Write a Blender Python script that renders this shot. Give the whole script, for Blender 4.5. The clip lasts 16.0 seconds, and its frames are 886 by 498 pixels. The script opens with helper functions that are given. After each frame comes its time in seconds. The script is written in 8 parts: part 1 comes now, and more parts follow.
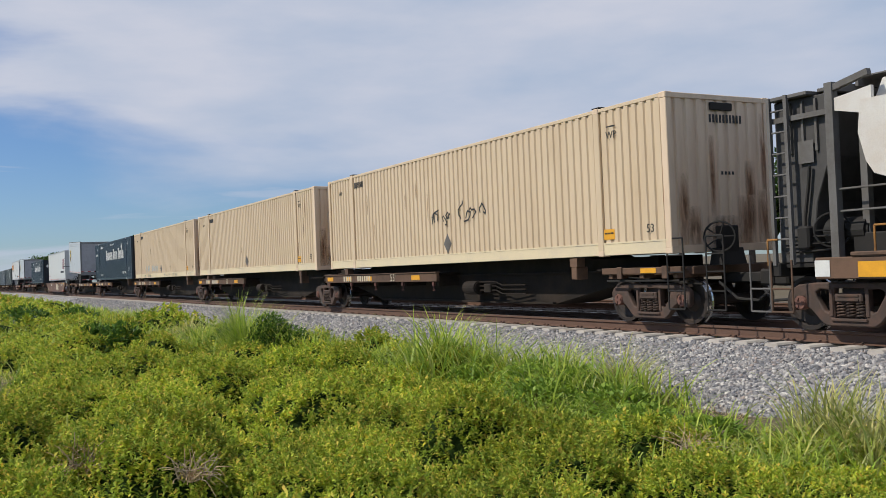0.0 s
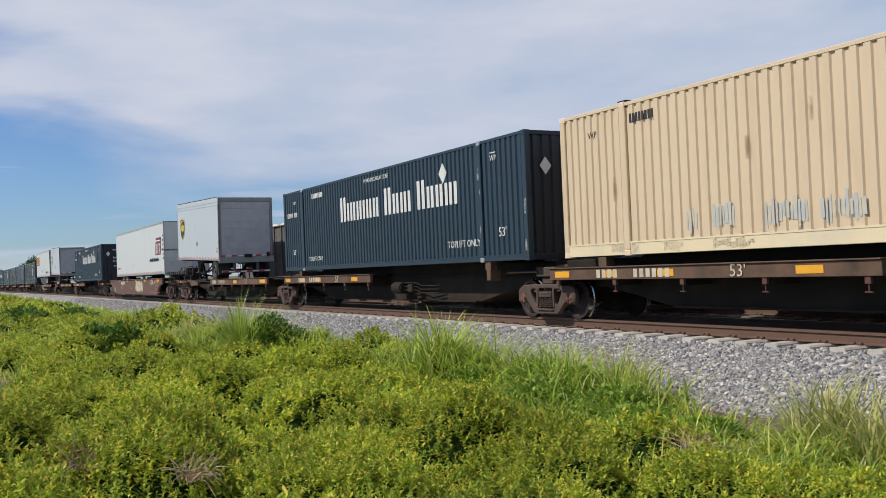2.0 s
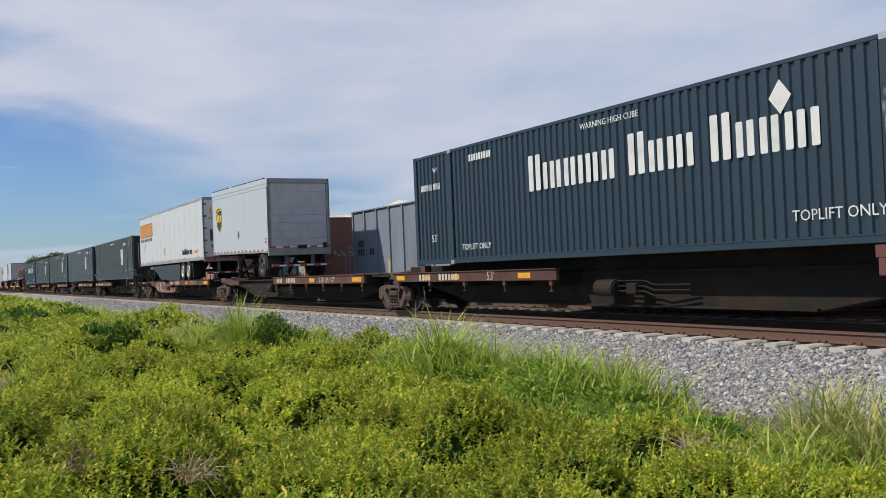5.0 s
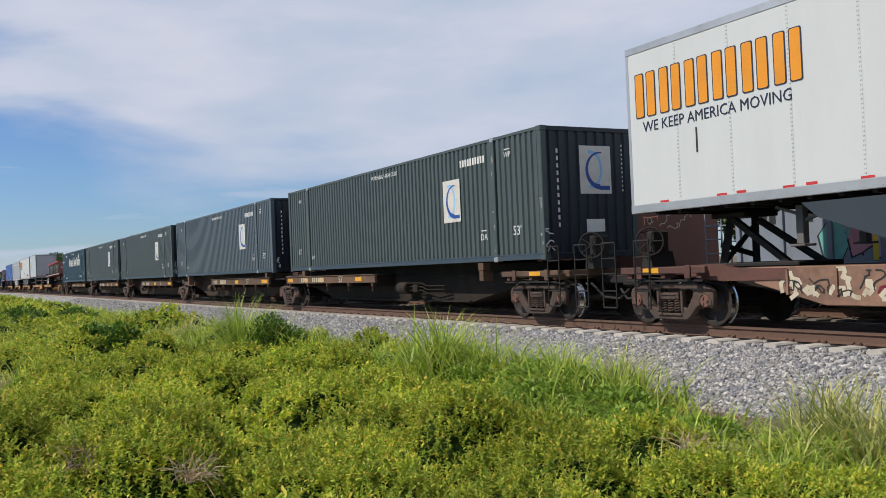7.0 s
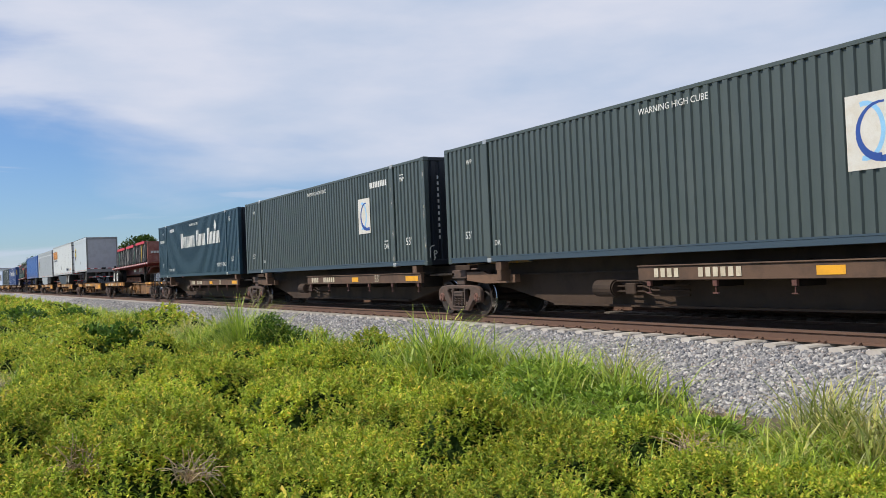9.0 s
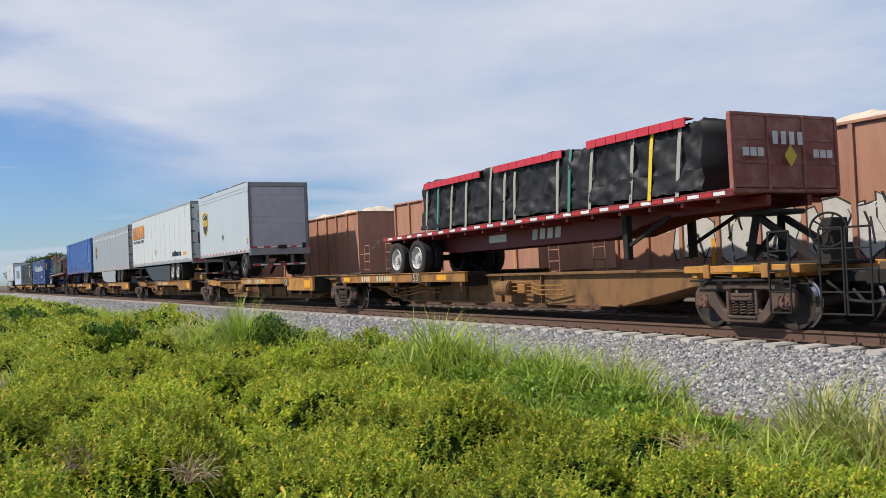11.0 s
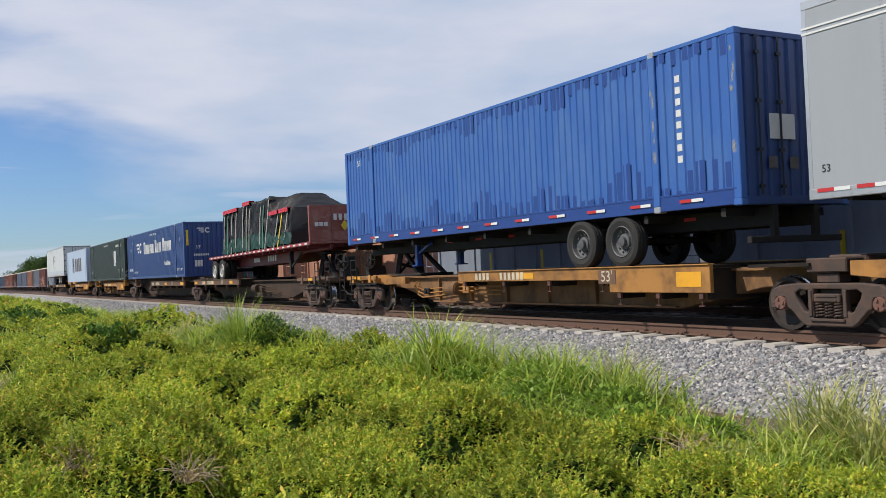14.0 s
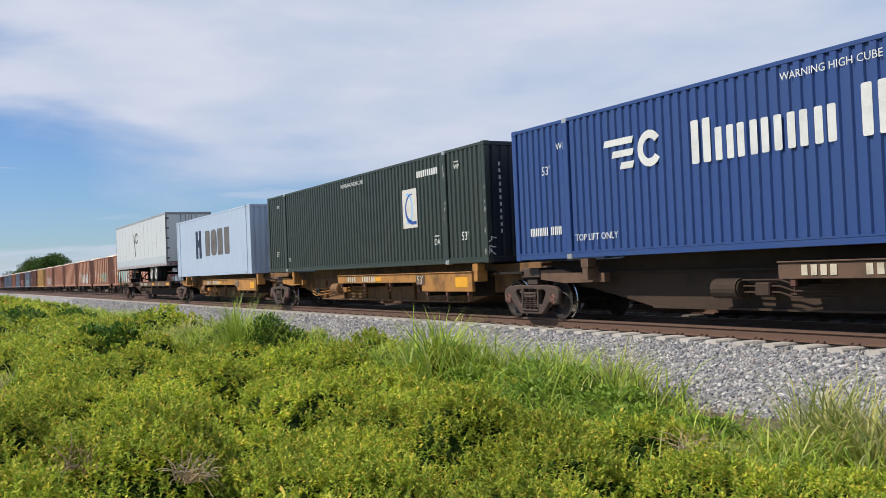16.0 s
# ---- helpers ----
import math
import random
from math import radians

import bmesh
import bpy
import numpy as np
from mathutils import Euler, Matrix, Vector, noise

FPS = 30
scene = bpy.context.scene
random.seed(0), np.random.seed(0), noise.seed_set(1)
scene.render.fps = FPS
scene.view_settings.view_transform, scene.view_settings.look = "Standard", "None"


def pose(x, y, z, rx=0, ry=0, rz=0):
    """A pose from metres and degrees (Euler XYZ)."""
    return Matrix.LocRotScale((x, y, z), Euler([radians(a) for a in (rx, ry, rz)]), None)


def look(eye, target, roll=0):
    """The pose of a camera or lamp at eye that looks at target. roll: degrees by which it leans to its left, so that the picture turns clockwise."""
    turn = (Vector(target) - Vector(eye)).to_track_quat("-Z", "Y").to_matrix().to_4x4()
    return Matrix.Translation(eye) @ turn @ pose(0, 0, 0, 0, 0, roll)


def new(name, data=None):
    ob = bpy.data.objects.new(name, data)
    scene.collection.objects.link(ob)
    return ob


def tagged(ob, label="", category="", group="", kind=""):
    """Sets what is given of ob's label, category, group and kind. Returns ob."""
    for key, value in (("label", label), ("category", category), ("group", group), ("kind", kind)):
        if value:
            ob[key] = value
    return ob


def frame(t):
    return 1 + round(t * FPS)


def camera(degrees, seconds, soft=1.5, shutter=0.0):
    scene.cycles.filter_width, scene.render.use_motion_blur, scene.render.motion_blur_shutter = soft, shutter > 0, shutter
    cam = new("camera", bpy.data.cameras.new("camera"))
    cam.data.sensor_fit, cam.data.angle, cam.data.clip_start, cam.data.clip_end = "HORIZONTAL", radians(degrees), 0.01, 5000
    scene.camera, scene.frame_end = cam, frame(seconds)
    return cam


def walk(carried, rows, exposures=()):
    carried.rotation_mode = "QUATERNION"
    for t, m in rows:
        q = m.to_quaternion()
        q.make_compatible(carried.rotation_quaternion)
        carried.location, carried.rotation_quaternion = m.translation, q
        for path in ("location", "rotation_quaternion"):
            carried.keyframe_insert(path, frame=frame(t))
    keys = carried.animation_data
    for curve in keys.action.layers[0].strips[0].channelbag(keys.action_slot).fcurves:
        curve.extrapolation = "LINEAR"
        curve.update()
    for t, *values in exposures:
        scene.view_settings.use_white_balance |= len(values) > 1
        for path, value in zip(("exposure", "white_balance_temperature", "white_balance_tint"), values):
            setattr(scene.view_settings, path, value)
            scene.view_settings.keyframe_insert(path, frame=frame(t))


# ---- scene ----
# Axes: x along the track (the near train runs towards +x), y away from the camera, z up from the rail head.
SPEED = 23.75          # near train, m/s towards +x
FAR_SPEED = -21.0      # far train, m/s
TC = 1.2955            # centre line of the near track
FTC = 5.95             # centre line of the far track
END = 16.0

EYE = Vector((0.0, -11.352, 1.216))


def aim(pan, tilt, roll):
    p, t = radians(pan), radians(tilt)
    way = Vector((-math.sin(p) * math.cos(t), math.cos(p) * math.cos(t), math.sin(t)))
    return look(EYE, EYE + way * 10, roll)


cam = camera(51.38, END, soft=0.6)
walk(cam, [(0.0, aim(61.281, 1.110, -2.39)), (8.0, aim(61.20, 1.130, -2.39)), (16.0, aim(61.122, 1.152, -2.39))],
     exposures=[(0.0, -0.13), (2.0, -0.06), (4.0, -0.08), (7.0, -0.04), (9.0, 0.10), (10.5, 0.08), (12.5, -0.04), (14.5, 0.06), (16.0, 0.08)])

# ---- light ----
SUN_EL, SUN_AZ = radians(47), radians(198)   # azimuth clockwise from +y
world = bpy.data.worlds.new("world")
scene.world = world
world.use_nodes = True
wt = world.node_tree
wt.nodes.clear()


def wn(kind, **kw):
    n = wt.nodes.new(kind)
    for k, v in kw.items():
        n.inputs[k].default_value = v
    return n


sky = wt.nodes.new("ShaderNodeTexSky")
sky.sky_type, sky.sun_disc, sky.sun_elevation, sky.sun_rotation = "NISHITA", False, SUN_EL, SUN_AZ
sky.air_density, sky.dust_density, sky.ozone_density = 1.0, 0.35, 3.0
tc = wt.nodes.new("ShaderNodeTexCoord")
mp = wt.nodes.new("ShaderNodeMapping")
mp.inputs["Rotation"].default_value = (0, radians(-9), radians(20))
mp.inputs["Scale"].default_value = (1.0, 1.0, 3.6)
wt.links.new(tc.outputs["Generated"], mp.inputs["Vector"])
big = wn("ShaderNodeTexNoise", Scale=2.4, Detail=9.0, Roughness=0.50, Distortion=0.4)
wt.links.new(mp.outputs[0], big.inputs["Vector"])


def wmath(op, p, q):
    n = wt.nodes.new("ShaderNodeMath")
    n.operation = op
    for k, v in enumerate((p, q)):
        if isinstance(v, (int, float)):
            n.inputs[k].default_value = v
        else:
            wt.links.new(v, n.inputs[k])
    return n.outputs[0]


# a cloud sheet whose ragged edge sinks towards +y, over clear sky low in the west
axes = wt.nodes.new("ShaderNodeSeparateXYZ")
wt.links.new(tc.outputs["Generated"], axes.inputs[0])
edge = wmath("ADD", wmath("MULTIPLY", axes.outputs[1], 0.20), axes.outputs[2])
edge = wmath("ADD", edge, wmath("MULTIPLY", wmath("SUBTRACT", big.outputs["Fac"], 0.5), 0.34))
cover = wt.nodes.new("ShaderNodeMapRange")
cover.interpolation_type = "SMOOTHSTEP"
cover.inputs[1].default_value, cover.inputs[2].default_value, cover.inputs[3].default_value, cover.inputs[4].default_value = 0.150, 0.240, 0.02, 0.94
wt.links.new(edge, cover.inputs[0])
# thin drawn-out wisps under the sheet
mp2 = wt.nodes.new("ShaderNodeMapping")
mp2.inputs["Rotation"].default_value = (0, radians(-5), 0)
mp2.inputs["Scale"].default_value = (1.0, 1.0, 11.0)
wt.links.new(tc.outputs["Generated"], mp2.inputs["Vector"])
wisp = wn("ShaderNodeTexNoise", Scale=2.0, Detail=8.0, Roughness=0.55, Distortion=0.6)
wt.links.new(mp2.outputs[0], wisp.inputs["Vector"])
streaks = wt.nodes.new("ShaderNodeMapRange")
streaks.interpolation_type = "SMOOTHSTEP"
streaks.inputs[1].default_value, streaks.inputs[2].default_value, streaks.inputs[3].default_value, streaks.inputs[4].default_value = 0.49, 0.64, 0.0, 0.70
wt.links.new(wisp.outputs["Fac"], streaks.inputs[0])
fine = wn("ShaderNodeTexNoise", Scale=4.5, Detail=6.0, Roughness=0.5)
wt.links.new(mp.outputs[0], fine.inputs["Vector"])
tone = wt.nodes.new("ShaderNodeValToRGB")
tone.color_ramp.elements[0].position, tone.color_ramp.elements[0].color = 0.32, (0.46, 0.55, 0.71, 1)
tone.color_ramp.elements[1].position, tone.color_ramp.elements[1].color = 0.66, (0.66, 0.685, 0.785, 1)
wt.links.new(fine.outputs["Fac"], tone.inputs["Fac"])
dim = wt.nodes.new("ShaderNodeMix")
dim.data_type, dim.blend_type = "RGBA", "MULTIPLY"
dim.inputs[0].default_value = 1.0
dim.inputs[7].default_value = (0.066, 0.084, 0.112, 1)
wt.links.new(sky.outputs[0], dim.inputs[6])
thin = wt.nodes.new("ShaderNodeMapRange")
thin.inputs[1].default_value, thin.inputs[2].default_value, thin.inputs[3].default_value, thin.inputs[4].default_value = 0.35, 0.75, 1.0, 0.60
wt.links.new(axes.outputs[2], thin.inputs[0])
sheet = wmath("MULTIPLY", wmath("MAXIMUM", cover.outputs[0], streaks.outputs[0]), thin.outputs[0])
mixc = wt.nodes.new("ShaderNodeMix")
mixc.data_type = "RGBA"
wt.links.new(sheet, mixc.inputs[0])
wt.links.new(dim.outputs[2], mixc.inputs[6])
wt.links.new(tone.outputs[0], mixc.inputs[7])
bg = wn("ShaderNodeBackground", Strength=1.0)
wt.links.new(mixc.outputs[2], bg.inputs["Color"])
wo = wt.nodes.new("ShaderNodeOutputWorld")
wt.links.new(bg.outputs[0], wo.inputs["Surface"])

sun_data = bpy.data.lights.new("sun", "SUN")
sun_data.energy, sun_data.angle, sun_data.color = 4.3, radians(0.9), (1.0, 0.93, 0.82)
sun = new("sun", sun_data)
sd = Vector((math.sin(SUN_AZ) * math.cos(SUN_EL), math.cos(SUN_AZ) * math.cos(SUN_EL), math.sin(SUN_EL)))
sun.matrix_world = look(sd * 100, (0, 0, 0))


# ---- materials ----
def mat(name, col, rough=0.6, metal=0.0, stain=None, amount=0.35, scale=1.2, streak=1.0, bump=0.15, grain=60.0, vary=0.12, spec=0.5, per_object=0.0):
    """Colour with fine grain, large stains (streak > 1 draws them out downwards) and slight relief."""
    m = bpy.data.materials.new(name)
    m.use_nodes = True
    nt = m.node_tree
    b = nt.nodes["Principled BSDF"]
    b.inputs["Roughness"].default_value, b.inputs["Metallic"].default_value = rough, metal
    b.inputs["Specular IOR Level"].default_value = spec
    co = nt.nodes.new("ShaderNodeTexCoord")
    info = nt.nodes.new("ShaderNodeObjectInfo")
    add = nt.nodes.new("ShaderNodeVectorMath")
    add.operation = "MULTIPLY_ADD"
    nt.links.new(info.outputs["Random"], add.inputs[0])
    add.inputs[1].default_value = (37.0, 53.0, 29.0)
    nt.links.new(co.outputs["Object"], add.inputs[2])
    mpn = nt.nodes.new("ShaderNodeMapping")
    mpn.inputs["Scale"].default_value = (1, 1, 1.0 / streak)
    nt.links.new(add.outputs[0], mpn.inputs["Vector"])
    n1 = nt.nodes.new("ShaderNodeTexNoise")
    n1.inputs["Scale"].default_value, n1.inputs["Detail"].default_value, n1.inputs["Roughness"].default_value = scale * (streak ** 0.5), 7.0, 0.65
    nt.links.new(mpn.outputs[0], n1.inputs["Vector"])
    n2 = nt.nodes.new("ShaderNodeTexNoise")
    n2.inputs["Scale"].default_value, n2.inputs["Detail"].default_value = grain, 3.0
    nt.links.new(add.outputs[0], n2.inputs["Vector"])
    ramp = nt.nodes.new("ShaderNodeMapRange")
    ramp.inputs[1].default_value, ramp.inputs[2].default_value, ramp.inputs[3].default_value, ramp.inputs[4].default_value = 0.45, 0.75, 0.0, amount
    nt.links.new(n1.outputs["Fac"], ramp.inputs[0])
    m1 = nt.nodes.new("ShaderNodeMix")
    m1.data_type = "RGBA"
    m1.inputs[6].default_value = (*col, 1)
    m1.inputs[7].default_value = (*(stain or [c * 0.55 for c in col]), 1)
    nt.links.new(ramp.outputs[0], m1.inputs[0])
    r2 = nt.nodes.new("ShaderNodeMapRange")
    r2.inputs[3].default_value, r2.inputs[4].default_value = 1.0 - vary, 1.0 + vary
    nt.links.new(n2.outputs["Fac"], r2.inputs[0])
    last = r2.outputs[0]
    if per_object:
        r3 = nt.nodes.new("ShaderNodeMapRange")
        r3.inputs[3].default_value, r3.inputs[4].default_value = 1.0 - per_object, 1.0 + per_object
        nt.links.new(info.outputs["Random"], r3.inputs[0])
        mu = nt.nodes.new("ShaderNodeMath")
        mu.operation = "MULTIPLY"
        nt.links.new(last, mu.inputs[0])
        nt.links.new(r3.outputs[0], mu.inputs[1])
        last = mu.outputs[0]
    m2 = nt.nodes.new("ShaderNodeVectorMath")
    m2.operation = "SCALE"
    nt.links.new(m1.outputs[2], m2.inputs[0])
    nt.links.new(last, m2.inputs["Scale"])
    nt.links.new(m2.outputs[0], b.inputs["Base Color"])
    if bump:
        bp = nt.nodes.new("ShaderNodeBump")
        bp.inputs["Strength"].default_value, bp.inputs["Distance"].default_value = bump, 0.01
        nt.links.new(n2.outputs["Fac"], bp.inputs["Height"])
        nt.links.new(bp.outputs[0], b.inputs["Normal"])
    return m


def leafy(name, cols, rough=0.55, trans=0.25):
    """Foliage whose colour differs from leaf to leaf."""
    m = bpy.data.materials.new(name)
    m.use_nodes = True
    nt = m.node_tree
    b = nt.nodes["Principled BSDF"]
    b.inputs["Roughness"].default_value = rough
    b.inputs["Specular IOR Level"].default_value = 0.22
    g = nt.nodes.new("ShaderNodeNewGeometry")
    r = nt.nodes.new("ShaderNodeValToRGB")
    el = r.color_ramp.elements
    while len(el) < len(cols):
        el.new(0.5)
    for i, c in enumerate(cols):
        el[i].position, el[i].color = i / (len(cols) - 1), (*c, 1)
    nt.links.new(g.outputs["Random Per Island"], r.inputs["Fac"])
    co = nt.nodes.new("ShaderNodeTexCoord")
    n = nt.nodes.new("ShaderNodeTexNoise")
    n.inputs["Scale"].default_value, n.inputs["Detail"].default_value = 0.55, 4.0
    nt.links.new(co.outputs["Object"], n.inputs["Vector"])
    mr = nt.nodes.new("ShaderNodeMapRange")
    mr.inputs[1].default_value, mr.inputs[2].default_value, mr.inputs[3].default_value, mr.inputs[4].default_value = 0.3, 0.7, 0.65, 1.35
    nt.links.new(n.outputs["Fac"], mr.inputs[0])
    n5 = nt.nodes.new("ShaderNodeTexNoise")
    n5.inputs["Scale"].default_value, n5.inputs["Detail"].default_value = 7.0, 3.0
    nt.links.new(co.outputs["Object"], n5.inputs["Vector"])
    warm = nt.nodes.new("ShaderNodeMapRange")
    warm.inputs[1].default_value, warm.inputs[2].default_value, warm.inputs[3].default_value, warm.inputs[4].default_value = 0.40, 0.62, 0.0, 1.0
    nt.links.new(n5.outputs["Fac"], warm.inputs[0])
    tint = nt.nodes.new("ShaderNodeMix")
    tint.data_type, tint.blend_type = "RGBA", "MULTIPLY"
    tint.inputs[7].default_value = (1.70, 1.45, 1.20, 1)
    nt.links.new(warm.outputs[0], tint.inputs[0])
    nt.links.new(r.outputs[0], tint.inputs[6])
    sc = nt.nodes.new("ShaderNodeVectorMath")
    sc.operation = "SCALE"
    nt.links.new(tint.outputs[2], sc.inputs[0])
    nt.links.new(mr.outputs[0], sc.inputs["Scale"])
    nt.links.new(sc.outputs[0], b.inputs["Base Color"])
    t = nt.nodes.new("ShaderNodeBsdfTranslucent")
    nt.links.new(sc.outputs[0], t.inputs["Color"])
    mx = nt.nodes.new("ShaderNodeMixShader")
    mx.inputs[0].default_value = trans
    nt.links.new(b.outputs[0], mx.inputs[1])
    nt.links.new(t.outputs[0], mx.inputs[2])
    nt.links.new(mx.outputs[0], nt.nodes["Material Output"].inputs["Surface"])
    return m


M_TAN = mat("tan_paint", (0.62, 0.49, 0.335), 0.55, stain=(0.47, 0.34, 0.21), amount=0.5, scale=0.9, streak=5, vary=0.05)
M_TAN_END = mat("tan_paint_rusted", (0.70, 0.55, 0.40), 0.65, stain=(0.48, 0.32, 0.20), amount=0.5, scale=1.1, streak=9, vary=0.1)
M_TAN_RAIL = mat("cream_paint", (0.70, 0.59, 0.39), 0.55, stain=(0.50, 0.44, 0.36), amount=0.5, scale=1.0)
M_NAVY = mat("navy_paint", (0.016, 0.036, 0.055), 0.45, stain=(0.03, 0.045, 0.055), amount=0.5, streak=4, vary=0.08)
# for container ends turned from the sun: their shade is in this colour
M_NAVY_SHADE = mat("navy_end_shade", (0.009, 0.014, 0.022), 0.45, vary=0.08)
M_GREEN = mat("dark_green_paint", (0.056, 0.074, 0.072), 0.42, stain=(0.085, 0.102, 0.096), amount=0.6, streak=4, vary=0.08)
M_BLUEGREY = mat("blue_grey_side_paint", (0.072, 0.095, 0.112), 0.42, stain=(0.105, 0.125, 0.14), amount=0.6, streak=4, vary=0.08)
M_GREEN_RAIL = mat("blue_grey_paint", (0.035, 0.060, 0.085), 0.5, stain=(0.06, 0.07, 0.08), amount=0.4)
M_TEAL = mat("teal_paint", (0.012, 0.045, 0.070), 0.45, stain=(0.03, 0.06, 0.075), amount=0.5, streak=4)
M_BLUE = mat("blue_paint", (0.024, 0.060, 0.20), 0.4, stain=(0.04, 0.07, 0.15), amount=0.4, streak=4, vary=0.06)
M_BRIGHT = mat("bright_blue_paint", (0.036, 0.115, 0.37), 0.4, stain=(0.075, 0.165, 0.38), amount=0.8, streak=3, vary=0.06)
M_BRIGHT_D = mat("fresh_blue_paint", (0.018, 0.055, 0.23), 0.4)
M_OLIVE = mat("olive_green_paint", (0.028, 0.040, 0.030), 0.45, stain=(0.05, 0.055, 0.04), amount=0.5, streak=4)
M_PALE = mat("pale_blue_paint", (0.42, 0.50, 0.62), 0.45, stain=(0.34, 0.40, 0.50), amount=0.4, streak=3, vary=0.04)
M_WHITE = mat("white_panel", (0.575, 0.59, 0.585), 0.38, stain=(0.47, 0.48, 0.46), amount=0.3, streak=6, scale=0.7, vary=0.03, bump=0.03)
M_GREYP = mat("grey_panel", (0.47, 0.51, 0.54), 0.38, stain=(0.38, 0.41, 0.43), amount=0.35, streak=6, scale=0.7, vary=0.03, bump=0.03)
M_GREYD = mat("grey_door", (0.42, 0.42, 0.44), 0.5, stain=(0.28, 0.27, 0.27), amount=0.6, streak=3, vary=0.06)
M_FRAME = mat("grey_frame", (0.27, 0.27, 0.27), 0.5, 0.2, stain=(0.15, 0.14, 0.13), amount=0.6, scale=2)
M_GREY53 = mat("silver_grey_panel", (0.32, 0.34, 0.36), 0.4, stain=(0.27, 0.29, 0.31), amount=0.4, streak=6, scale=0.7, vary=0.03, bump=0.03)
M_ALU = mat("aluminium", (0.55, 0.55, 0.54), 0.42, 0.75, stain=(0.3, 0.29, 0.27), amount=0.5)
M_DARK = mat("black_steel", (0.011, 0.010, 0.009), 0.8, stain=(0.028, 0.020, 0.015), amount=0.6, scale=2.5)
M_SPINE = mat("grimy_steel", (0.017, 0.013, 0.010), 0.85, stain=(0.045, 0.030, 0.020), amount=0.8, scale=1.4, spec=0.3)
M_BSPINE = mat("brown_girder", (0.060, 0.038, 0.026), 0.8, stain=(0.018, 0.013, 0.010), amount=0.85, scale=1.1, spec=0.3)
M_TRUCK = mat("rusty_cast_steel", (0.062, 0.042, 0.033), 0.8, stain=(0.14, 0.072, 0.048), amount=0.7, scale=4.0, bump=0.3, per_object=0.2)
M_WHEEL = mat("wheel_steel", (0.028, 0.022, 0.019), 0.65, 0.2, stain=(0.065, 0.036, 0.024), amount=0.6, scale=4.0)
M_TREAD = mat("polished_tread", (0.52, 0.51, 0.50), 0.22, 1.0)
M_YELLOW = mat("weathered_yellow", (0.40, 0.185, 0.042), 0.7, stain=(0.060, 0.032, 0.018), amount=0.95, scale=2.0, per_object=0.2)
M_YSPINE = mat("rusty_yellow_girder", (0.215, 0.108, 0.040), 0.8, stain=(0.035, 0.02, 0.013), amount=0.95, scale=2.0, streak=2)
M_SALMON = mat("faded_salmon_girder", (0.27, 0.15, 0.10), 0.8, stain=(0.06, 0.035, 0.026), amount=0.9, scale=1.3)
M_BROWNC = mat("brown_sill", (0.125, 0.070, 0.042), 0.75, stain=(0.032, 0.022, 0.016), amount=0.85, scale=1.8, per_object=0.2)
M_RED_SILL = mat("oxide_red_sill", (0.105, 0.042, 0.032), 0.75, stain=(0.035, 0.022, 0.018), amount=0.8, scale=1.8, per_object=0.15)
M_WELL = mat("brown_well", (0.125, 0.062, 0.042), 0.6, stain=(0.09, 0.05, 0.035), amount=0.6, scale=1.2, streak=2)
M_AMBER = mat("amber_reflector", (0.75, 0.36, 0.02), 0.5, stain=(0.4, 0.18, 0.02), amount=0.5, scale=3)
M_LETTER = mat("white_lettering", (0.66, 0.66, 0.63), 0.5, stain=(0.42, 0.42, 0.40), amount=0.6, scale=3, vary=0.1)
M_CREAM = mat("cream_lettering", (0.55, 0.48, 0.36), 0.6, stain=(0.25, 0.2, 0.14), amount=0.7, scale=4)
M_BLACK = mat("black_lettering", (0.02, 0.02, 0.02), 0.6)
M_NAVYL = mat("navy_lettering", (0.010, 0.016, 0.045), 0.5)
M_CRESCENT = mat("blue_crescent", (0.020, 0.070, 0.30), 0.5)
M_ORANGE = mat("orange_lettering", (0.75, 0.28, 0.01), 0.45)
M_REDR = mat("red_reflector", (0.50, 0.03, 0.03), 0.4)
M_WHITER = mat("white_reflector", (0.72, 0.72, 0.70), 0.4)
M_PANEL = mat("weathered_white_panel", (0.62, 0.60, 0.55), 0.45, stain=(0.48, 0.40, 0.28), amount=0.6, scale=2, streak=4)
M_UPSBR = mat("brown_emblem", (0.035, 0.020, 0.010), 0.45)
M_GOLD = mat("yellow_emblem", (0.72, 0.52, 0.03), 0.45)
M_GOLDD = mat("gold_emblem", (0.50, 0.26, 0.05), 0.5)
M_MAROON = mat("maroon_emblem", (0.16, 0.012, 0.03), 0.45)
M_TYRE = mat("tyre_rubber", (0.020, 0.019, 0.018), 0.85, stain=(0.035, 0.032, 0.03), amount=0.5, scale=5)
M_RIM = mat("white_rim", (0.55, 0.54, 0.51), 0.45, 0.2, stain=(0.2, 0.17, 0.14), amount=0.6, scale=6)
M_SKIRT = mat("slate_skirt", (0.030, 0.040, 0.052), 0.5)
M_TARP = mat("black_tarpaulin", (0.015, 0.015, 0.017), 0.55, stain=(0.028, 0.028, 0.028), amount=0.6, scale=3, bump=0.6, grain=7, spec=0.28)
M_TARPG = mat("green_tarpaulin", (0.010, 0.050, 0.038), 0.55, stain=(0.02, 0.03, 0.03), amount=0.7, scale=4, bump=0.6, grain=7, spec=0.4)
M_REDT = mat("red_edge_protector", (0.55, 0.035, 0.055), 0.5)
M_STRAP = mat("grey_webbing", (0.32, 0.31, 0.27), 0.8)
M_STRAPY = mat("yellow_webbing", (0.70, 0.50, 0.03), 0.7)
M_STRAPG = mat("green_webbing", (0.06, 0.20, 0.15), 0.7)
M_FLATRED = mat("red_trailer_frame", (0.17, 0.022, 0.025), 0.5, stain=(0.07, 0.03, 0.025), amount=0.6, scale=2)
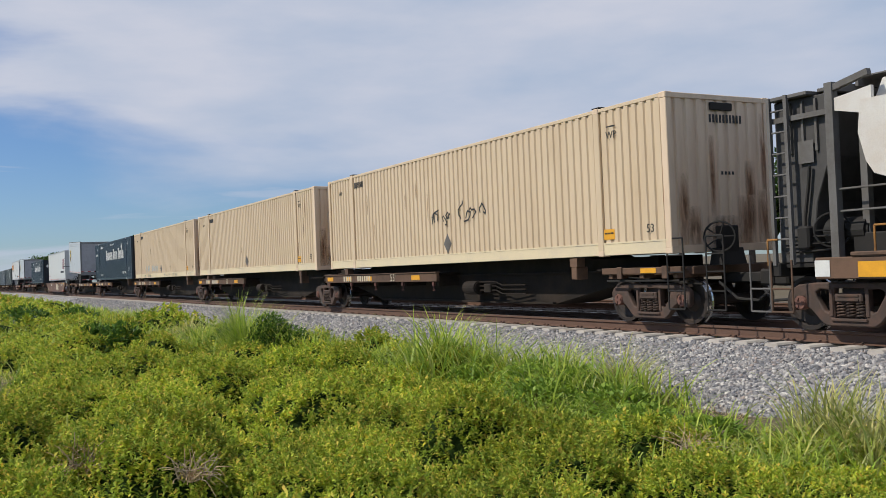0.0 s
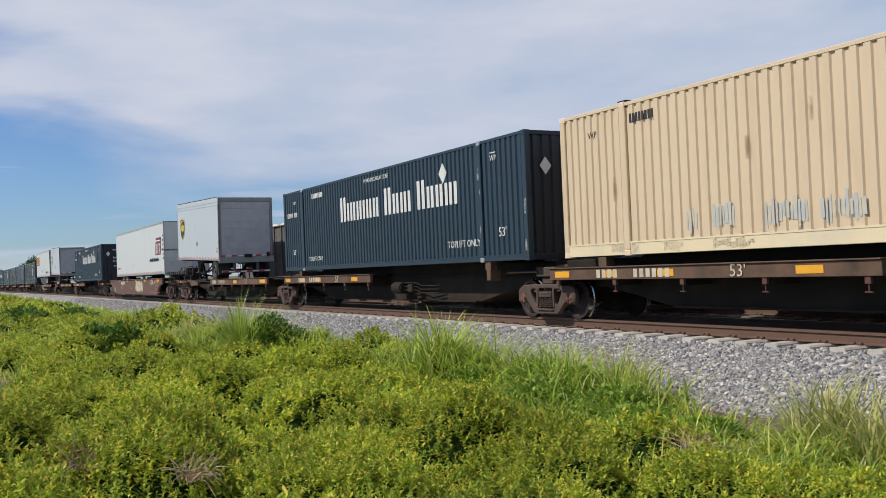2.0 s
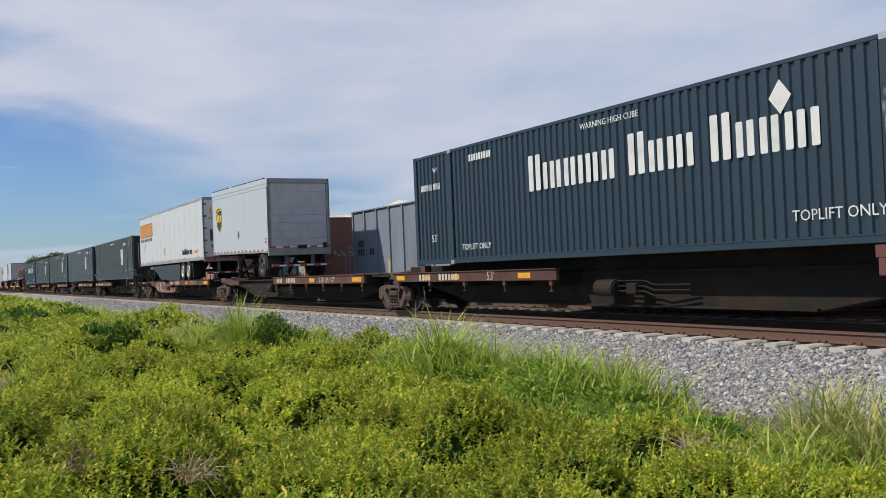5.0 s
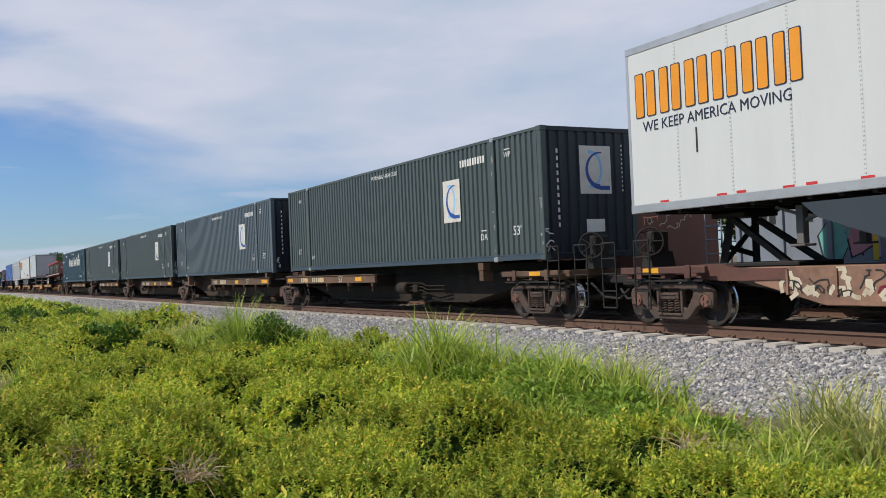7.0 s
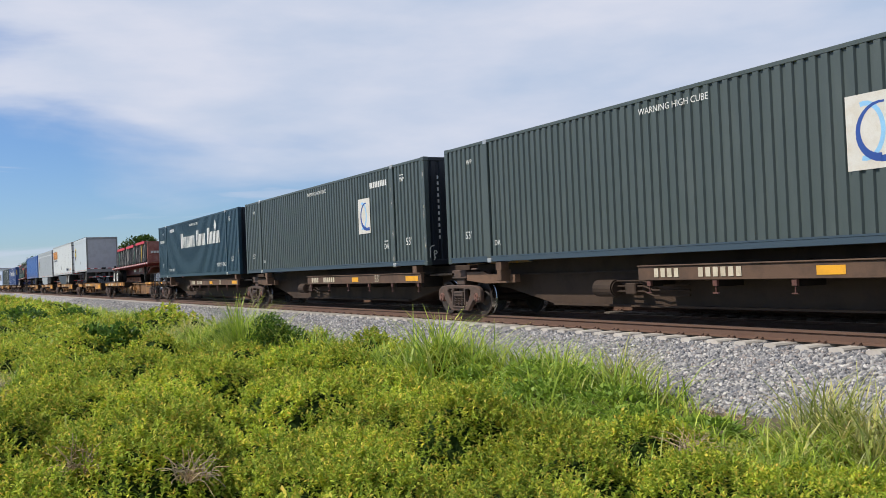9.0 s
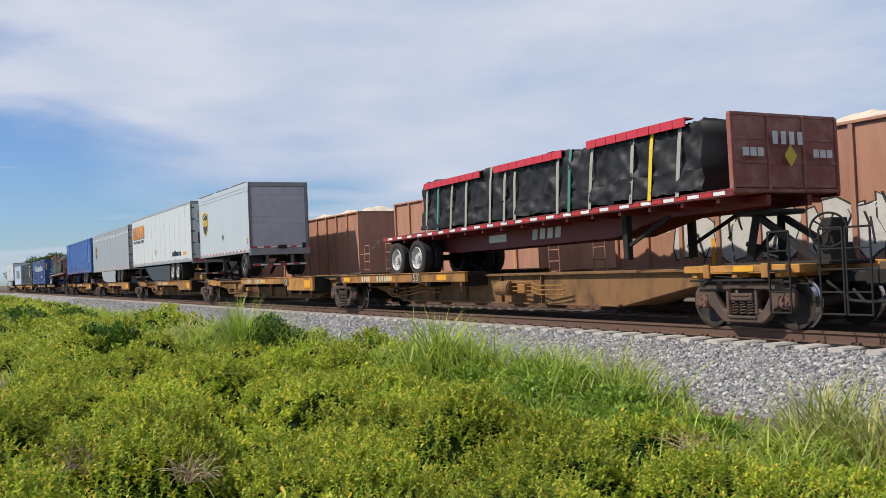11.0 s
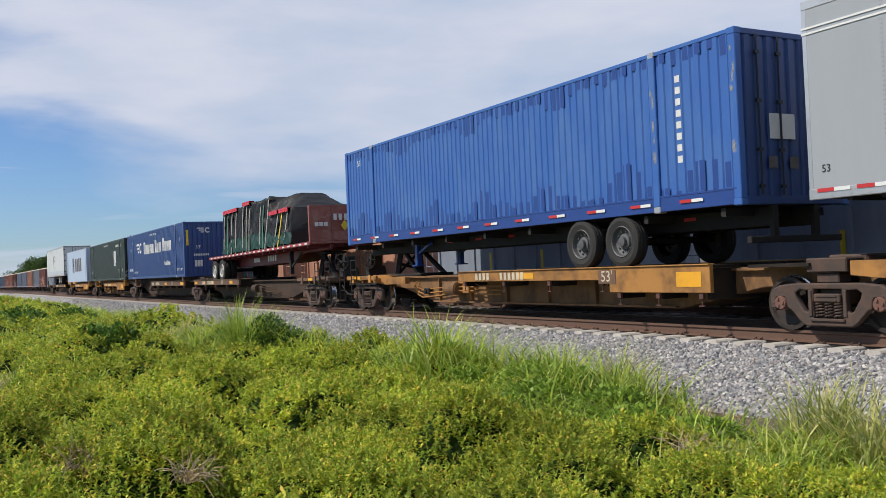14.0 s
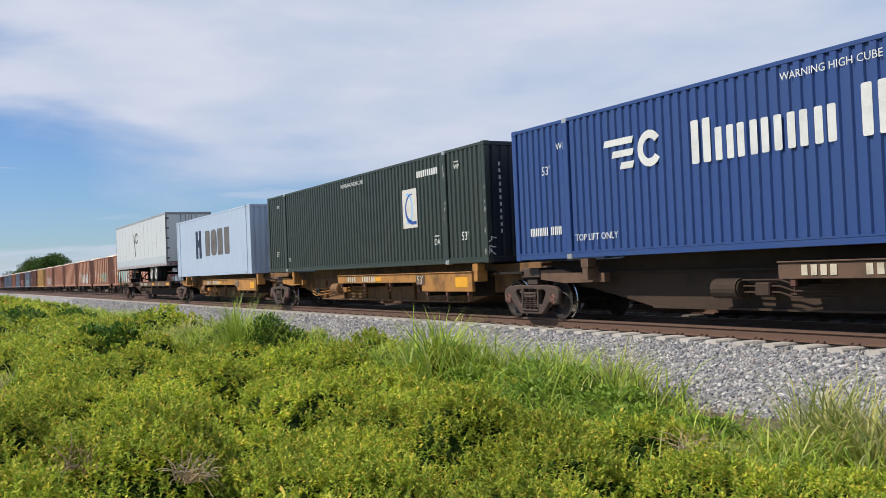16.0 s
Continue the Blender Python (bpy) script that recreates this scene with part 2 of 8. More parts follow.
M_HEADB = mat("rusty_headboard", (0.27, 0.085, 0.065), 0.7, stain=(0.42, 0.26, 0.21), amount=0.75, scale=2.5)
M_HOP = mat("hopper_paint", (0.62, 0.60, 0.56), 0.5, stain=(0.46, 0.33, 0.22), amount=0.6, scale=0.8)
M_GREYSTEEL = mat("weathered_grey_steel", (0.125, 0.120, 0.115), 0.75, stain=(0.06, 0.047, 0.038), amount=0.8, scale=2)
M_GBROWN = mat("oxide_brown_gondola", (0.40, 0.195, 0.125), 0.7, stain=(0.17, 0.075, 0.05), amount=0.6, scale=0.8, streak=4, per_object=0.12)
M_GDARK = mat("dark_brown_gondola", (0.17, 0.07, 0.05), 0.7, stain=(0.10, 0.045, 0.035), amount=0.6, scale=0.8, streak=4)
M_GGREY = mat("grey_gondola", (0.20, 0.23, 0.28), 0.65, stain=(0.12, 0.12, 0.13), amount=0.6, scale=0.8, streak=4)
M_GYEL = mat("faded_yellow_gondola", (0.50, 0.30, 0.10), 0.65, stain=(0.28, 0.15, 0.07), amount=0.6, scale=0.8, streak=4)
M_ROCK = mat("pale_crushed_rock", (0.62, 0.53, 0.42), 0.9, stain=(0.45, 0.37, 0.28), amount=0.6, scale=2, bump=1.0, grain=18)
M_RAIL = mat("rusty_rail", (0.12, 0.066, 0.044), 0.75, stain=(0.10, 0.05, 0.035), amount=0.6, scale=3)
M_RAILTOP = mat("worn_rail_head", (0.20, 0.15, 0.13), 0.35, 0.7, stain=(0.12, 0.07, 0.05), amount=0.5, scale=2)
M_TIE = mat("concrete_sleeper", (0.50, 0.46, 0.41), 0.85, stain=(0.33, 0.28, 0.24), amount=0.6, scale=4, bump=0.3, per_object=0.12)
# far sleepers: the shade beneath the trains is put into their colour
M_TIE_SHADE = mat("shaded_sleeper", (0.15, 0.13, 0.11), 0.9, stain=(0.07, 0.06, 0.05), amount=0.7, scale=4, bump=0.3, per_object=0.15)
M_CLIP = mat("rail_clip", (0.09, 0.05, 0.035), 0.8)


def stain_material(name, col, strength):
    """Soft-edged rust that thins out towards the rim of its patch."""
    m = bpy.data.materials.new(name)
    m.use_nodes = True
    nt = m.node_tree
    b = nt.nodes["Principled BSDF"]
    b.inputs["Roughness"].default_value = 0.85
    co = nt.nodes.new("ShaderNodeTexCoord")
    info = nt.nodes.new("ShaderNodeObjectInfo")

    def mth(op, p, q):
        n = nt.nodes.new("ShaderNodeMath")
        n.operation, n.use_clamp = op, op == "MULTIPLY"
        for k, v in enumerate((p, q)):
            if isinstance(v, (int, float)):
                n.inputs[k].default_value = v
            else:
                nt.links.new(v, n.inputs[k])
        return n.outputs[0]
    sp = nt.nodes.new("ShaderNodeSeparateXYZ")
    nt.links.new(co.outputs["Generated"], sp.inputs[0])
    fade = []
    for k in (0, 1):
        n = nt.nodes.new("ShaderNodeMath")
        n.operation = "PINGPONG"
        nt.links.new(sp.outputs[k], n.inputs[0])
        n.inputs[1].default_value = 0.5
        fade.append(mth("MULTIPLY", n.outputs[0], 2.0))
    ns = nt.nodes.new("ShaderNodeTexNoise")
    ns.inputs["Scale"].default_value, ns.inputs["Detail"].default_value, ns.inputs["Roughness"].default_value = 9.0, 6.0, 0.7
    mpn = nt.nodes.new("ShaderNodeMapping")
    mpn.inputs["Scale"].default_value = (1.0, 0.14, 1.0)
    sh = nt.nodes.new("ShaderNodeVectorMath")
    sh.operation = "MULTIPLY_ADD"
    nt.links.new(info.outputs["Random"], sh.inputs[0])
    sh.inputs[1].default_value = (31.0, 17.0, 7.0)
    nt.links.new(co.outputs["Object"], sh.inputs[2])
    nt.links.new(sh.outputs[0], mpn.inputs["Vector"])
    nt.links.new(mpn.outputs[0], ns.inputs["Vector"])
    mr = nt.nodes.new("ShaderNodeMapRange")
    mr.inputs[1].default_value, mr.inputs[2].default_value, mr.inputs[3].default_value, mr.inputs[4].default_value = 0.36, 0.62, 0.1, 1.5 * strength
    nt.links.new(ns.outputs["Fac"], mr.inputs[0])
    soft_x = mth("POWER", fade[0], 0.8)
    soft_y = mth("POWER", fade[1], 0.6)
    alpha = mth("MULTIPLY", mth("MULTIPLY", soft_x, soft_y), mr.outputs[0])
    ramp = nt.nodes.new("ShaderNodeValToRGB")
    ramp.color_ramp.elements[0].position, ramp.color_ramp.elements[0].color = 0.3, (*[c * 1.5 for c in col], 1)
    ramp.color_ramp.elements[1].position, ramp.color_ramp.elements[1].color = 0.7, (*[c * 0.55 for c in col], 1)
    nt.links.new(ns.outputs["Fac"], ramp.inputs[0])
    nt.links.new(ramp.outputs[0], b.inputs["Base Color"])
    nt.links.new(alpha, b.inputs["Alpha"])
    return m


M_RUSTSTAIN = stain_material("soft_rust_stain", (0.30, 0.14, 0.065), 0.5)
M_SCUFF = stain_material("bare_metal_scuff", (0.36, 0.36, 0.34), 0.8)
M_GRIMESTAIN = stain_material("soft_grime_stain", (0.30, 0.19, 0.11), 0.4)


# ---- building helpers ----
def part(name, bm, material, parent, label="", smooth=False):
    """Links a bmesh as one mesh object under a thing or a part."""
    me = bpy.data.meshes.new(name)
    bm.to_mesh(me)
    bm.free()
    return piece(name, me, material, parent, label=label, smooth=smooth)


def piece(name, me, material, parent, at=None, label="", smooth=False):
    """An object on mesh data that may be shared."""
    if material is not None and not me.materials:
        me.materials.append(material)
    if smooth:
        me.shade_smooth()
    ob = new(name, me)
    ob.parent = parent
    if at is not None:
        ob.matrix_basis = at
    if label:
        ob["label"] = label
    return ob


def thing(name, label, category, group="", at=None, kind=""):
    ob = new(name)
    ob.empty_display_size = 0.3
    if at is not None:
        ob.matrix_basis = at
    return tagged(ob, label, category, group, kind)


def box(bm, x0, x1, y0, y1, z0, z1, m=None, bev=0.0):
    c = Vector(((x0 + x1) / 2, (y0 + y1) / 2, (z0 + z1) / 2))
    g = Matrix.Translation(c) @ Matrix.Diagonal((abs(x1 - x0), abs(y1 - y0), abs(z1 - z0), 1))
    r = bmesh.ops.create_cube(bm, size=1.0, matrix=(m @ g) if m else g)
    if bev:
        es = {e for v in r["verts"] for e in v.link_edges}
        bmesh.ops.bevel(bm, geom=list(es), offset=bev, segments=1, affect="EDGES")
    return bm


def bx(x0, x1, y0, y1, z0, z1, bev=0.0):
    return box(bmesh.new(), x0, x1, y0, y1, z0, z1, None, bev)


def rod(bm, a, b, r, seg=8):
    a, b = Vector(a), Vector(b)
    d = b - a
    m = Matrix.Translation((a + b) / 2) @ d.to_track_quat("Z", "Y").to_matrix().to_4x4()
    bmesh.ops.create_cone(bm, cap_ends=True, segments=seg, radius1=r, radius2=r, depth=d.length, matrix=m)
    return bm


def tube(pts, r, seg=6):
    bm = bmesh.new()
    for a, b in zip(pts, pts[1:]):
        rod(bm, a, b, r, seg)
    return bm


def beam(bm, a, b, w):
    """A square bar from a to b."""
    a, b = Vector(a), Vector(b)
    d = b - a
    m = Matrix.Translation((a + b) / 2) @ d.to_track_quat("Z", "Y").to_matrix().to_4x4()
    return box(bm, -w / 2, w / 2, -w / 2, w / 2, -d.length / 2, d.length / 2, m)


def prism(bm, outline, y0, y1):
    """An outline in x and z drawn out along y."""
    a = [bm.verts.new((x, y0, z)) for x, z in outline]
    b = [bm.verts.new((x, y1, z)) for x, z in outline]
    bm.faces.new(a)
    bm.faces.new(list(reversed(b)))
    n = len(a)
    for i in range(n):
        bm.faces.new((a[i], b[i], b[(i + 1) % n], a[(i + 1) % n]))
    bmesh.ops.recalc_face_normals(bm, faces=bm.faces)
    return bm


def lathe(bm, profile, seg=28, m=None, caps=True):
    """Turns (radius, y) pairs round the y axis."""
    rings = []
    for r, y in profile:
        rings.append([bm.verts.new((r * math.cos(2 * math.pi * i / seg), y, r * math.sin(2 * math.pi * i / seg))) for i in range(seg)])
    for p, q in zip(rings, rings[1:]):
        for i in range(seg):
            bm.faces.new((p[i], p[(i + 1) % seg], q[(i + 1) % seg], q[i]))
    if caps:
        bm.faces.new(rings[0])
        bm.faces.new(list(reversed(rings[-1])))
    bmesh.ops.recalc_face_normals(bm, faces=bm.faces)
    if m:
        bmesh.ops.transform(bm, matrix=m, verts=bm.verts)
    return bm


def sheet_mesh(name, verts, faces, smooth=False):
    me = bpy.data.meshes.new(name)
    me.from_pydata([tuple(v) for v in verts], [], [tuple(f) for f in faces])
    me.update()
    return me


def quads_mesh(name, verts, n):
    """n faces of four corners each, from an array of 4 n corners."""
    me = bpy.data.meshes.new(name)
    me.vertices.add(4 * n)
    me.vertices.foreach_set("co", np.asarray(verts, dtype=np.float32).ravel())
    me.loops.add(4 * n)
    me.loops.foreach_set("vertex_index", np.arange(4 * n, dtype=np.int32))
    me.polygons.add(n)
    me.polygons.foreach_set("loop_start", np.arange(0, 4 * n, 4, dtype=np.int32))
    me.update(calc_edges=True)
    return me


TEXTS = {}


def words(text, size, material, parent, at, wide=1.0):
    """Painted writing, a hair proud of the surface: reads along local x, faces local z."""
    key = (text, size)
    if key not in TEXTS:
        cu = bpy.data.curves.new("lettering", "FONT")
        cu.body, cu.size, cu.extrude, cu.resolution_u = text, size, 0.002, 2
        cu.align_x, cu.align_y = "CENTER", "CENTER"
        ob = bpy.data.objects.new("lettering", cu)
        scene.collection.objects.link(ob)
        bpy.context.view_layer.update()
        me = bpy.data.meshes.new_from_object(ob.evaluated_get(bpy.context.evaluated_depsgraph_get()))
        bpy.data.objects.remove(ob)
        me.materials.clear()
        TEXTS[key] = me
    me = TEXTS[key].copy()
    return piece("lettering", me, material, parent, at @ Matrix.Diagonal((wide, 1, 1, 1)))




def on_side(x, z, y=0.009):
    return pose(x, y, z, 90, 0, 0)


def on_front(y, z, x=0.006):
    return pose(x, y, z, 90, 0, 90)


def plate(bm, x, z, w, h, d=0.003, r=0.0, slant=0.0):
    """A thin painted patch in local x and y."""
    pts = [(x - w / 2, z - h / 2), (x + w / 2, z - h / 2), (x + w / 2 + slant, z + h / 2), (x - w / 2 + slant, z + h / 2)]
    if r:
        q = []
        for (cx, cz), a0 in zip(((x + w / 2 - r, z + h / 2 - r), (x - w / 2 + r, z + h / 2 - r), (x - w / 2 + r, z - h / 2 + r), (x + w / 2 - r, z - h / 2 + r)), (0, 90, 180, 270)):
            for k in range(4):
                a = radians(a0 + k * 30)
                q.append((cx + r * math.cos(a), cz + r * math.sin(a)))
        pts = q
    flat(bm, pts, d)
    return bm


def flat(bm, pts, d=0.003):
    a = [bm.verts.new((x, y, 0)) for x, y in pts]
    b = [bm.verts.new((x, y, d)) for x, y in pts]
    bm.faces.new(list(reversed(a)))
    bm.faces.new(b)
    n = len(a)
    for i in range(n):
        bm.faces.new((a[i], a[(i + 1) % n], b[(i + 1) % n], b[i]))


def ring(bm, x, z, w, h, t, d=0.003, seg=16, gap=0.0):
    """A flat oval ring, open to the right by gap degrees."""
    n = seg
    a0, a1 = radians(gap / 2), radians(360 - gap / 2)
    out, inn = [], []
    for i in range(n + 1):
        a = a0 + (a1 - a0) * i / n
        out.append(bm.verts.new((x + w / 2 * math.cos(a), z + h / 2 * math.sin(a), d)))
        inn.append(bm.verts.new((x + (w / 2 - t) * math.cos(a), z + (h / 2 - t) * math.sin(a), d)))
    for i in range(n):
        bm.faces.new((out[i], out[i + 1], inn[i + 1], inn[i]))


def marks(bm, pattern, h, x=0.0, z=0.0, grow=0.0):
    """A brand's name as plain bars, two to a sign: capitals are tall, small ones low; I and i are single bars, space is a gap.
    grow widens each bar, for a border behind it."""
    for ch in pattern:
        if ch == " ":
            x += h * 0.34
            continue
        hh = h * (0.74 if ch.islower() else 1.0)
        w = h * (0.17 if ch in "Ii" else 0.46 if ch.islower() else 0.54)
        for f in ((0.5,) if ch in "Ii" else (0.22, 0.78)):
            k = w if ch in "Ii" else w * 0.36
            plate(bm, x + w * f, z + hh / 2, k + 2 * grow, hh + 2 * grow, r=k * 0.2)
        x += w + h * 0.10
    return x


def dashes(n, w, h, step):
    """Small figures that cannot be read: a row of bars."""
    bm = bmesh.new()
    for i in range(n):
        plate(bm, (i - (n - 1) / 2) * step, 0, w, h)
    return bm


# ---- ground, track ----
def ground_z(x, y):
    """Ground height: flat verge, a slight dip along the ballast."""
    z = -0.80 + 0.10 * noise.noise(Vector((x * 0.22, y * 0.22, 3.1))) + 0.04 * noise.noise(Vector((x * 0.9, y * 0.9, 7.7)))
    return z


def build_ground():
    xs = list(np.unique(np.concatenate([np.linspace(-4000, -200, 20), np.linspace(-200, -60, 36), np.linspace(-60, 30, 151), np.linspace(30, 200, 20), np.linspace(200, 4000, 14)])))
    ys = list(np.unique(np.concatenate([np.linspace(-4000, -60, 14), np.linspace(-60, -16, 12), np.linspace(-16, 14, 61), np.linspace(14, 60, 12), np.linspace(60, 4000, 14)])))
    verts, faces = [], []
    for y in ys:
        for x in xs:
            far = max(0.0, min(1.0, (abs(x) + abs(y) - 90) / 60))
            verts.append((x, y, ground_z(x, y) * (1 - far) + -0.9 * far))
    n = len(xs)
    for j in range(len(ys) - 1):
        for i in range(n - 1):
            faces.append((j * n + i, j * n + i + 1, (j + 1) * n + i + 1, (j + 1) * n + i))
    g = mat("verge_soil", (0.105, 0.085, 0.05), 0.95, stain=(0.15, 0.11, 0.075), amount=0.8, scale=0.8, bump=0.8, grain=25, vary=0.3)
    ob = piece("ground", sheet_mesh("ground", verts, faces), g, None, smooth=True)
    tagged(ob, "flat green verge with patches of bare brown soil", "ground", kind="structure")


def stone_material(name, voronoi):
    m = bpy.data.materials.new(name)
    m.use_nodes = True
    nt = m.node_tree
    b = nt.nodes["Principled BSDF"]
    b.inputs["Roughness"].default_value = 0.85
    r = nt.nodes.new("ShaderNodeValToRGB")
    el = r.color_ramp.elements
    cols = [(0.065, 0.068, 0.080), (0.29, 0.285, 0.285), (0.14, 0.145, 0.16), (0.45, 0.43, 0.41), (0.10, 0.105, 0.12), (0.58, 0.55, 0.51), (0.20, 0.20, 0.21), (0.37, 0.31, 0.27)]
    while len(el) < len(cols):
        el.new(0.5)
    for i, c in enumerate(cols):
        el[i].position, el[i].color = i / (len(cols) - 1), (*c, 1)
    co = nt.nodes.new("ShaderNodeTexCoord")
    if voronoi:
        v = nt.nodes.new("ShaderNodeTexVoronoi")
        v.inputs["Scale"].default_value = 17.0
        nt.links.new(co.outputs["Object"], v.inputs["Vector"])
        sep = nt.nodes.new("ShaderNodeSeparateColor")
        nt.links.new(v.outputs["Color"], sep.inputs[0])
        nt.links.new(sep.outputs[0], r.inputs["Fac"])
        bp = nt.nodes.new("ShaderNodeBump")
        bp.inputs["Strength"].default_value, bp.inputs["Distance"].default_value = 1.0, 0.05
        bp.invert = True
        nt.links.new(v.outputs["Distance"], bp.inputs["Height"])
        nt.links.new(bp.outputs[0], b.inputs["Normal"])
    else:
        g = nt.nodes.new("ShaderNodeNewGeometry")
        nt.links.new(g.outputs["Random Per Island"], r.inputs["Fac"])
        n = nt.nodes.new("ShaderNodeTexNoise")
        n.inputs["Scale"].default_value = 90.0
        nt.links.new(co.outputs["Object"], n.inputs["Vector"])
        bp = nt.nodes.new("ShaderNodeBump")
        bp.inputs["Strength"].default_value, bp.inputs["Distance"].default_value = 0.4, 0.01
        nt.links.new(n.outputs["Fac"], bp.inputs["Height"])
        nt.links.new(bp.outputs[0], b.inputs["Normal"])
    nt.links.new(r.outputs[0], b.inputs["Base Color"])
    return m


M_BALLAST = stone_material("ballast_bed_stone", True)
M_STONE = stone_material("ballast_stone", False)
# cross-section of the ballast bed: (y, z)
BED = [(-2.75, -1.0), (-2.35, -0.80), (-0.42, -0.30), (-0.25, -0.265), (0.62, -0.265), (FTC + 1.6, -0.265), (FTC + 1.8, -0.3), (FTC + 4.0, -1.0)]


def bed_z(y):
    for (a, za), (b, zb) in zip(BED, BED[1:]):
        if a <= y <= b:
            return za + (zb - za) * (y - a) / (b - a)
    return -1.0


def build_ballast():
    xs = list(np.linspace(-900, -60, 40)) + list(np.linspace(-58, 30, 89)) + list(np.linspace(40, 500, 20))
    verts, faces = [], []
    for x in xs:
        for y, z in BED:
            verts.append((x, y + 0.15 * noise.noise(Vector((x * 0.7, y, 0))) * (y < -1), z))
    n = len(BED)
    for i in range(len(xs) - 1):
        for j in range(n - 1):
            faces.append((i * n + j, (i + 1) * n + j, (i + 1) * n + j + 1, i * n + j + 1))
    me = sheet_mesh("ballast_bed", verts, faces)
    me.materials.append(M_BALLAST)
    # dark strip across both tracks: shade beneath the trains, put into its colour
    me.materials.append(mat("shaded_ballast", (0.085, 0.078, 0.07), 0.95, stain=(0.04, 0.035, 0.03), amount=0.7, scale=1.5, bump=1.0, grain=18, vary=0.4))
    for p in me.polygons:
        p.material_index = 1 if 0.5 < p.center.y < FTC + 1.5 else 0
    bed = piece("ballast_bed", me, None, None)
    tagged(bed, "bed of grey crushed-stone ballast under both tracks", "ballast", kind="structure")
    # loose stones over the shoulder, denser near the camera
    rng = np.random.default_rng(5)
    base = bmesh.new()
    bmesh.ops.create_icosphere(base, subdivisions=1, radius=1.0)
    bv = np.array([v.co[:] for v in base.verts])
    bf = np.array([[v.index for v in f.verts] for f in base.faces])
    base.free()
    rows = []
    for x0, x1, dens, size in ((-17, -3, 660, 0.034), (-28, -17, 500, 0.036), (-48, -28, 300, 0.041), (-90, -48, 110, 0.055)):
        k = int((x1 - x0) * 2.35 * dens)
        px, py = rng.uniform(x0, x1, k), rng.uniform(-2.6, -0.04, k)
        rows.append(np.stack([px, py, np.array([bed_z(v) for v in py]), rng.uniform(0.45, 1.5, k) * size], 1))
    # the cribs between the sleeper ends
    k = 9000
    px, py = rng.uniform(-40, -2, k), rng.uniform(-0.06, 0.45, k)
    off = np.abs((px - 2.0 + 0.305) % 0.61 - 0.305)
    ok = off > 0.15
    rows.append(np.stack([px, py, np.full(k, -0.245), rng.uniform(0.5, 1.2, k) * 0.036], 1)[ok])
    st = np.concatenate(rows)
    n = len(st)
    # six stone shapes, jittered, turned at random
    jit = 1 + rng.uniform(-0.22, 0.20, (6, len(bv), 1))
    shapes = bv[None] * jit
    pick = rng.integers(0, 6, n)
    q = rng.normal(size=(n, 4))
    q /= np.linalg.norm(q, axis=1, keepdims=True)
    w, x, y, z = q.T
    R = np.stack([1 - 2 * (y * y + z * z), 2 * (x * y - z * w), 2 * (x * z + y * w), 2 * (x * y + z * w), 1 - 2 * (x * x + z * z), 2 * (y * z - x * w),
                  2 * (x * z - y * w), 2 * (y * z + x * w), 1 - 2 * (x * x + y * y)], 1).reshape(n, 3, 3)
    sc = np.stack([np.ones(n), rng.uniform(0.6, 1.0, n), rng.uniform(0.42, 0.75, n)], 1)
    V = np.einsum("nij,nkj->nki", R, shapes[pick] * sc[:, None, :]) * st[:, None, 3:4] + st[:, None, :3]
    nv = len(bv)
    F = (bf[None] + (np.arange(n) * nv)[:, None, None]).reshape(-1, 3)
    me = bpy.data.meshes.new("ballast_stones")
    me.vertices.add(n * nv)
    me.vertices.foreach_set("co", V.astype(np.float32).ravel())
    me.loops.add(F.size)
    me.loops.foreach_set("vertex_index", F.astype(np.int32).ravel())
    me.polygons.add(len(F))
    me.polygons.foreach_set("loop_start", np.arange(0, F.size, 3, dtype=np.int32))
    me.update(calc_edges=True)
    me.shade_flat()
    stones = piece("ballast_stones", me, M_STONE, None)
    tagged(stones, "loose grey and bluish crushed stones on the ballast shoulder", "ballast stones", kind="stuff")


RAIL_HALF = [(-0.037, 0.0), (-0.037, -0.04), (-0.010, -0.055), (-0.010, -0.155), (-0.070, -0.172), (-0.070, -0.185)]


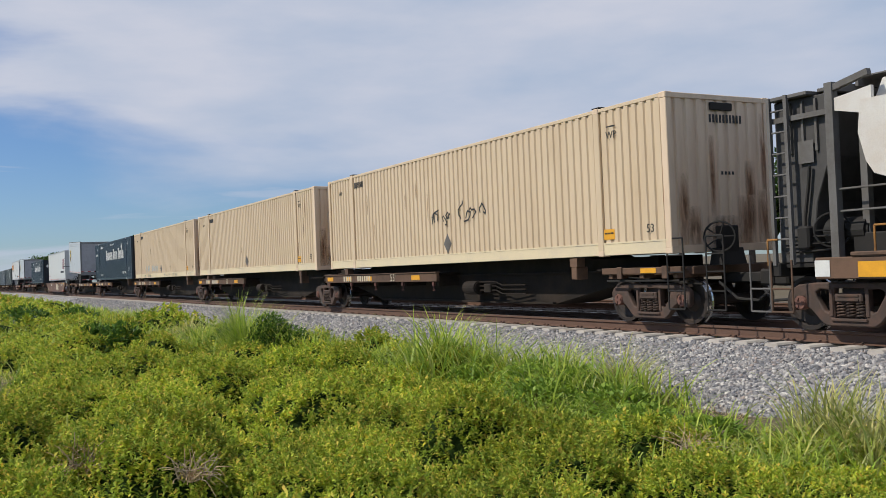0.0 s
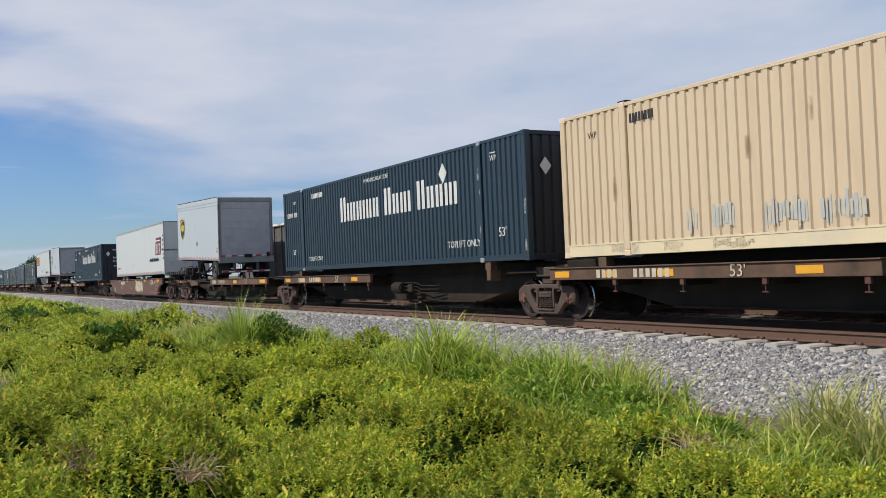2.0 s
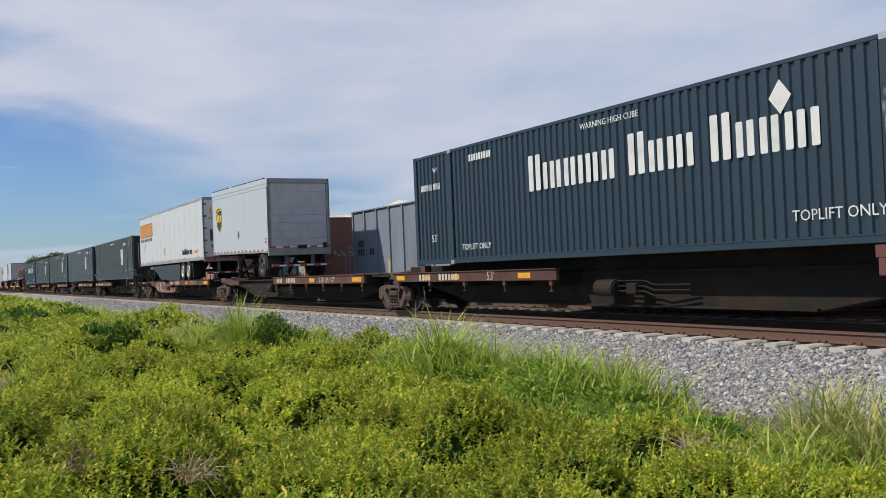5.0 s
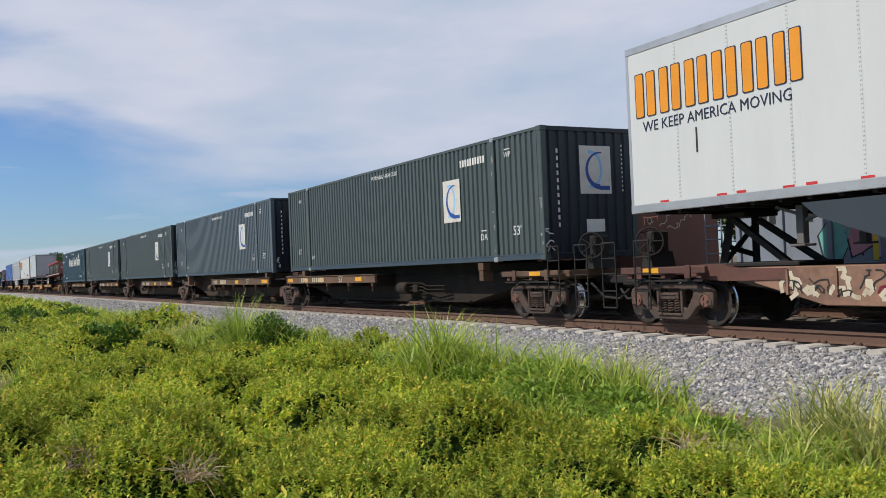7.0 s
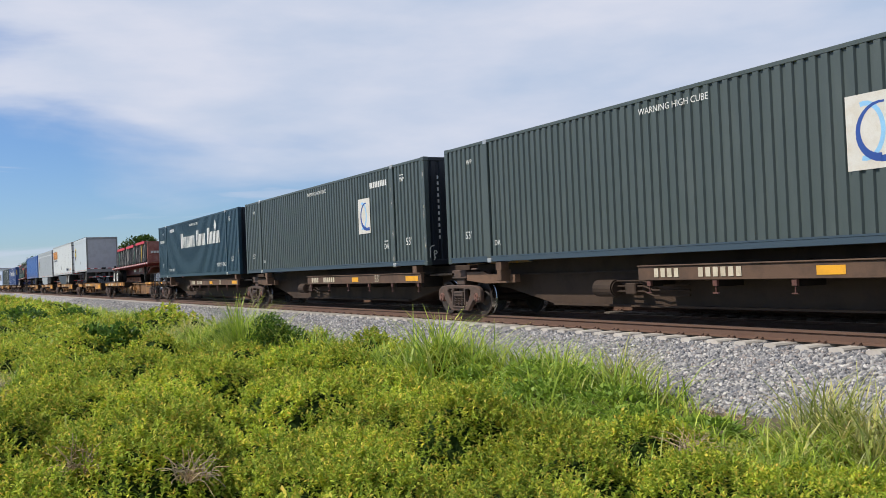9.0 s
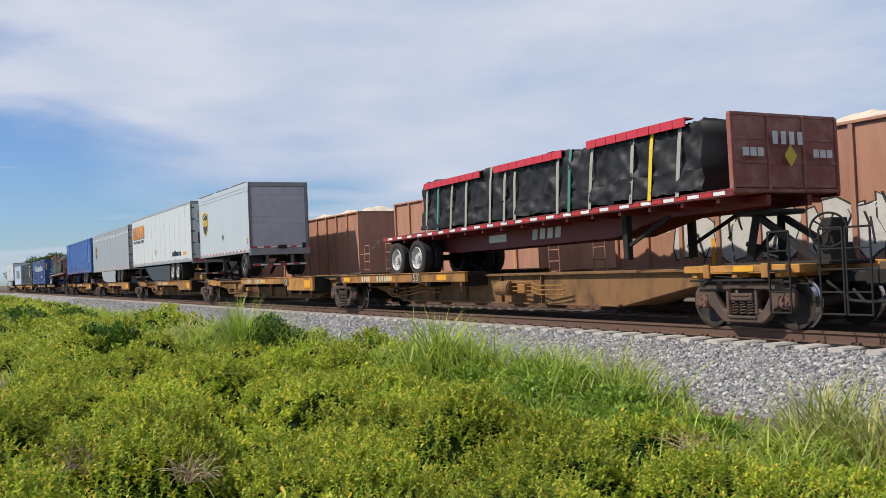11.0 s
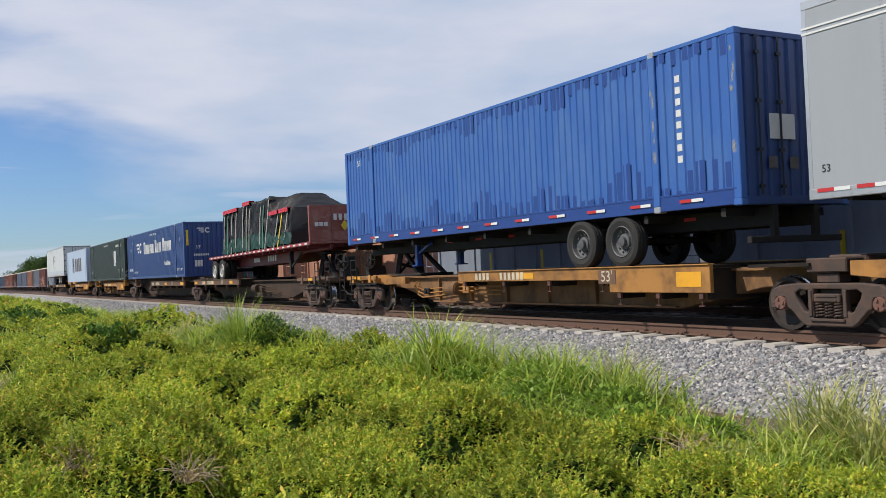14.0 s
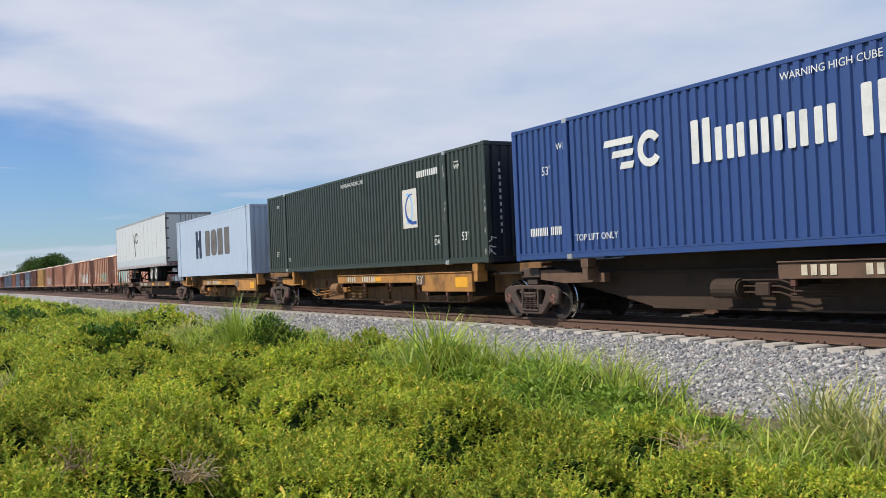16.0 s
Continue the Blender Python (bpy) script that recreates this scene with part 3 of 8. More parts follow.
def build_track(centre, label, ties):
    track = thing("track", label, "railway track", kind="structure", at=pose(0, centre, 0))
    full = RAIL_HALF + [(-a, b) for a, b in reversed(RAIL_HALF)]
    for s in (-0.755, 0.755):
        bm = bmesh.new()
        a = [bm.verts.new((-900, s + y, z)) for y, z in full]
        b = [bm.verts.new((400, s + y, z)) for y, z in full]
        for i in range(len(full)):
            bm.faces.new((a[i], a[(i + 1) % len(full)], b[(i + 1) % len(full)], b[i]))
        bm.faces.new(a)
        bm.faces.new(list(reversed(b)))
        bmesh.ops.recalc_face_normals(bm, faces=bm.faces)
        r = part("rail", bm, M_RAIL, track, "rust-brown steel rail")
        part("running_surface", bx(-900, 400, s - 0.030, s + 0.030, 0.0, 0.002), M_RAILTOP, r)
    tb = bmesh.new()
    prism(tb, [(-0.13, -0.36), (0.13, -0.36), (0.13, -0.215), (0.10, -0.187), (-0.10, -0.187), (-0.13, -0.215)], -1.3, 1.3)
    tie = bpy.data.meshes.new("sleeper")
    tb.to_mesh(tie)
    tb.free()
    cb = bmesh.new()
    for s in (-0.755, 0.755):
        for e in (-0.10, 0.10):
            for dx in (-0.06, 0.06):
                beam(cb, (dx, s + e - 0.03, -0.175), (dx, s + e + 0.03, -0.150), 0.022)
            box(cb, -0.085, 0.085, s + e - 0.02, s + e + 0.02, -0.187, -0.165)
    clip = bpy.data.meshes.new("rail_clip")
    cb.to_mesh(clip)
    cb.free()
    for i in range(ties):
        x = 2.0 - i * 0.61
        t = piece("sleeper", tie, M_TIE if centre == TC else M_TIE_SHADE, track, pose(x, 0, 0, 0, 0, 0))
        if i < 90:
            piece("rail_clip", clip, M_CLIP, t)
    return track


build_ground()
build_ballast()
build_track(TC, "near railway track of rusty rails on concrete sleepers", 290)
build_track(FTC, "far railway track of rusty rails on concrete sleepers", 60)


# ---- rolling stock ----
MOVERS = []     # (thing, x at the start, y, z, speed, pitch in degrees)
WHEELS = []     # (wheelset, pose in its truck)


def mover(ob, x, y=0.0, z=0.0, speed=SPEED, ry=0.0):
    ob.matrix_basis = pose(x, y, z, 0, ry, 0)
    MOVERS.append((ob, x, y, z, speed, ry))
    return ob


def make_mesh(name, bm, material, smooth=False):
    me = bpy.data.meshes.new(name)
    bm.to_mesh(me)
    bm.free()
    me.materials.append(material)
    if smooth:
        me.shade_smooth()
    return me


def cut_plate(outer, holes, half, bevel):
    """A plate in x and z with openings, rounded at its edges."""
    cu = bpy.data.curves.new("casting", "CURVE")
    cu.dimensions, cu.fill_mode, cu.extrude, cu.bevel_depth, cu.bevel_resolution = "2D", "BOTH", half, bevel, 1
    cu.offset = -bevel
    for pts in [outer] + holes:
        sp = cu.splines.new("POLY")
        sp.points.add(len(pts) - 1)
        sp.use_cyclic_u = True
        for p, (x, z) in zip(sp.points, pts):
            p.co = (x, z, 0, 1)
    ob = bpy.data.objects.new("casting", cu)
    scene.collection.objects.link(ob)
    bpy.context.view_layer.update()
    me = bpy.data.meshes.new_from_object(ob.evaluated_get(bpy.context.evaluated_depsgraph_get()))
    bpy.data.objects.remove(ob)
    me.transform(pose(0, 0, 0, 90, 0, 0))
    return me


def truck_meshes():
    m = {}
    # cast side frames, cut through by two windows and the spring opening, with jaws over the bearings
    half = [(0.60, 0.745), (0.92, 0.715), (1.06, 0.650), (1.105, 0.57), (1.10, 0.37), (1.03, 0.315), (0.99, 0.33), (0.985, 0.50), (0.94, 0.545), (0.84, 0.545), (0.79, 0.50), (0.775, 0.37), (0.70, 0.335), (0.52, 0.155), (0.42, 0.095)]
    outer = half + [(-x, z) for x, z in reversed(half)]
    gap = [(0.335, 0.635), (0.52, 0.645), (0.60, 0.60), (0.585, 0.53), (0.455, 0.33), (0.385, 0.30), (0.335, 0.36)]
    holes = [gap, [(-x, z) for x, z in gap], [(-0.25, 0.655), (0.25, 0.655), (0.275, 0.42), (0.275, 0.21), (-0.275, 0.21), (-0.275, 0.42)]]
    outer, holes = [(x * 0.967, z) for x, z in outer], [[(x * 0.967, z) for x, z in h] for h in holes]
    cast = cut_plate(outer, holes, 0.036, 0.022)
    bm = bmesh.new()
    for s in (-1, 1):
        side = cast.copy()
        side.transform(Matrix.Translation((0, s * 0.985, 0)))
        bm.from_mesh(side)
        bpy.data.meshes.remove(side)
        for e in (-1, 1):
            # wear plates and ribs of the casting
            box(bm, e * 0.305 - 0.03, e * 0.305 + 0.03, s * 1.03, s * 1.06, 0.24, 0.64, None, 0.008)
            box(bm, e * 0.87 - 0.11, e * 0.87 + 0.11, s * 0.93, s * 1.045, 0.535, 0.575, None, 0.008)
            box(bm, e * 0.99 - 0.04, e * 0.99 + 0.04, s * 1.03, s * 1.06, 0.36, 0.46, None, 0.01)
        # end of the bolster in the spring opening
        box(bm, -0.235, 0.235, s * 0.90, s * 1.07, 0.455, 0.585, None, 0.018)
        box(bm, -0.18, 0.18, s * 1.06, s * 1.085, 0.475, 0.50)
        box(bm, -0.18, 0.18, s * 1.06, s * 1.085, 0.54, 0.565)
        box(bm, -0.30, 0.30, s * 0.92, s * 1.075, 0.17, 0.215, None, 0.01)
    box(bm, -0.22, 0.22, -0.92, 0.92, 0.42, 0.66, None, 0.02)
    for e in (-0.44, 0.44):
        rod(bm, (e, -0.72, 0.36), (e, 0.72, 0.36), 0.045, 8)
        for y in (-0.75, 0.75):
            box(bm, e - 0.05, e + 0.05, y - 0.06, y + 0.06, 0.24, 0.50, None, 0.01)
    m["truck"] = make_mesh("truck", bm, M_TRUCK)
    bm = bmesh.new()
    coil = [(0.072 * math.cos(k * 0.698), 0.072 * math.sin(k * 0.698), 0.225 + 0.225 * k / 45) for k in range(46)]
    for p, q in zip(coil, coil[1:]):
        rod(bm, p, q, 0.014, 5)
    m["spring"] = make_mesh("coil_spring", bm, M_TRUCK)
    bm = bmesh.new()
    lathe(bm, [(0.10, -0.03), (0.115, 0.0), (0.115, 0.10), (0.09, 0.12)], 14)
    for k in range(3):
        a = k * 2.094
        box(bm, 0.06 * math.cos(a) - 0.018, 0.06 * math.cos(a) + 0.018, -0.05, -0.02, 0.06 * math.sin(a) - 0.018, 0.06 * math.sin(a) + 0.018)
    m["bearing"] = make_mesh("bearing_cap", bm, mat("bearing_rust", (0.16, 0.075, 0.055), 0.75, amount=0.5, scale=6))
    bm = bmesh.new()
    for s in (-1, 1):
        lathe(bm, [(0.09, s * 0.86), (0.13, s * 0.84), (0.20, s * 0.775), (0.33, s * 0.79), (0.36, s * 0.835), (0.418, s * 0.835), (0.421, s * 0.725), (0.448, s * 0.715), (0.445, s * 0.695), (0.36, s * 0.695), (0.30, s * 0.73), (0.10, s * 0.72)], 32)
    lathe(bm, [(0.085, -0.98), (0.085, 0.98)], 12)
    m["wheelset"] = make_mesh("wheelset", bm, M_WHEEL, False)
    bm = bmesh.new()
    for s in (-1, 1):
        lathe(bm, [(0.400, s * 0.832), (0.4195, s * 0.832), (0.4225, s * 0.726), (0.400, s * 0.726)], 32)
    m["tread"] = make_mesh("tread", bm, M_TREAD)
    return m


TRUCK = truck_meshes()


def add_truck(car, x, spin=True):
    """A two-axle bogie at x along the car's centre line; y = 0 is the centre line here."""
    base = piece("truck", TRUCK["truck"], None, car, pose(x, TC, 0))
    for s in (-1, 1):
        for dx in (-0.165, 0.0, 0.165):
            piece("coil_spring", TRUCK["spring"], None, base, pose(dx, s * 0.985, 0.0))
        for e in (-0.87, 0.87):
            piece("bearing_cap", TRUCK["bearing"], None, base, pose(e, s * 1.03, 0.44, 0, 0, 0 if s < 0 else 180))
    for e in (-0.87, 0.87):
        w = piece("wheelset", TRUCK["wheelset"], None, base, pose(e, 0, 0.42))
        w.data.materials.append(M_TREAD) if len(w.data.materials) < 2 else None
        if spin:
            WHEELS.append((w, e))
    return base


def wheel_treads():
    """The tread faces of the shared wheelset take the polished metal."""
    me = TRUCK["wheelset"]
    for p in me.polygons:
        c = p.center
        r = math.hypot(c.x, c.z)
        if r > 0.41 and 0.70 < abs(c.y) < 0.84:
            p.material_index = 1


BEARER = {}


def platform(car, x0, x1, material, amber=(), z0=0.80, z1=1.06):
    """The wheel tray on both sides of the spine."""
    sill = None
    for y in (0.0, 2.50):
        bm = bx(x0, x1, y, y + 0.09, z0, z1, 0.008)
        box(bm, x0, x1, y - 0.03, y + 0.12, z1, z1 + 0.025, None, 0.006)
        s = part("side_sill", bm, material, car)
        sill = sill or s
    for y in (0.125, 1.875):
        part("deck", bx(x0 + 0.02, x1 - 0.02, y, y + 0.59, z1 - 0.05, z1), M_SPINE, car)
    key = (round(z0, 2), round(z1, 2))
    if key not in BEARER:
        BEARER[key] = make_mesh("cross_bearer", prism(bmesh.new(), [(-0.04, z1 - 0.06), (0.04, z1 - 0.06), (0.04, z0 - 0.12), (-0.04, z0 - 0.12)], 0.12, 2.45), M_SPINE)
    n = max(2, int(abs(x1 - x0) / 1.6))
    for i in range(n + 1):
        piece("cross_bearer", BEARER[key], None, car, pose(x0 + 0.15 + (x1 - x0 - 0.3) * i / n, 0, 0))
    hk = ("hanger", round(z0, 2))
    if hk not in BEARER:
        bm = bx(-0.05, 0.05, 0.02, 0.08, z0 - 0.11, z0, 0.006)
        rod(bm, (0, 0.05, z0 - 0.22), (0, 0.05, z0 - 0.10), 0.012, 6)
        box(bm, -0.06, 0.06, 0.03, 0.07, z0 - 0.235, z0 - 0.215)
        BEARER[hk] = make_mesh("sill_hanger", bm, M_RED_SILL)
    for i in range(n + 1):
        piece("sill_hanger", BEARER[hk], None, car, pose(x0 + 0.25 + (x1 - x0 - 0.5) * i / n, 0, 0))
    for a, w in amber:
        bm = bmesh.new()
        plate(bm, 0, (z0 + z1) / 2, w, (z1 - z0) * 0.55)
        piece("reflector", make_mesh("reflector", bm, M_AMBER), None, sill, pose(a, -0.004, 0, 90, 0, 0), "amber reflective patch")
    return sill


def spine(car, xa, xb, material=M_SPINE, top=1.0, end=1.0):
    """The deep centre girder between the bogie centres xa > xb."""
    o = [(xa - 0.2, end), (xa - 2.2, end), (xa - 2.4, top), (xb + 2.8, top), (xb + 2.6, end), (xb + 0.2, end), (xb + 0.2, 0.72), (xb + 1.6, 0.66), (xb + 3.6, 0.27), (xa - 3.6, 0.27), (xa - 1.6, 0.66), (xa - 0.2, 0.72)]
    bm = prism(bmesh.new(), o, 0.72, 1.87)
    bmesh.ops.bevel(bm, geom=list(bm.edges), offset=0.015, segments=1, affect="EDGES")
    part("centre_sill", bm, material, car)
    bm = bmesh.new()
    for z in (0.30, 0.97):
        box(bm, xb + (3.6 if z < 0.5 else 0.3), xa - (3.6 if z < 0.5 else 0.3), 0.62, 1.97, z - 0.02, z + 0.02)
    part("flange", bm, material, car)


def end_platform(car, x, s, material):
    """The short deck above a bogie. s = +1 at the front of a car."""
    bm = bmesh.new()
    box(bm, x - 1.1, x + 1.1, 0.35, 2.24, 0.90, 1.04)
    box(bm, x - 1.1, x + 1.1, 0.05, 0.13, 0.93, 1.05)
    box(bm, x - 1.1, x + 1.1, 2.46, 2.54, 0.93, 1.05)
    for k in (-0.9, 0.0, 0.9):
        box(bm, x + k - 0.06, x + k + 0.06, 0.1, 2.5, 0.84, 0.98)
    bmesh.ops.bevel(bm, geom=list(bm.edges), offset=0.01, segments=1, affect="EDGES")
    p = part("end_platform", bm, material, car)
    for k in (-0.55, 0.7):
        part("stake_pocket", bx(x + k - 0.07, x + k + 0.07, 0.02, 0.06, 0.84, 1.07, 0.008), material, p)
    bars(p, "reflector", dashes(1, 0.42, 0.09, 1), M_AMBER, on_side(x + 0.25 * s, 0.99, 0.046), "amber reflective patch")
    rails = bmesh.new()
    rod(rails, (x - 1.0, 0.10, 0.80), (x + 1.0, 0.10, 0.80), 0.02, 6)
    rod(rails, (x - 0.6, 0.30, 0.86), (x + 1.2, 0.45, 0.72), 0.018, 6)
    part("brake_pipe", rails, M_DARK, p)


def brake_stand(car, x, material=M_DARK):
    """Hand-brake wheel on its housing, with grab irons and steps, at the outer end of a car."""
    bm = bmesh.new()
    box(bm, x - 0.10, x + 0.10, 0.95, 1.35, 1.05, 1.75, None, 0.02)
    prism(bm, [(x - 0.16, 1.05), (x + 0.16, 1.05), (x + 0.08, 1.35), (x - 0.08, 1.35)], 0.85, 1.45)
    stand = part("brake_housing", bm, material, car)
    bm = bmesh.new()
    n = 20
    for i in range(n):
        a, b = 2 * math.pi * i / n, 2 * math.pi * (i + 1) / n
        rod(bm, (0.27 * math.cos(a), 0, 0.27 * math.sin(a)), (0.27 * math.cos(b), 0, 0.27 * math.sin(b)), 0.018, 6)
    for i in range(5):
        a = 2 * math.pi * i / 5
        rod(bm, (0, 0, 0), (0.27 * math.cos(a), 0, 0.27 * math.sin(a)), 0.014, 6)
    lathe(bm, [(0.05, -0.03), (0.05, 0.05)], 10)
    w = part("brake_wheel", bm, material, stand)
    w.matrix_basis = pose(x + 0.14, 0.82, 1.55, 0, 0, 35)
    for a in (0.0, 0.95):
        y = 0.02
        bm = tube([(x - 0.35 + a, y, 0.30), (x - 0.35 + a, y, 1.55), (x + 0.05 + a, y, 1.55), (x + 0.05 + a, y, 0.30), (x - 0.35 + a, y, 0.30)], 0.016)
        for z in (0.62, 0.95, 1.25):
            rod(bm, (x - 0.35 + a, y, z), (x + 0.05 + a, y, z), 0.013, 6)
        part("ladder", bm, material, car)


def coupler(car, x, s):
    bm = bmesh.new()
    box(bm, x, x + s * 1.0, TC - 0.09, TC + 0.09, 0.72, 0.90, None, 0.02)
    box(bm, x + s * 0.95, x + s * 1.25, TC - 0.16, TC + 0.16, 0.66, 0.95, None, 0.04)
    part("coupler", bm, M_DARK, car)
    pts = [(x + s * 0.3, TC - 0.45, 0.75), (x + s * 0.7, TC - 0.42, 0.45), (x + s * 1.1, TC - 0.35, 0.42), (x + s * 1.35, TC - 0.30, 0.62)]
    part("air_hose", tube(pts, 0.025), M_TYRE, car)


def air_tank(car, x, material=M_SPINE, y=0.40):
    bm = bmesh.new()
    bmesh.ops.create_cone(bm, cap_ends=True, segments=16, radius1=0.17, radius2=0.17, depth=0.62, matrix=pose(x, y, 0.66, 0, 90, 0))
    bmesh.ops.bevel(bm, geom=[e for e in bm.edges if len(e.link_faces) == 2 and e.calc_face_angle() > 1], offset=0.03, segments=2, affect="EDGES")
    part("air_tank", bm, material, car)
    bm = bmesh.new()
    for k in range(3):
        z = 0.60 + 0.10 * k
        rod(bm, (x + 0.3, y, z), (x + 1.1, y - 0.02, z), 0.016, 6)
        rod(bm, (x + 1.1, y - 0.02, z), (x + 1.35, y, z - 0.08), 0.016, 6)
        rod(bm, (x + 1.35, y, z - 0.08), (x + 2.2, y + 0.1, z - 0.08), 0.016, 6)
    box(bm, x + 0.62, x + 0.92, y - 0.08, y + 0.12, 0.54, 0.76, None, 0.02)
    part("brake_rigging", bm, M_YELLOW if material is M_YSPINE else material, car)


def hitch(car, x, top, s=1):
    """Trailer hitch: king-pin plate on a raked stand. s: the side on which the brace leans."""
    stand = part("trailer_hitch", bx(x - 0.25, x + 0.55, TC - 0.42, TC + 0.42, top - 0.10, top - 0.012, 0.02), M_DARK, car)
    for y in (TC - 0.42, TC + 0.42):
        part("strut", beam(bmesh.new(), (x, y, 1.02), (x + s * 0.12, TC + (y - TC) * 0.7, top - 0.08), 0.13), M_DARK, stand)
        part("strut", beam(bmesh.new(), (x + s * 1.5, y, 1.02), (x + s * 0.2, TC + (y - TC) * 0.7, top - 0.15), 0.10), M_DARK, stand)
    part("brace", beam(bmesh.new(), (x, TC - 0.42, 1.4), (x, TC + 0.42, 1.2), 0.08), M_DARK, stand)
    part("brace", beam(bmesh.new(), (x, TC - 0.42, 1.05), (x + s * 0.1, TC + 0.35, top - 0.2), 0.07), M_DARK, stand)
    part("base_plate", bx(x - 0.45, x + 1.75, TC - 0.55, TC + 0.55, 1.00, 1.08, 0.02), M_DARK, stand)


def spine_unit(xa, xb, tray, material, label, last=False, front_truck=False, hitch_at=None, hitch_top=1.95, girder=None):
    """One unit of an articulated spine car, between the bogie centres xa (front) and xb (rear).
    tray: which half carries the wheel tray, 'rear', 'front' or 'none'."""
    car = thing("spine_car", label, "railway flat car", "articulated spine cars of the train")
    L = xa - xb
    mover(car, xa)
    spine(car, 0, -L, M_YSPINE if material is M_YELLOW else M_BSPINE if xa < -190 else M_SPINE, 1.0 if hitch_at is not None else 1.318, 1.0 if hitch_at is not None else 1.25)
    if front_truck:
        add_truck(car, 0.0)
        end_platform(car, 0.0, 1, material)
        brake_stand(car, 1.15)
        coupler(car, 0.9, 1)
    add_truck(car, -L)
    if last:
        end_platform(car, -L, -1, material)
        brake_stand(car, -L - 1.25)
        coupler(car, -L - 0.9, -1)
    else:
        bm = bmesh.new()
        box(bm, -L - 0.35, -L + 0.35, 0.75, 1.84, 0.78, 1.16, None, 0.03)
        for y in (0.30, 1.87):
            box(bm, -L - 0.40, -L + 0.32, y, y + 0.42, 0.90, 1.12, None, 0.02)
            box(bm, -L - 0.26, -L + 0.14, y + 0.06, y + 0.36, 0.74, 0.90, None, 0.02)
        part("articulation", bm, M_TRUCK, car)
    if tray == "rear":
        platform(car, -L + 0.55, -L + 8.4, material, [(-L + 1.0, 0.5), (-L + 2.6, 0.35), (-L + 4.1, 0.42), (-L + 7.2, 0.5)], 0.84, 1.07)
        xm = -L + 3.3
        air_tank(car, -L + 9.6, M_YSPINE if material is M_YELLOW else M_BSPINE if xa < -190 else M_SPINE)
    elif tray == "front":
        if material is M_YELLOW:
            platform(car, -10.6, -4.75, material, [(-7.6, 0.6)], 0.84, 1.07)
            platform(car, -4.745, -2.1, material, [(-2.6, 0.6)], 0.60, 1.07)
        else:
            platform(car, -10.2, -1.55, material, [(-6.0, 0.5), (-2.1, 0.75)], 0.82, 1.07)
        xm = -8.6
        air_tank(car, -11.6, M_YSPINE if material is M_YELLOW else M_BSPINE if xa < -190 else M_SPINE)
        bm = prism(bmesh.new(), [(-L + 0.4, 1.07), (-L + 0.4, 0.86), (-L + 1.3, 0.78), (-L + 2.6, 0.80), (-L + 2.6, 0.98), (-L + 1.5, 1.0), (-L + 1.2, 1.07)], 0.28, 0.42)
        part("side_bracket", bm, material, car)
    else:
        xm = None
    if tray != "none":
        part("walkway", bx(-0.3 if not front_truck else -1.1, -1.5, 0.25, 2.34, 1.0, 1.05), M_SPINE, car)
        for x in (-1.98, -L + 2.3) if hitch_at is None else ():
            for y in (0.03, 2.19):
                sup = bx(x - 0.09, x + 0.09, y, y + 0.30, 0.84, 1.10, 0.015)
                box(sup, x - 0.12, x + 0.12, y, y + 0.20, 1.10, CZ - 0.001)
                part("container_pedestal", sup, material, car)
        sx, sz = (xm + 2.5, 0.955) if tray == "rear" else (-4.8 if material is M_YELLOW else -4.35, 0.90 if material is M_YELLOW else 0.95)
        if material is M_YELLOW:
            bars(car, "stencil_panel", dashes(1, 0.52, 0.26, 1), M_BROWNC, on_side(sx, sz, -0.006), "dark stencil panel")
        if material is M_RED_SILL and hitch_at is not None:
            words("2-28' OR 1-57'", 0.25, M_CREAM, car, on_side(-4.6, 0.94, -0.008), 0.95)
        else:
            words("53'", 0.30, M_CREAM, car, on_side(xm + 2.5 if tray == "rear" else -4.8 if material is M_YELLOW else -4.35, 0.955 if tray == "rear" else 0.90 if material is M_YELLOW else 0.95, -0.012))
        bm = bmesh.new()
        for k in range(4):
            plate(bm, xm - 1.1 + k * 0.17, 0, 0.11, 0.16)
        for k in range(6):
            plate(bm, xm + 0.0 + k * 0.17, 0, 0.11, 0.16)
        bars(car, "car_number", bm, M_CREAM, pose(0, -0.008, 0.955, 90, 0, 0))
    if girder:
        # sprayed tags near the rear end
        bm = prism(bmesh.new(), [(-L + 1.75, 1.0), (-L + 7.6, 1.0), (-L + 7.6, 0.50), (-L + 6.8, 0.40), (-L + 3.3, 0.40), (-L + 1.95, 0.74)], 0.30, 0.72)
        bmesh.ops.bevel(bm, geom=list(bm.edges), offset=0.012, segments=1, affect="EDGES")
        part("side_girder", bm, girder, car, "faded salmon girder plate covered in sprayed tags")
        for k in range(6):
            part("stiffener", bx(-L + 2.6 + 0.9 * k, -L + 2.64 + 0.9 * k, 0.27, 0.302, 0.56, 0.96), girder, car)
        scrawl(car, 17, 8, 0.40, M_CREAM, on_side(-L + 2.5, 0.55, 0.299), 0.07)
        scrawl(car, 23, 9, 0.36, M_BLACK, on_side(-L + 2.6, 0.56, 0.296), 0.022)
        scrawl(car, 29, 6, 0.30, M_MAROON, on_side(-L + 4.2, 0.55, 0.2975), 0.04)
    if material is M_YELLOW:
        # bent air pipes and a valve along the girder
        y = 0.66
        for k in range(3):
            z = 0.86 - 0.11 * k
            pts = [(-L + 2.6 + 0.1 * k, y, z), (-L + 2.5 + 0.1 * k, y - 0.04, z - 0.16), (-L + 3.0, y - 0.04, z - 0.24), (-L + 4.4 - 0.2 * k, y - 0.03, z - 0.18), (-L + 4.9, y - 0.04, z - 0.08), (-L + 5.9, y, z - 0.10)]
            part("air_pipe", tube(pts, 0.018), M_YELLOW, car)
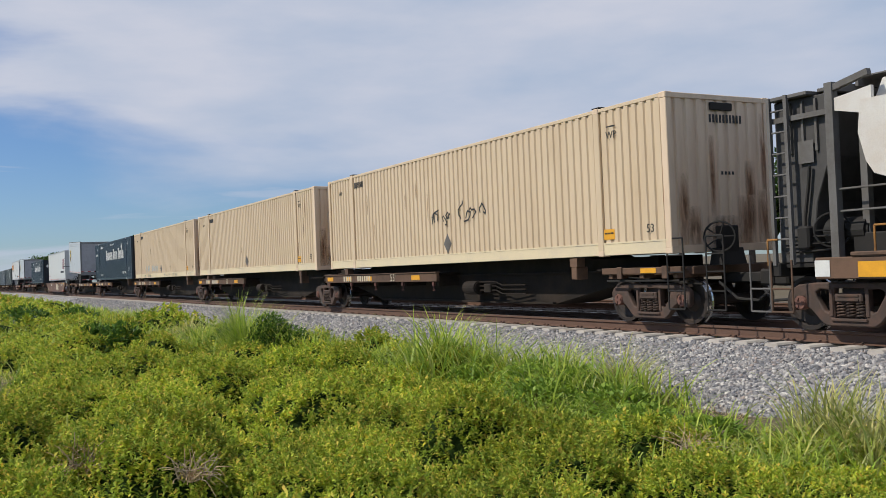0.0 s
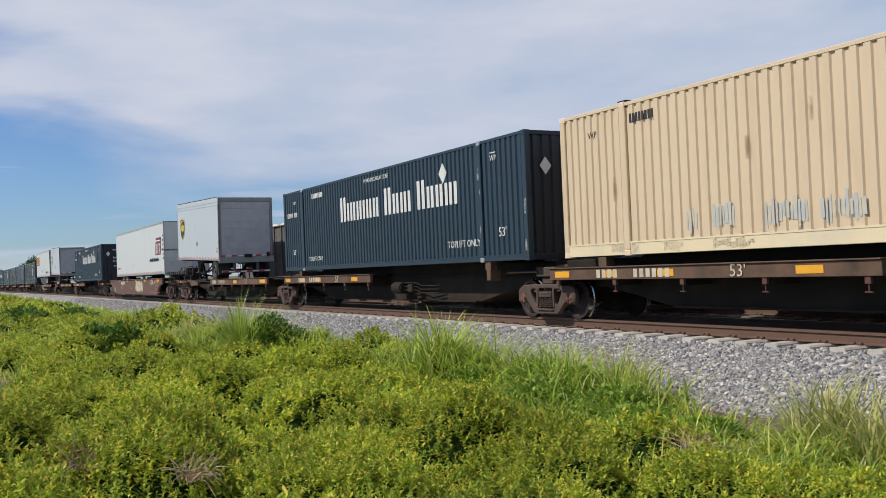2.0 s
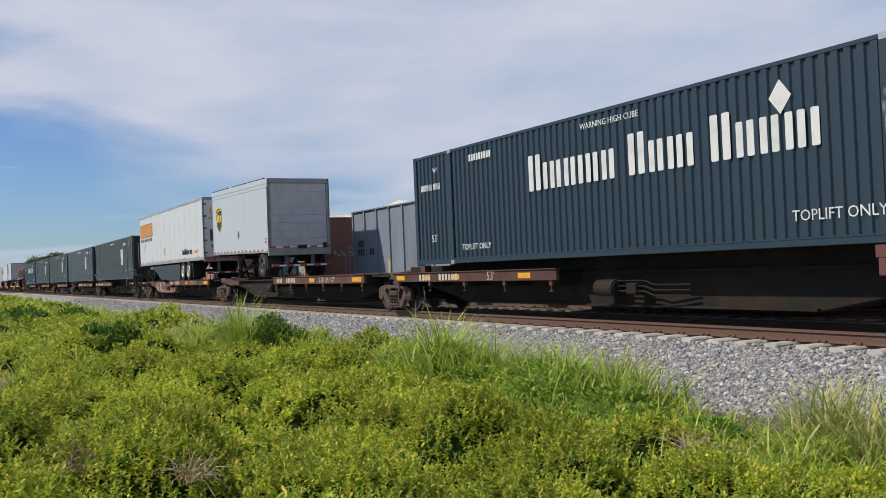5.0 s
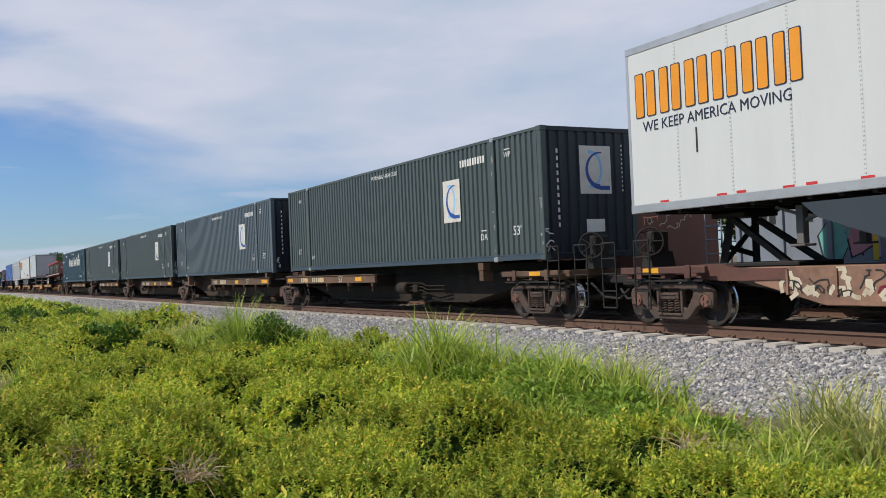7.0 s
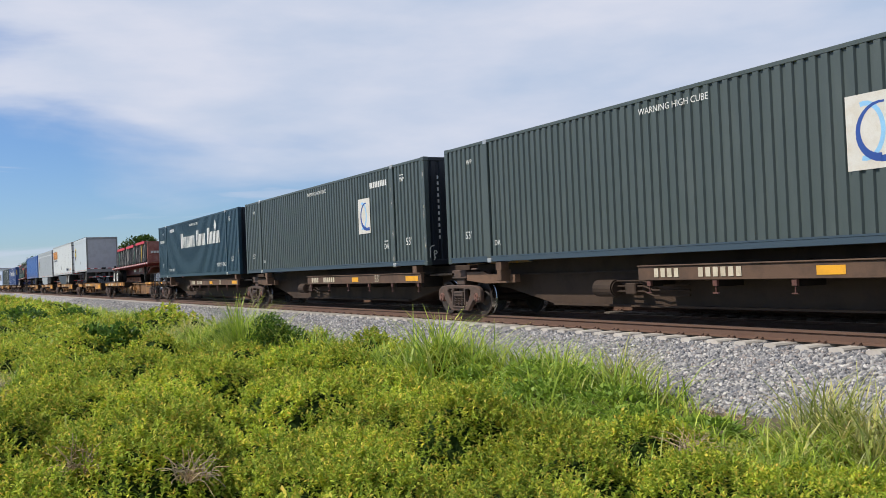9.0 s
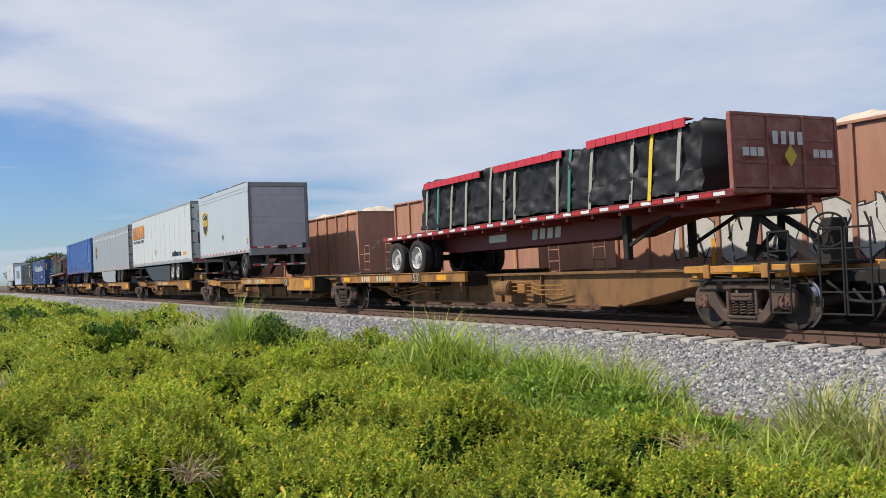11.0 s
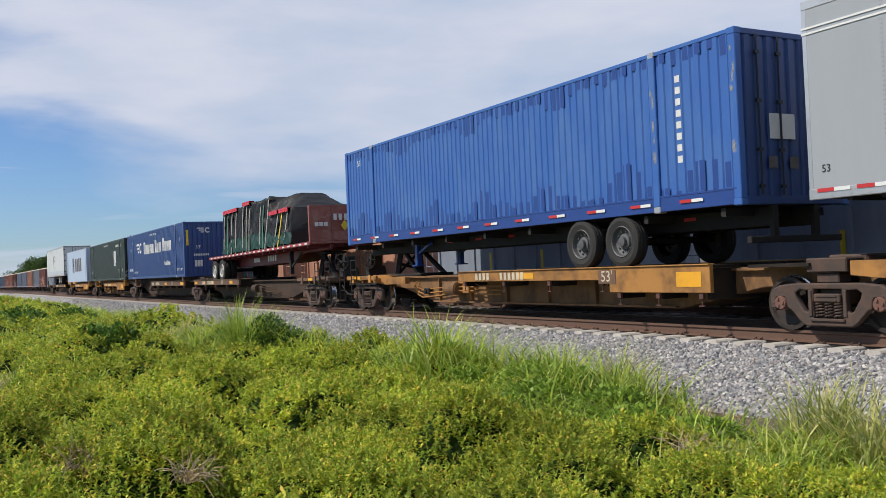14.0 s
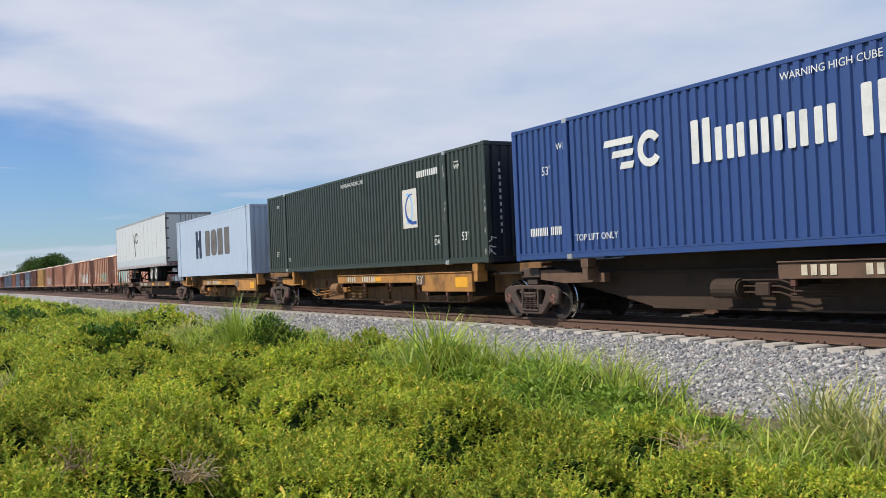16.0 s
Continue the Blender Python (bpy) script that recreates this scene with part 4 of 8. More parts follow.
        bm = bx(-L + 3.15, -L + 3.45, 0.56, 0.70, 0.50, 0.66, 0.02)
        rod(bm, (-L + 3.3, 0.52, 0.58), (-L + 3.3, 0.60, 0.58), 0.06, 10)
        part("brake_valve", bm, M_DARK, car)
        for k in range(5):
            part("stiffener", bx(-L + 3.9 + 1.7 * k, -L + 3.93 + 1.7 * k, 0.64, 0.72, 0.32, 0.94), M_YSPINE, car)
    if hitch_at is not None:
        hitch(car, hitch_at - xa, hitch_top, 1)
    return car


# ---- containers ----
CL, CW, CH = 16.154, 2.591, 2.896
CZ = 1.277


def corrugated(x0, x1, z0, z1, pitch=0.28, depth=0.036, y=0.0, along="x"):
    """A pressed steel panel with upright trapezoid ribs."""
    n = max(1, round(abs(x1 - x0) / pitch))
    p = (x1 - x0) / n
    prof = []
    for i in range(n):
        a = x0 + i * p
        prof += [(a, depth), (a + 0.28 * p, depth), (a + 0.38 * p, 0.0), (a + 0.89 * p, 0.0)]
    prof.append((x1, depth))
    bm = bmesh.new()
    lo, hi = [], []
    for a, d in prof:
        c = (a, y + d) if along == "x" else (y - d, a)
        lo.append(bm.verts.new((*c, z0)))
        hi.append(bm.verts.new((*c, z1)))
    for i in range(len(prof) - 1):
        bm.faces.new((lo[i], lo[i + 1], hi[i + 1], hi[i]))
    r = bmesh.ops.extrude_face_region(bm, geom=list(bm.faces))
    off = (0, 0.004, 0) if along == "x" else (-0.004, 0, 0)
    bmesh.ops.translate(bm, vec=off, verts=[v for v in r["geom"] if isinstance(v, bmesh.types.BMVert)])
    bmesh.ops.recalc_face_normals(bm, faces=bm.faces)
    return bm


def container(x, m_side, m_end, m_rail, label, length=CL, post=1.98, z=CZ, pitch=0.216, rail_h=0.16, depth=0.036, speed=SPEED, group="containers on the train"):
    """A steel box. Local x runs from -length to 0 at the front end, y from 0 (near side), z from its floor."""
    c = thing("container", label, "shipping container", group)
    mover(c, x, 0, z, speed)
    L = length
    bays = [(-L + 0.16, -L + post - 0.09), (-L + post + 0.09, -post - 0.09), (-post + 0.09, -0.16)] if post else [(-L + 0.16, -0.16)]
    for a, b in bays:
        part("side_panel", corrugated(a, b, rail_h, CH - 0.07, pitch, depth, 0.012), m_side, c)
    part("side_panel", bx(-L + 0.16, -0.16, CW - 0.03, CW - 0.01, rail_h, CH - 0.07), m_side, c)
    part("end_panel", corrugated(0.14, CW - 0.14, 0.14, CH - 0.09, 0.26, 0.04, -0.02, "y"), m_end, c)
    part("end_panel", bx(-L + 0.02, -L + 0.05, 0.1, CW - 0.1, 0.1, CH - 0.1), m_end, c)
    bm = bmesh.new()
    n = int(L / 0.6)
    for i in range(n):
        a = -L + 0.15 + (L - 0.3) * i / n
        box(bm, a, a + (L - 0.3) / n - 0.03, 0.08, CW - 0.08, CH - 0.06, CH - 0.025)
    box(bm, -L + 0.1, -0.1, 0.06, CW - 0.06, CH - 0.075, CH - 0.045)
    part("roof", bm, m_side, c)
    for y in (0.0, CW - 0.07):
        part("top_rail", bx(-L + 0.1, -0.1, y + 0.004, y + 0.066, CH - 0.085, CH - 0.012, 0.008), m_side, c)
        bm = bx(-L + 0.1, -0.1, y + 0.006, y + 0.064, 0.02, rail_h, 0.008)
        box(bm, -L + 0.1, -0.1, y - 0.002 if y == 0 else y, y + 0.07, rail_h - 0.03, rail_h)
        part("bottom_rail", bm, m_rail, c)
    part("end_sill", bx(-0.16, -0.006, 0.1, CW - 0.1, 0.01, 0.15, 0.01), m_end, c)
    part("end_header", bx(-0.12, -0.006, 0.1, CW - 0.1, CH - 0.11, CH - 0.01, 0.01), m_end, c)
    part("floor", bx(-L + 0.1, -0.1, 0.07, CW - 0.07, 0.05, 0.13), M_DARK, c)
    for px in (-L + 0.08, -0.08):
        for y in (0.0, CW - 0.14):
            part("corner_post", bx(px - 0.08, px + 0.078, y, y + 0.14, 0.11, CH - 0.11, 0.012), m_side if px < -1 else m_end if m_end is M_TAN_END else m_side, c)
    rw = random.Random(int(-x * 10))
    for px, py in ((-0.08, -0.0012), (-post, -0.0132)) if post and m_side is not M_TAN and m_side is not M_PALE else ():
        for _ in range(5):
            bm = bmesh.new()
            plate(bm, 0, 0, rw.uniform(0.03, 0.10), rw.uniform(0.06, 0.30), 0.001, slant=rw.uniform(-0.02, 0.02))
            piece("scuff", make_mesh("scuff", bm, M_SCUFF), None, c, pose(px + rw.uniform(-0.03, 0.03), py, rw.uniform(0.2, CH - 0.3), 90, 0, 0))
    for px in ((-L + post, -post) if post else ()):
        for y in (0.0, CW - 0.09):
            part("side_post", bx(px - 0.085, px + 0.085, y - (0.012 if y == 0 else 0), y + 0.10, 0.11, CH - 0.06, 0.012), m_side, c)
            for z0, z1 in ((0.0, 0.115), (CH - 0.115, CH + 0.004)):
                part("corner_casting", bx(px - 0.085, px + 0.085, y - (0.014 if y == 0 else 0), y + 0.15, z0, z1, 0.014), M_TAN_END if m_side is M_TAN else M_ALU, c)
    for px in (-L + 0.089, -0.089):
        for y in (-0.003, CW - 0.159):
            for z0, z1 in ((0.0, 0.118), (CH - 0.118, CH)):
                part("corner_casting", bx(px - 0.089, px + 0.089, y, y + 0.162, z0, z1, 0.014), m_side if m_side is not M_TAN else M_TAN_END, c)
    return c


def islands(bm):
    """The separate shapes of a bmesh, each as a bmesh of its own."""
    bm.verts.index_update()
    seen, out = set(), []
    for v in bm.verts:
        if v in seen:
            continue
        heap, group = [v], {v}
        while heap:
            for e in heap.pop().link_edges:
                for w in e.verts:
                    if w not in group:
                        group.add(w)
                        heap.append(w)
        seen |= group
        nb = bmesh.new()
        to = {w: nb.verts.new(w.co) for w in sorted(group, key=lambda w: w.index)}
        for f in {f for w in group for f in w.link_faces}:
            nb.faces.new([to[w] for w in f.verts])
        bmesh.ops.recalc_face_normals(nb, faces=nb.faces)
        out.append(nb)
    return out


def bars(c, name, bm, material, at, label=""):
    if name in ("brand_name", "brand_border", "reflector"):
        obs = [piece(name, make_mesh(name, nb, material), None, c, at, label) for nb in islands(bm)]
        bm.free()
        return obs[0]
    return piece(name, make_mesh(name, bm, material), None, c, at, label)


def diamond(c, x, z, s, material, at=None):
    bm = bmesh.new()
    flat(bm, [(0, -s), (s * 0.8, 0), (0, s), (-s * 0.8, 0)])
    return bars(c, "placard", bm, material, at or on_side(x, z, 0.007))


def scrawl(c, seed, n, size, material, at, width=0.028):
    """Sprayed strokes that spell nothing."""
    r = random.Random(seed)
    bm = bmesh.new()
    x = 0.0
    for _ in range(n):
        p = Vector((x, r.uniform(0, size * 0.3), 0))
        a = r.uniform(0.6, 2.0)
        for k in range(7):
            q = p + Vector((math.cos(a), math.sin(a), 0)) * size * r.uniform(0.12, 0.3)
            q.y = max(-0.1 * size, min(size, q.y))
            d = (q - p)
            if d.length < 1e-4:
                continue
            s = Vector((-d.y, d.x, 0)).normalized() * width / 2
            e = d.normalized() * width * 0.4
            z = Vector((0, 0, 0.0025 + 0.0002 * k))
            bm.faces.new([bm.verts.new(v + z) for v in (p - s - e, q - s + e, q + s + e, p + s - e)])
            p = q
            a += r.uniform(-1.9, 1.9)
        x += size * r.uniform(0.55, 0.85)
    return bars(c, "graffiti", bm, material, at)


def stain(c, w, h, at, material=None):
    """A soft rust run on a painted panel."""
    bm = bmesh.new()
    plate(bm, 0, 0, w, h)
    return bars(c, "rust_run", bm, material or M_RUSTSTAIN, at)


def tan_container(x, graffiti, label, blue=False):
    c = container(x, M_TAN, M_TAN_END, M_TAN_RAIL, label, rail_h=0.27, pitch=0.226, depth=0.030)
    words("53", 0.22, M_BLACK, c, on_side(-0.55, 0.48))
    words("WP", 0.20, M_BLACK, c, on_side(-1.55, 2.33))
    bars(c, "arrow_bar", dashes(1, 0.26, 0.025, 0.3), M_BLACK, on_side(-1.55, 2.50))
    words("WP", 0.18, M_BLACK, c, on_side(-15.1, 2.40))
    bars(c, "mark", dashes(8, 0.06, 0.17, 0.085), M_BLACK, on_side(-13.65, 2.56))
    bars(c, "mark", dashes(10, 0.05, 0.15, 0.085), M_BLACK, on_front(1.45, 2.45, -0.017))
    bars(c, "mark", dashes(4, 0.05, 0.06, 0.09), M_BLACK, on_front(1.45, 1.45, -0.017))
    bm = bmesh.new()
    plate(bm, 0, 0, 0.32, 0.20)
    bars(c, "sticker", bm, M_AMBER, on_side(-1.72, 0.43), "orange warning sticker")
    bars(c, "mark", dashes(3, 0.07, 0.03, 0.09), M_BLACK, on_side(-1.72, 0.45, 0.005))
    diamond(c, -8.16, 0.52, 0.25, M_GREYSTEEL)
    box_bm = bx(-0.02, 0.03, 1.05, 1.60, 2.60, 2.74, 0.01)
    part("vent", box_bm, M_DARK, c)
    bm = bmesh.new()
    for px in (-1.98, -14.17):
        box(bm, px - 0.12, px + 0.12, 0.0, 0.3, CH + 0.004, CH + 0.03, None, 0.01)
    part("lifting_plate", bm, M_DARK, c)
    rr = random.Random(int(-x))
    for sx in (-0.10, -1.98, -14.17, -16.05):
        for _ in range(3):
            stain(c, rr.uniform(0.06, 0.13), rr.uniform(0.5, 1.5), on_side(sx + rr.uniform(-0.05, 0.05), rr.uniform(0.5, 2.2), 0.008), M_RUSTSTAIN if rr.random() < 0.35 else M_GRIMESTAIN)
    for _ in range(5):
        stain(c, rr.uniform(0.06, 0.14), rr.uniform(0.3, 0.9), on_side(rr.uniform(-15.8, -0.4), rr.uniform(0.5, 2.5), 0.009), M_GRIMESTAIN)
    for yy, zz, w, h in ((2.02, 1.05, 0.30, 1.3), (1.86, 0.55, 0.5, 1.0), (2.35, 0.6, 0.35, 1.1), (0.30, 0.75, 0.32, 1.4), (0.62, 0.45, 0.4, 0.8), (1.25, 0.35, 0.9, 0.65), (2.42, 1.8, 0.2, 1.6), (1.1, 1.4, 0.16, 1.5)):
        stain(c, w, h, on_front(yy + rr.uniform(-0.05, 0.05), zz, -0.016))
    if graffiti:
        scrawl(c, 3, 4, 0.40, M_BLACK, on_side(-8.95, 1.05, 0.009), 0.040)
        scrawl(c, 8, 4, 0.46, M_BLACK, on_side(-7.45, 1.08, 0.009), 0.042)
    if blue:
        bm = bmesh.new()
        rr = random.Random(4)
        for a, w in ((-12.4, 0.35), (-11.7, 0.5), (-10.4, 0.9), (-9.4, 0.8)):
            for k in range(int(w / 0.07)):
                plate(bm, a - w / 2 + k * 0.07, 0.58 + rr.uniform(-0.05, 0.05), rr.uniform(0.03, 0.07), rr.uniform(0.22, 0.42), slant=rr.uniform(-0.01, 0.01))
        for a, w in ((-14.2, 0.8), (-12.9, 0.5), (-11.5, 0.9), (-6.6, 1.6), (-4.6, 1.3), (-1.2, 0.6)):
            for k in range(int(w / 0.1)):
                plate(bm, a - w / 2 + k * 0.1, 0.13 + rr.uniform(-0.03, 0.03), 0.1, rr.uniform(0.08, 0.2))
        bars(c, "paint_patch", bm, mat("pale_blue_overpaint", (0.42, 0.44, 0.43), 0.6, stain=(0.6, 0.52, 0.36), amount=0.9, scale=4), on_side(0, 0, 0.009), "patches of pale blue overpaint")
    return c


def rail_letters(c, big=True):
    words("WARNING HIGH CUBE", 0.17, M_LETTER, c, on_side(-7.9, 2.62))
    words("53'", 0.30, M_LETTER, c, on_side(-1.05, 0.68))
    words("53'", 0.26, M_LETTER, c, on_side(-15.1, 0.68))
    words("WP", 0.18, M_LETTER, c, on_side(-1.35, 2.42))
    words("WP", 0.17, M_LETTER, c, on_side(-14.95, 2.45))
    bars(c, "arrow_bar", dashes(1, 0.24, 0.025, 0.3), M_LETTER, on_side(-1.35, 2.55))


def railway_container(x, m, label, end_words=False):
    c = container(x, m, M_NAVY_SHADE, m, label)
    rail_letters(c)
    words("TOPLIFT ONLY", 0.24, M_LETTER, c, on_side(-2.85, 0.48))
    words("TOPLIFT ONLY", 0.20, M_LETTER, c, on_side(-13.0, 0.40))
    bars(c, "mark", dashes(9, 0.08, 0.16, 0.115), M_LETTER, on_side(-12.7, 2.55))
    # the railway's name as plain shapes
    bm = bmesh.new()
    marks(bm, "Hioninn Enei Oonni", 0.62)
    b = bars(c, "brand_name", bm, M_LETTER, on_side(-10.67, 1.50) @ Matrix.Diagonal((1.42, 1.25, 1, 1)), "white brand name across the side")
    diamond(c, -3.78, 2.33, 0.27, M_LETTER)
    bm = bmesh.new()
    marks(bm, "ionnni oon", 0.22)
    bars(c, "web_address", bm, M_LETTER, on_side(-15.75, 1.95))
    diamond(c, 0, 0, 0.2, M_LETTER, on_front(0.55, 2.1, -0.017))
    if end_words:
        for z, pat, h in ((2.35, "ionnni oon", 0.14), (1.72, "Hioninn", 0.17), (1.44, "Eoni Ooni", 0.17)):
            bm = bmesh.new()
            marks(bm, pat, h)
            bars(c, "brand_name", bm, M_LETTER, on_front(0.9, z, -0.017))
        bars(c, "mark", dashes(10, 0.07, 0.12, 0.11), M_LETTER, on_front(1.5, 1.12, -0.017))
        bars(c, "sticker", dashes(4, 0.10, 0.2, 0.115), M_LETTER, on_front(1.5, 0.72, -0.017))
    return c


def crescent_container(x, m, label, rail):
    c = container(x, m, M_NAVY_SHADE, rail, label)
    rail_letters(c)
    words("DA", 0.22, M_LETTER, c, on_side(-2.48, 0.60))
    bars(c, "arrow_bar", dashes(1, 0.24, 0.025, 0.3), M_LETTER, on_side(-2.48, 0.76))
    words("DA", 0.18, M_LETTER, c, on_side(-13.8, 0.45))
    bars(c, "mark", dashes(10, 0.08, 0.17, 0.12), M_LETTER, on_side(-2.92, 2.45))
    for at in (on_side(-3.98, 1.58), on_front(1.45, 1.95, -0.017)):
        bm = bmesh.new()
        plate(bm, 0, 0, 0.86, 1.06)
        bars(c, "emblem_panel", bm, M_PANEL, at, "white panel with a blue crescent")
        bm = bmesh.new()
        n = 14
        o, i = [], []
        for k in range(n + 1):
            a = radians(80 + 190 * k / n)
            t = 0.03 + 0.09 * (k / n)
            o.append((0.12 + 0.40 * math.cos(a), -0.02 + 0.42 * math.sin(a)))
            i.append((0.12 + (0.40 - t) * math.cos(a), -0.02 + (0.42 - t) * math.sin(a)))
        for k in range(n):
            bm.faces.new([bm.verts.new((*p, 0.005)) for p in (o[k], o[k + 1], i[k + 1], i[k])])
        plate(bm, 0.24, -0.40, 0.28, 0.09, 0.005)
        bars(c, "emblem", bm, M_CRESCENT, at)
        bm = bmesh.new()
        ring(bm, 0.12, 0.02, 0.62, 0.84, 0.07, 0.004, 16, 150)
        e = bars(c, "emblem", bm, mat("sky_blue_emblem", (0.25, 0.50, 0.75), 0.5), at)
        e.matrix_basis = at @ Matrix.Translation((0.0, 0.03, 0.0)) @ pose(0, 0, 0, 0, 0, 180)
    v = bars(c, "mark", dashes(11, 0.09, 0.05, 0.16), M_LETTER, on_front(0.42, 1.55, -0.017))
    v.matrix_basis = v.matrix_basis @ pose(0, 0, 0, 0, 0, 90)
    v = bars(c, "mark", dashes(11, 0.05, 0.03, 0.1), M_LETTER, on_front(2.2, 2.0, -0.017))
    v.matrix_basis = v.matrix_basis @ pose(0, 0, 0, 0, 0, 90)
    bars(c, "sticker", dashes(1, 0.5, 0.28, 0.3), M_WHITER, on_front(1.4, 0.72, -0.017))
    scrawl(c, int(-x), 3, 0.25, M_WHITER, pose(0.012, 0.28, 0.2, 90, -90, 90), 0.022)
    return c


# ---- trailers ----
def tyre_meshes():
    bm = bmesh.new()
    lathe(bm, [(0.30, -0.12), (0.40, -0.145), (0.475, -0.12), (0.49, -0.08), (0.478, -0.05), (0.49, -0.02), (0.478, 0.01), (0.49, 0.05), (0.478, 0.08), (0.475, 0.12), (0.40, 0.145), (0.30, 0.12)], 32, None, False)
    t = make_mesh("tyre", bm, M_TYRE)
    bm = bmesh.new()
    lathe(bm, [(0.305, -0.118), (0.290, -0.135), (0.275, -0.12), (0.255, -0.05), (0.16, -0.015), (0.15, -0.06), (0.10, -0.075), (0.09, -0.13), (0.05, -0.135), (0.002, -0.135)], 24, None, False)
    for k in range(10):
        a = 2 * math.pi * k / 10
        rod(bm, (0.20 * math.cos(a), -0.035, 0.20 * math.sin(a)), (0.20 * math.cos(a), -0.06, 0.20 * math.sin(a)), 0.018, 6)
    return t, make_mesh("rim", bm, M_RIM)


TYRE, RIM = tyre_meshes()
M_DARKRIM = mat("dark_rim", (0.10, 0.10, 0.10), 0.5, 0.2, amount=0.5, scale=6)
RIM_D = RIM.copy()
RIM_D.materials.clear()
RIM_D.materials.append(M_DARKRIM)


def road_wheels(t, xs, z, dark=False):
    for x in xs:
        for y, flip in ((0.16, 0), (CW - 0.16, 180)):
            w = piece("tyre", TYRE, None, t, pose(x, y, z, 0, 0, flip))
            piece("rim", RIM_D if dark else RIM, None, w)
            w2 = piece("tyre", TYRE, None, t, pose(x, y + (0.32 if flip == 0 else -0.32), z, 0, 0, flip))
        bm = rod(bmesh.new(), (x, 0.2, z), (x, CW - 0.2, z), 0.065, 10)
        box(bm, x - 0.5, x + 0.5, 0.75, 0.87, z + 0.10, z + 0.34)
        box(bm, x - 0.5, x + 0.5, CW - 0.87, CW - 0.75, z + 0.10, z + 0.34)
        part("axle", bm, M_DARK, t)


def reflectors(t, L, z, step, solid=True, phase=0.3):
    red, white = bmesh.new(), bmesh.new()
    x = -L + phase
    while x < -0.3:
        plate(red, x, z, 0.28, 0.055)
        if solid:
            plate(white, x + 0.28, z, 0.27, 0.055)
        x += step
    bars(t, "reflector", red, M_REDR, on_side(0, 0, -0.014), "red reflective strip")
    if solid:
        bars(t, "reflector", white, M_WHITER, on_side(0, 0, -0.014))
    else:
        white.free()


def trailer_box(name, x, L, z0, z1, m_side, label, ry=0.0, drop=0.0, panel=1.22, wide_top=0.14, lip=0.16, top_m=None):
    """A van body. Local x from -L to 0, z from the rail head."""
    t = thing(name, label, "semi-trailer", "trailers on the train")
    mover(t, x, 0, -drop, SPEED, ry)
    n = max(1, round((L - 0.2) / panel))
    p = (L - 0.16) / n
    for i in range(n):
        a = -L + 0.08 + i * p
        part("side_panel", bx(a + 0.0006, a + p - 0.0006, 0.004, 0.030, z0 + lip, z1 - wide_top, 0.0015), m_side, t)
    part("side_panel", bx(-L + 0.08, -0.08, CW - 0.03, CW - 0.004, z0 + lip, z1 - wide_top), m_side, t)
    bm = bmesh.new()
    rivets = []
    for i in range(1, n):
        a = -L + 0.08 + i * p
        box(bm, a - 0.022, a + 0.022, 0.002, 0.010, z0 + lip, z1 - wide_top)
        z = z0 + lip + 0.06
        while z < z1 - wide_top:
            rivets += [(a - 0.016, z), (a + 0.008, z)]
            z += 0.065
    if n > 1:
        part("seam_strip", bm, m_side, t)
        v, f = [], []
        for k, (rx, rz) in enumerate(rivets):
            v += [(rx, -0.0015, rz), (rx + 0.008, -0.0015, rz), (rx + 0.008, -0.0015, rz + 0.014), (rx, -0.0015, rz + 0.014),
                  (rx - 0.002, 0.002, rz - 0.003), (rx + 0.010, 0.002, rz - 0.003), (rx + 0.010, 0.002, rz + 0.017), (rx - 0.002, 0.002, rz + 0.017)]
            o = 8 * k
            f += [(o, o + 1, o + 2, o + 3), (o, o + 4, o + 5, o + 1), (o + 1, o + 5, o + 6, o + 2), (o + 2, o + 6, o + 7, o + 3), (o + 3, o + 7, o + 4, o)]
        piece("riveting", sheet_mesh("riveting", v, f), M_FRAME, t)["kind"] = "stuff"
    else:
        bm.free()
    for y0, y1 in ((-0.006, 0.05), (CW - 0.05, CW + 0.006)):
        part("top_rail", bx(-L, 0, y0, y1, z1 - wide_top, z1, 0.012), top_m or M_ALU, t)
        bm = bx(-L, 0, y0, y1, z0, z0 + lip, 0.01)
        if y0 < 0:
            k = -L + 0.4
            while k < -0.3:
                box(bm, k, k + 0.02, y0 - 0.006, y0, z0 + 0.03, z0 + 0.05)
                k += 0.3
        part("bottom_rail", bm, M_ALU, t)
    part("roof", bx(-L + 0.02, -0.02, 0.03, CW - 0.03, z1 - 0.05, z1 - 0.012, 0.01), M_ALU, t)
    part("floor", bx(-L + 0.03, -0.03, 0.05, CW - 0.05, z0 + 0.02, z0 + 0.10), M_DARK, t)
    member = make_mesh("cross_member", bx(0, 0.08, 0.06, CW - 0.06, z0 - 0.05, z0 + 0.018), M_DARK)
    k = -L + 0.6
    while k < -0.4:
        piece("cross_member", member, None, t, pose(k, 0, 0))
        k += 0.55
    part("end_wall", bx(-L + 0.0, -L + 0.05, 0.04, CW - 0.04, z0 + 0.1, z1 - 0.06), m_side, t)
    for y in (0.0, CW - 0.08):
        part("corner_post", bx(-L, -L + 0.09, y, y + 0.08, z0, z1, 0.012), M_ALU, t)
        part("corner_post", bx(-0.09, 0.0, y, y + 0.08, z0, z1, 0.012), M_GREYD if m_side is not M_GREYP else M_FRAME, t)
    return t


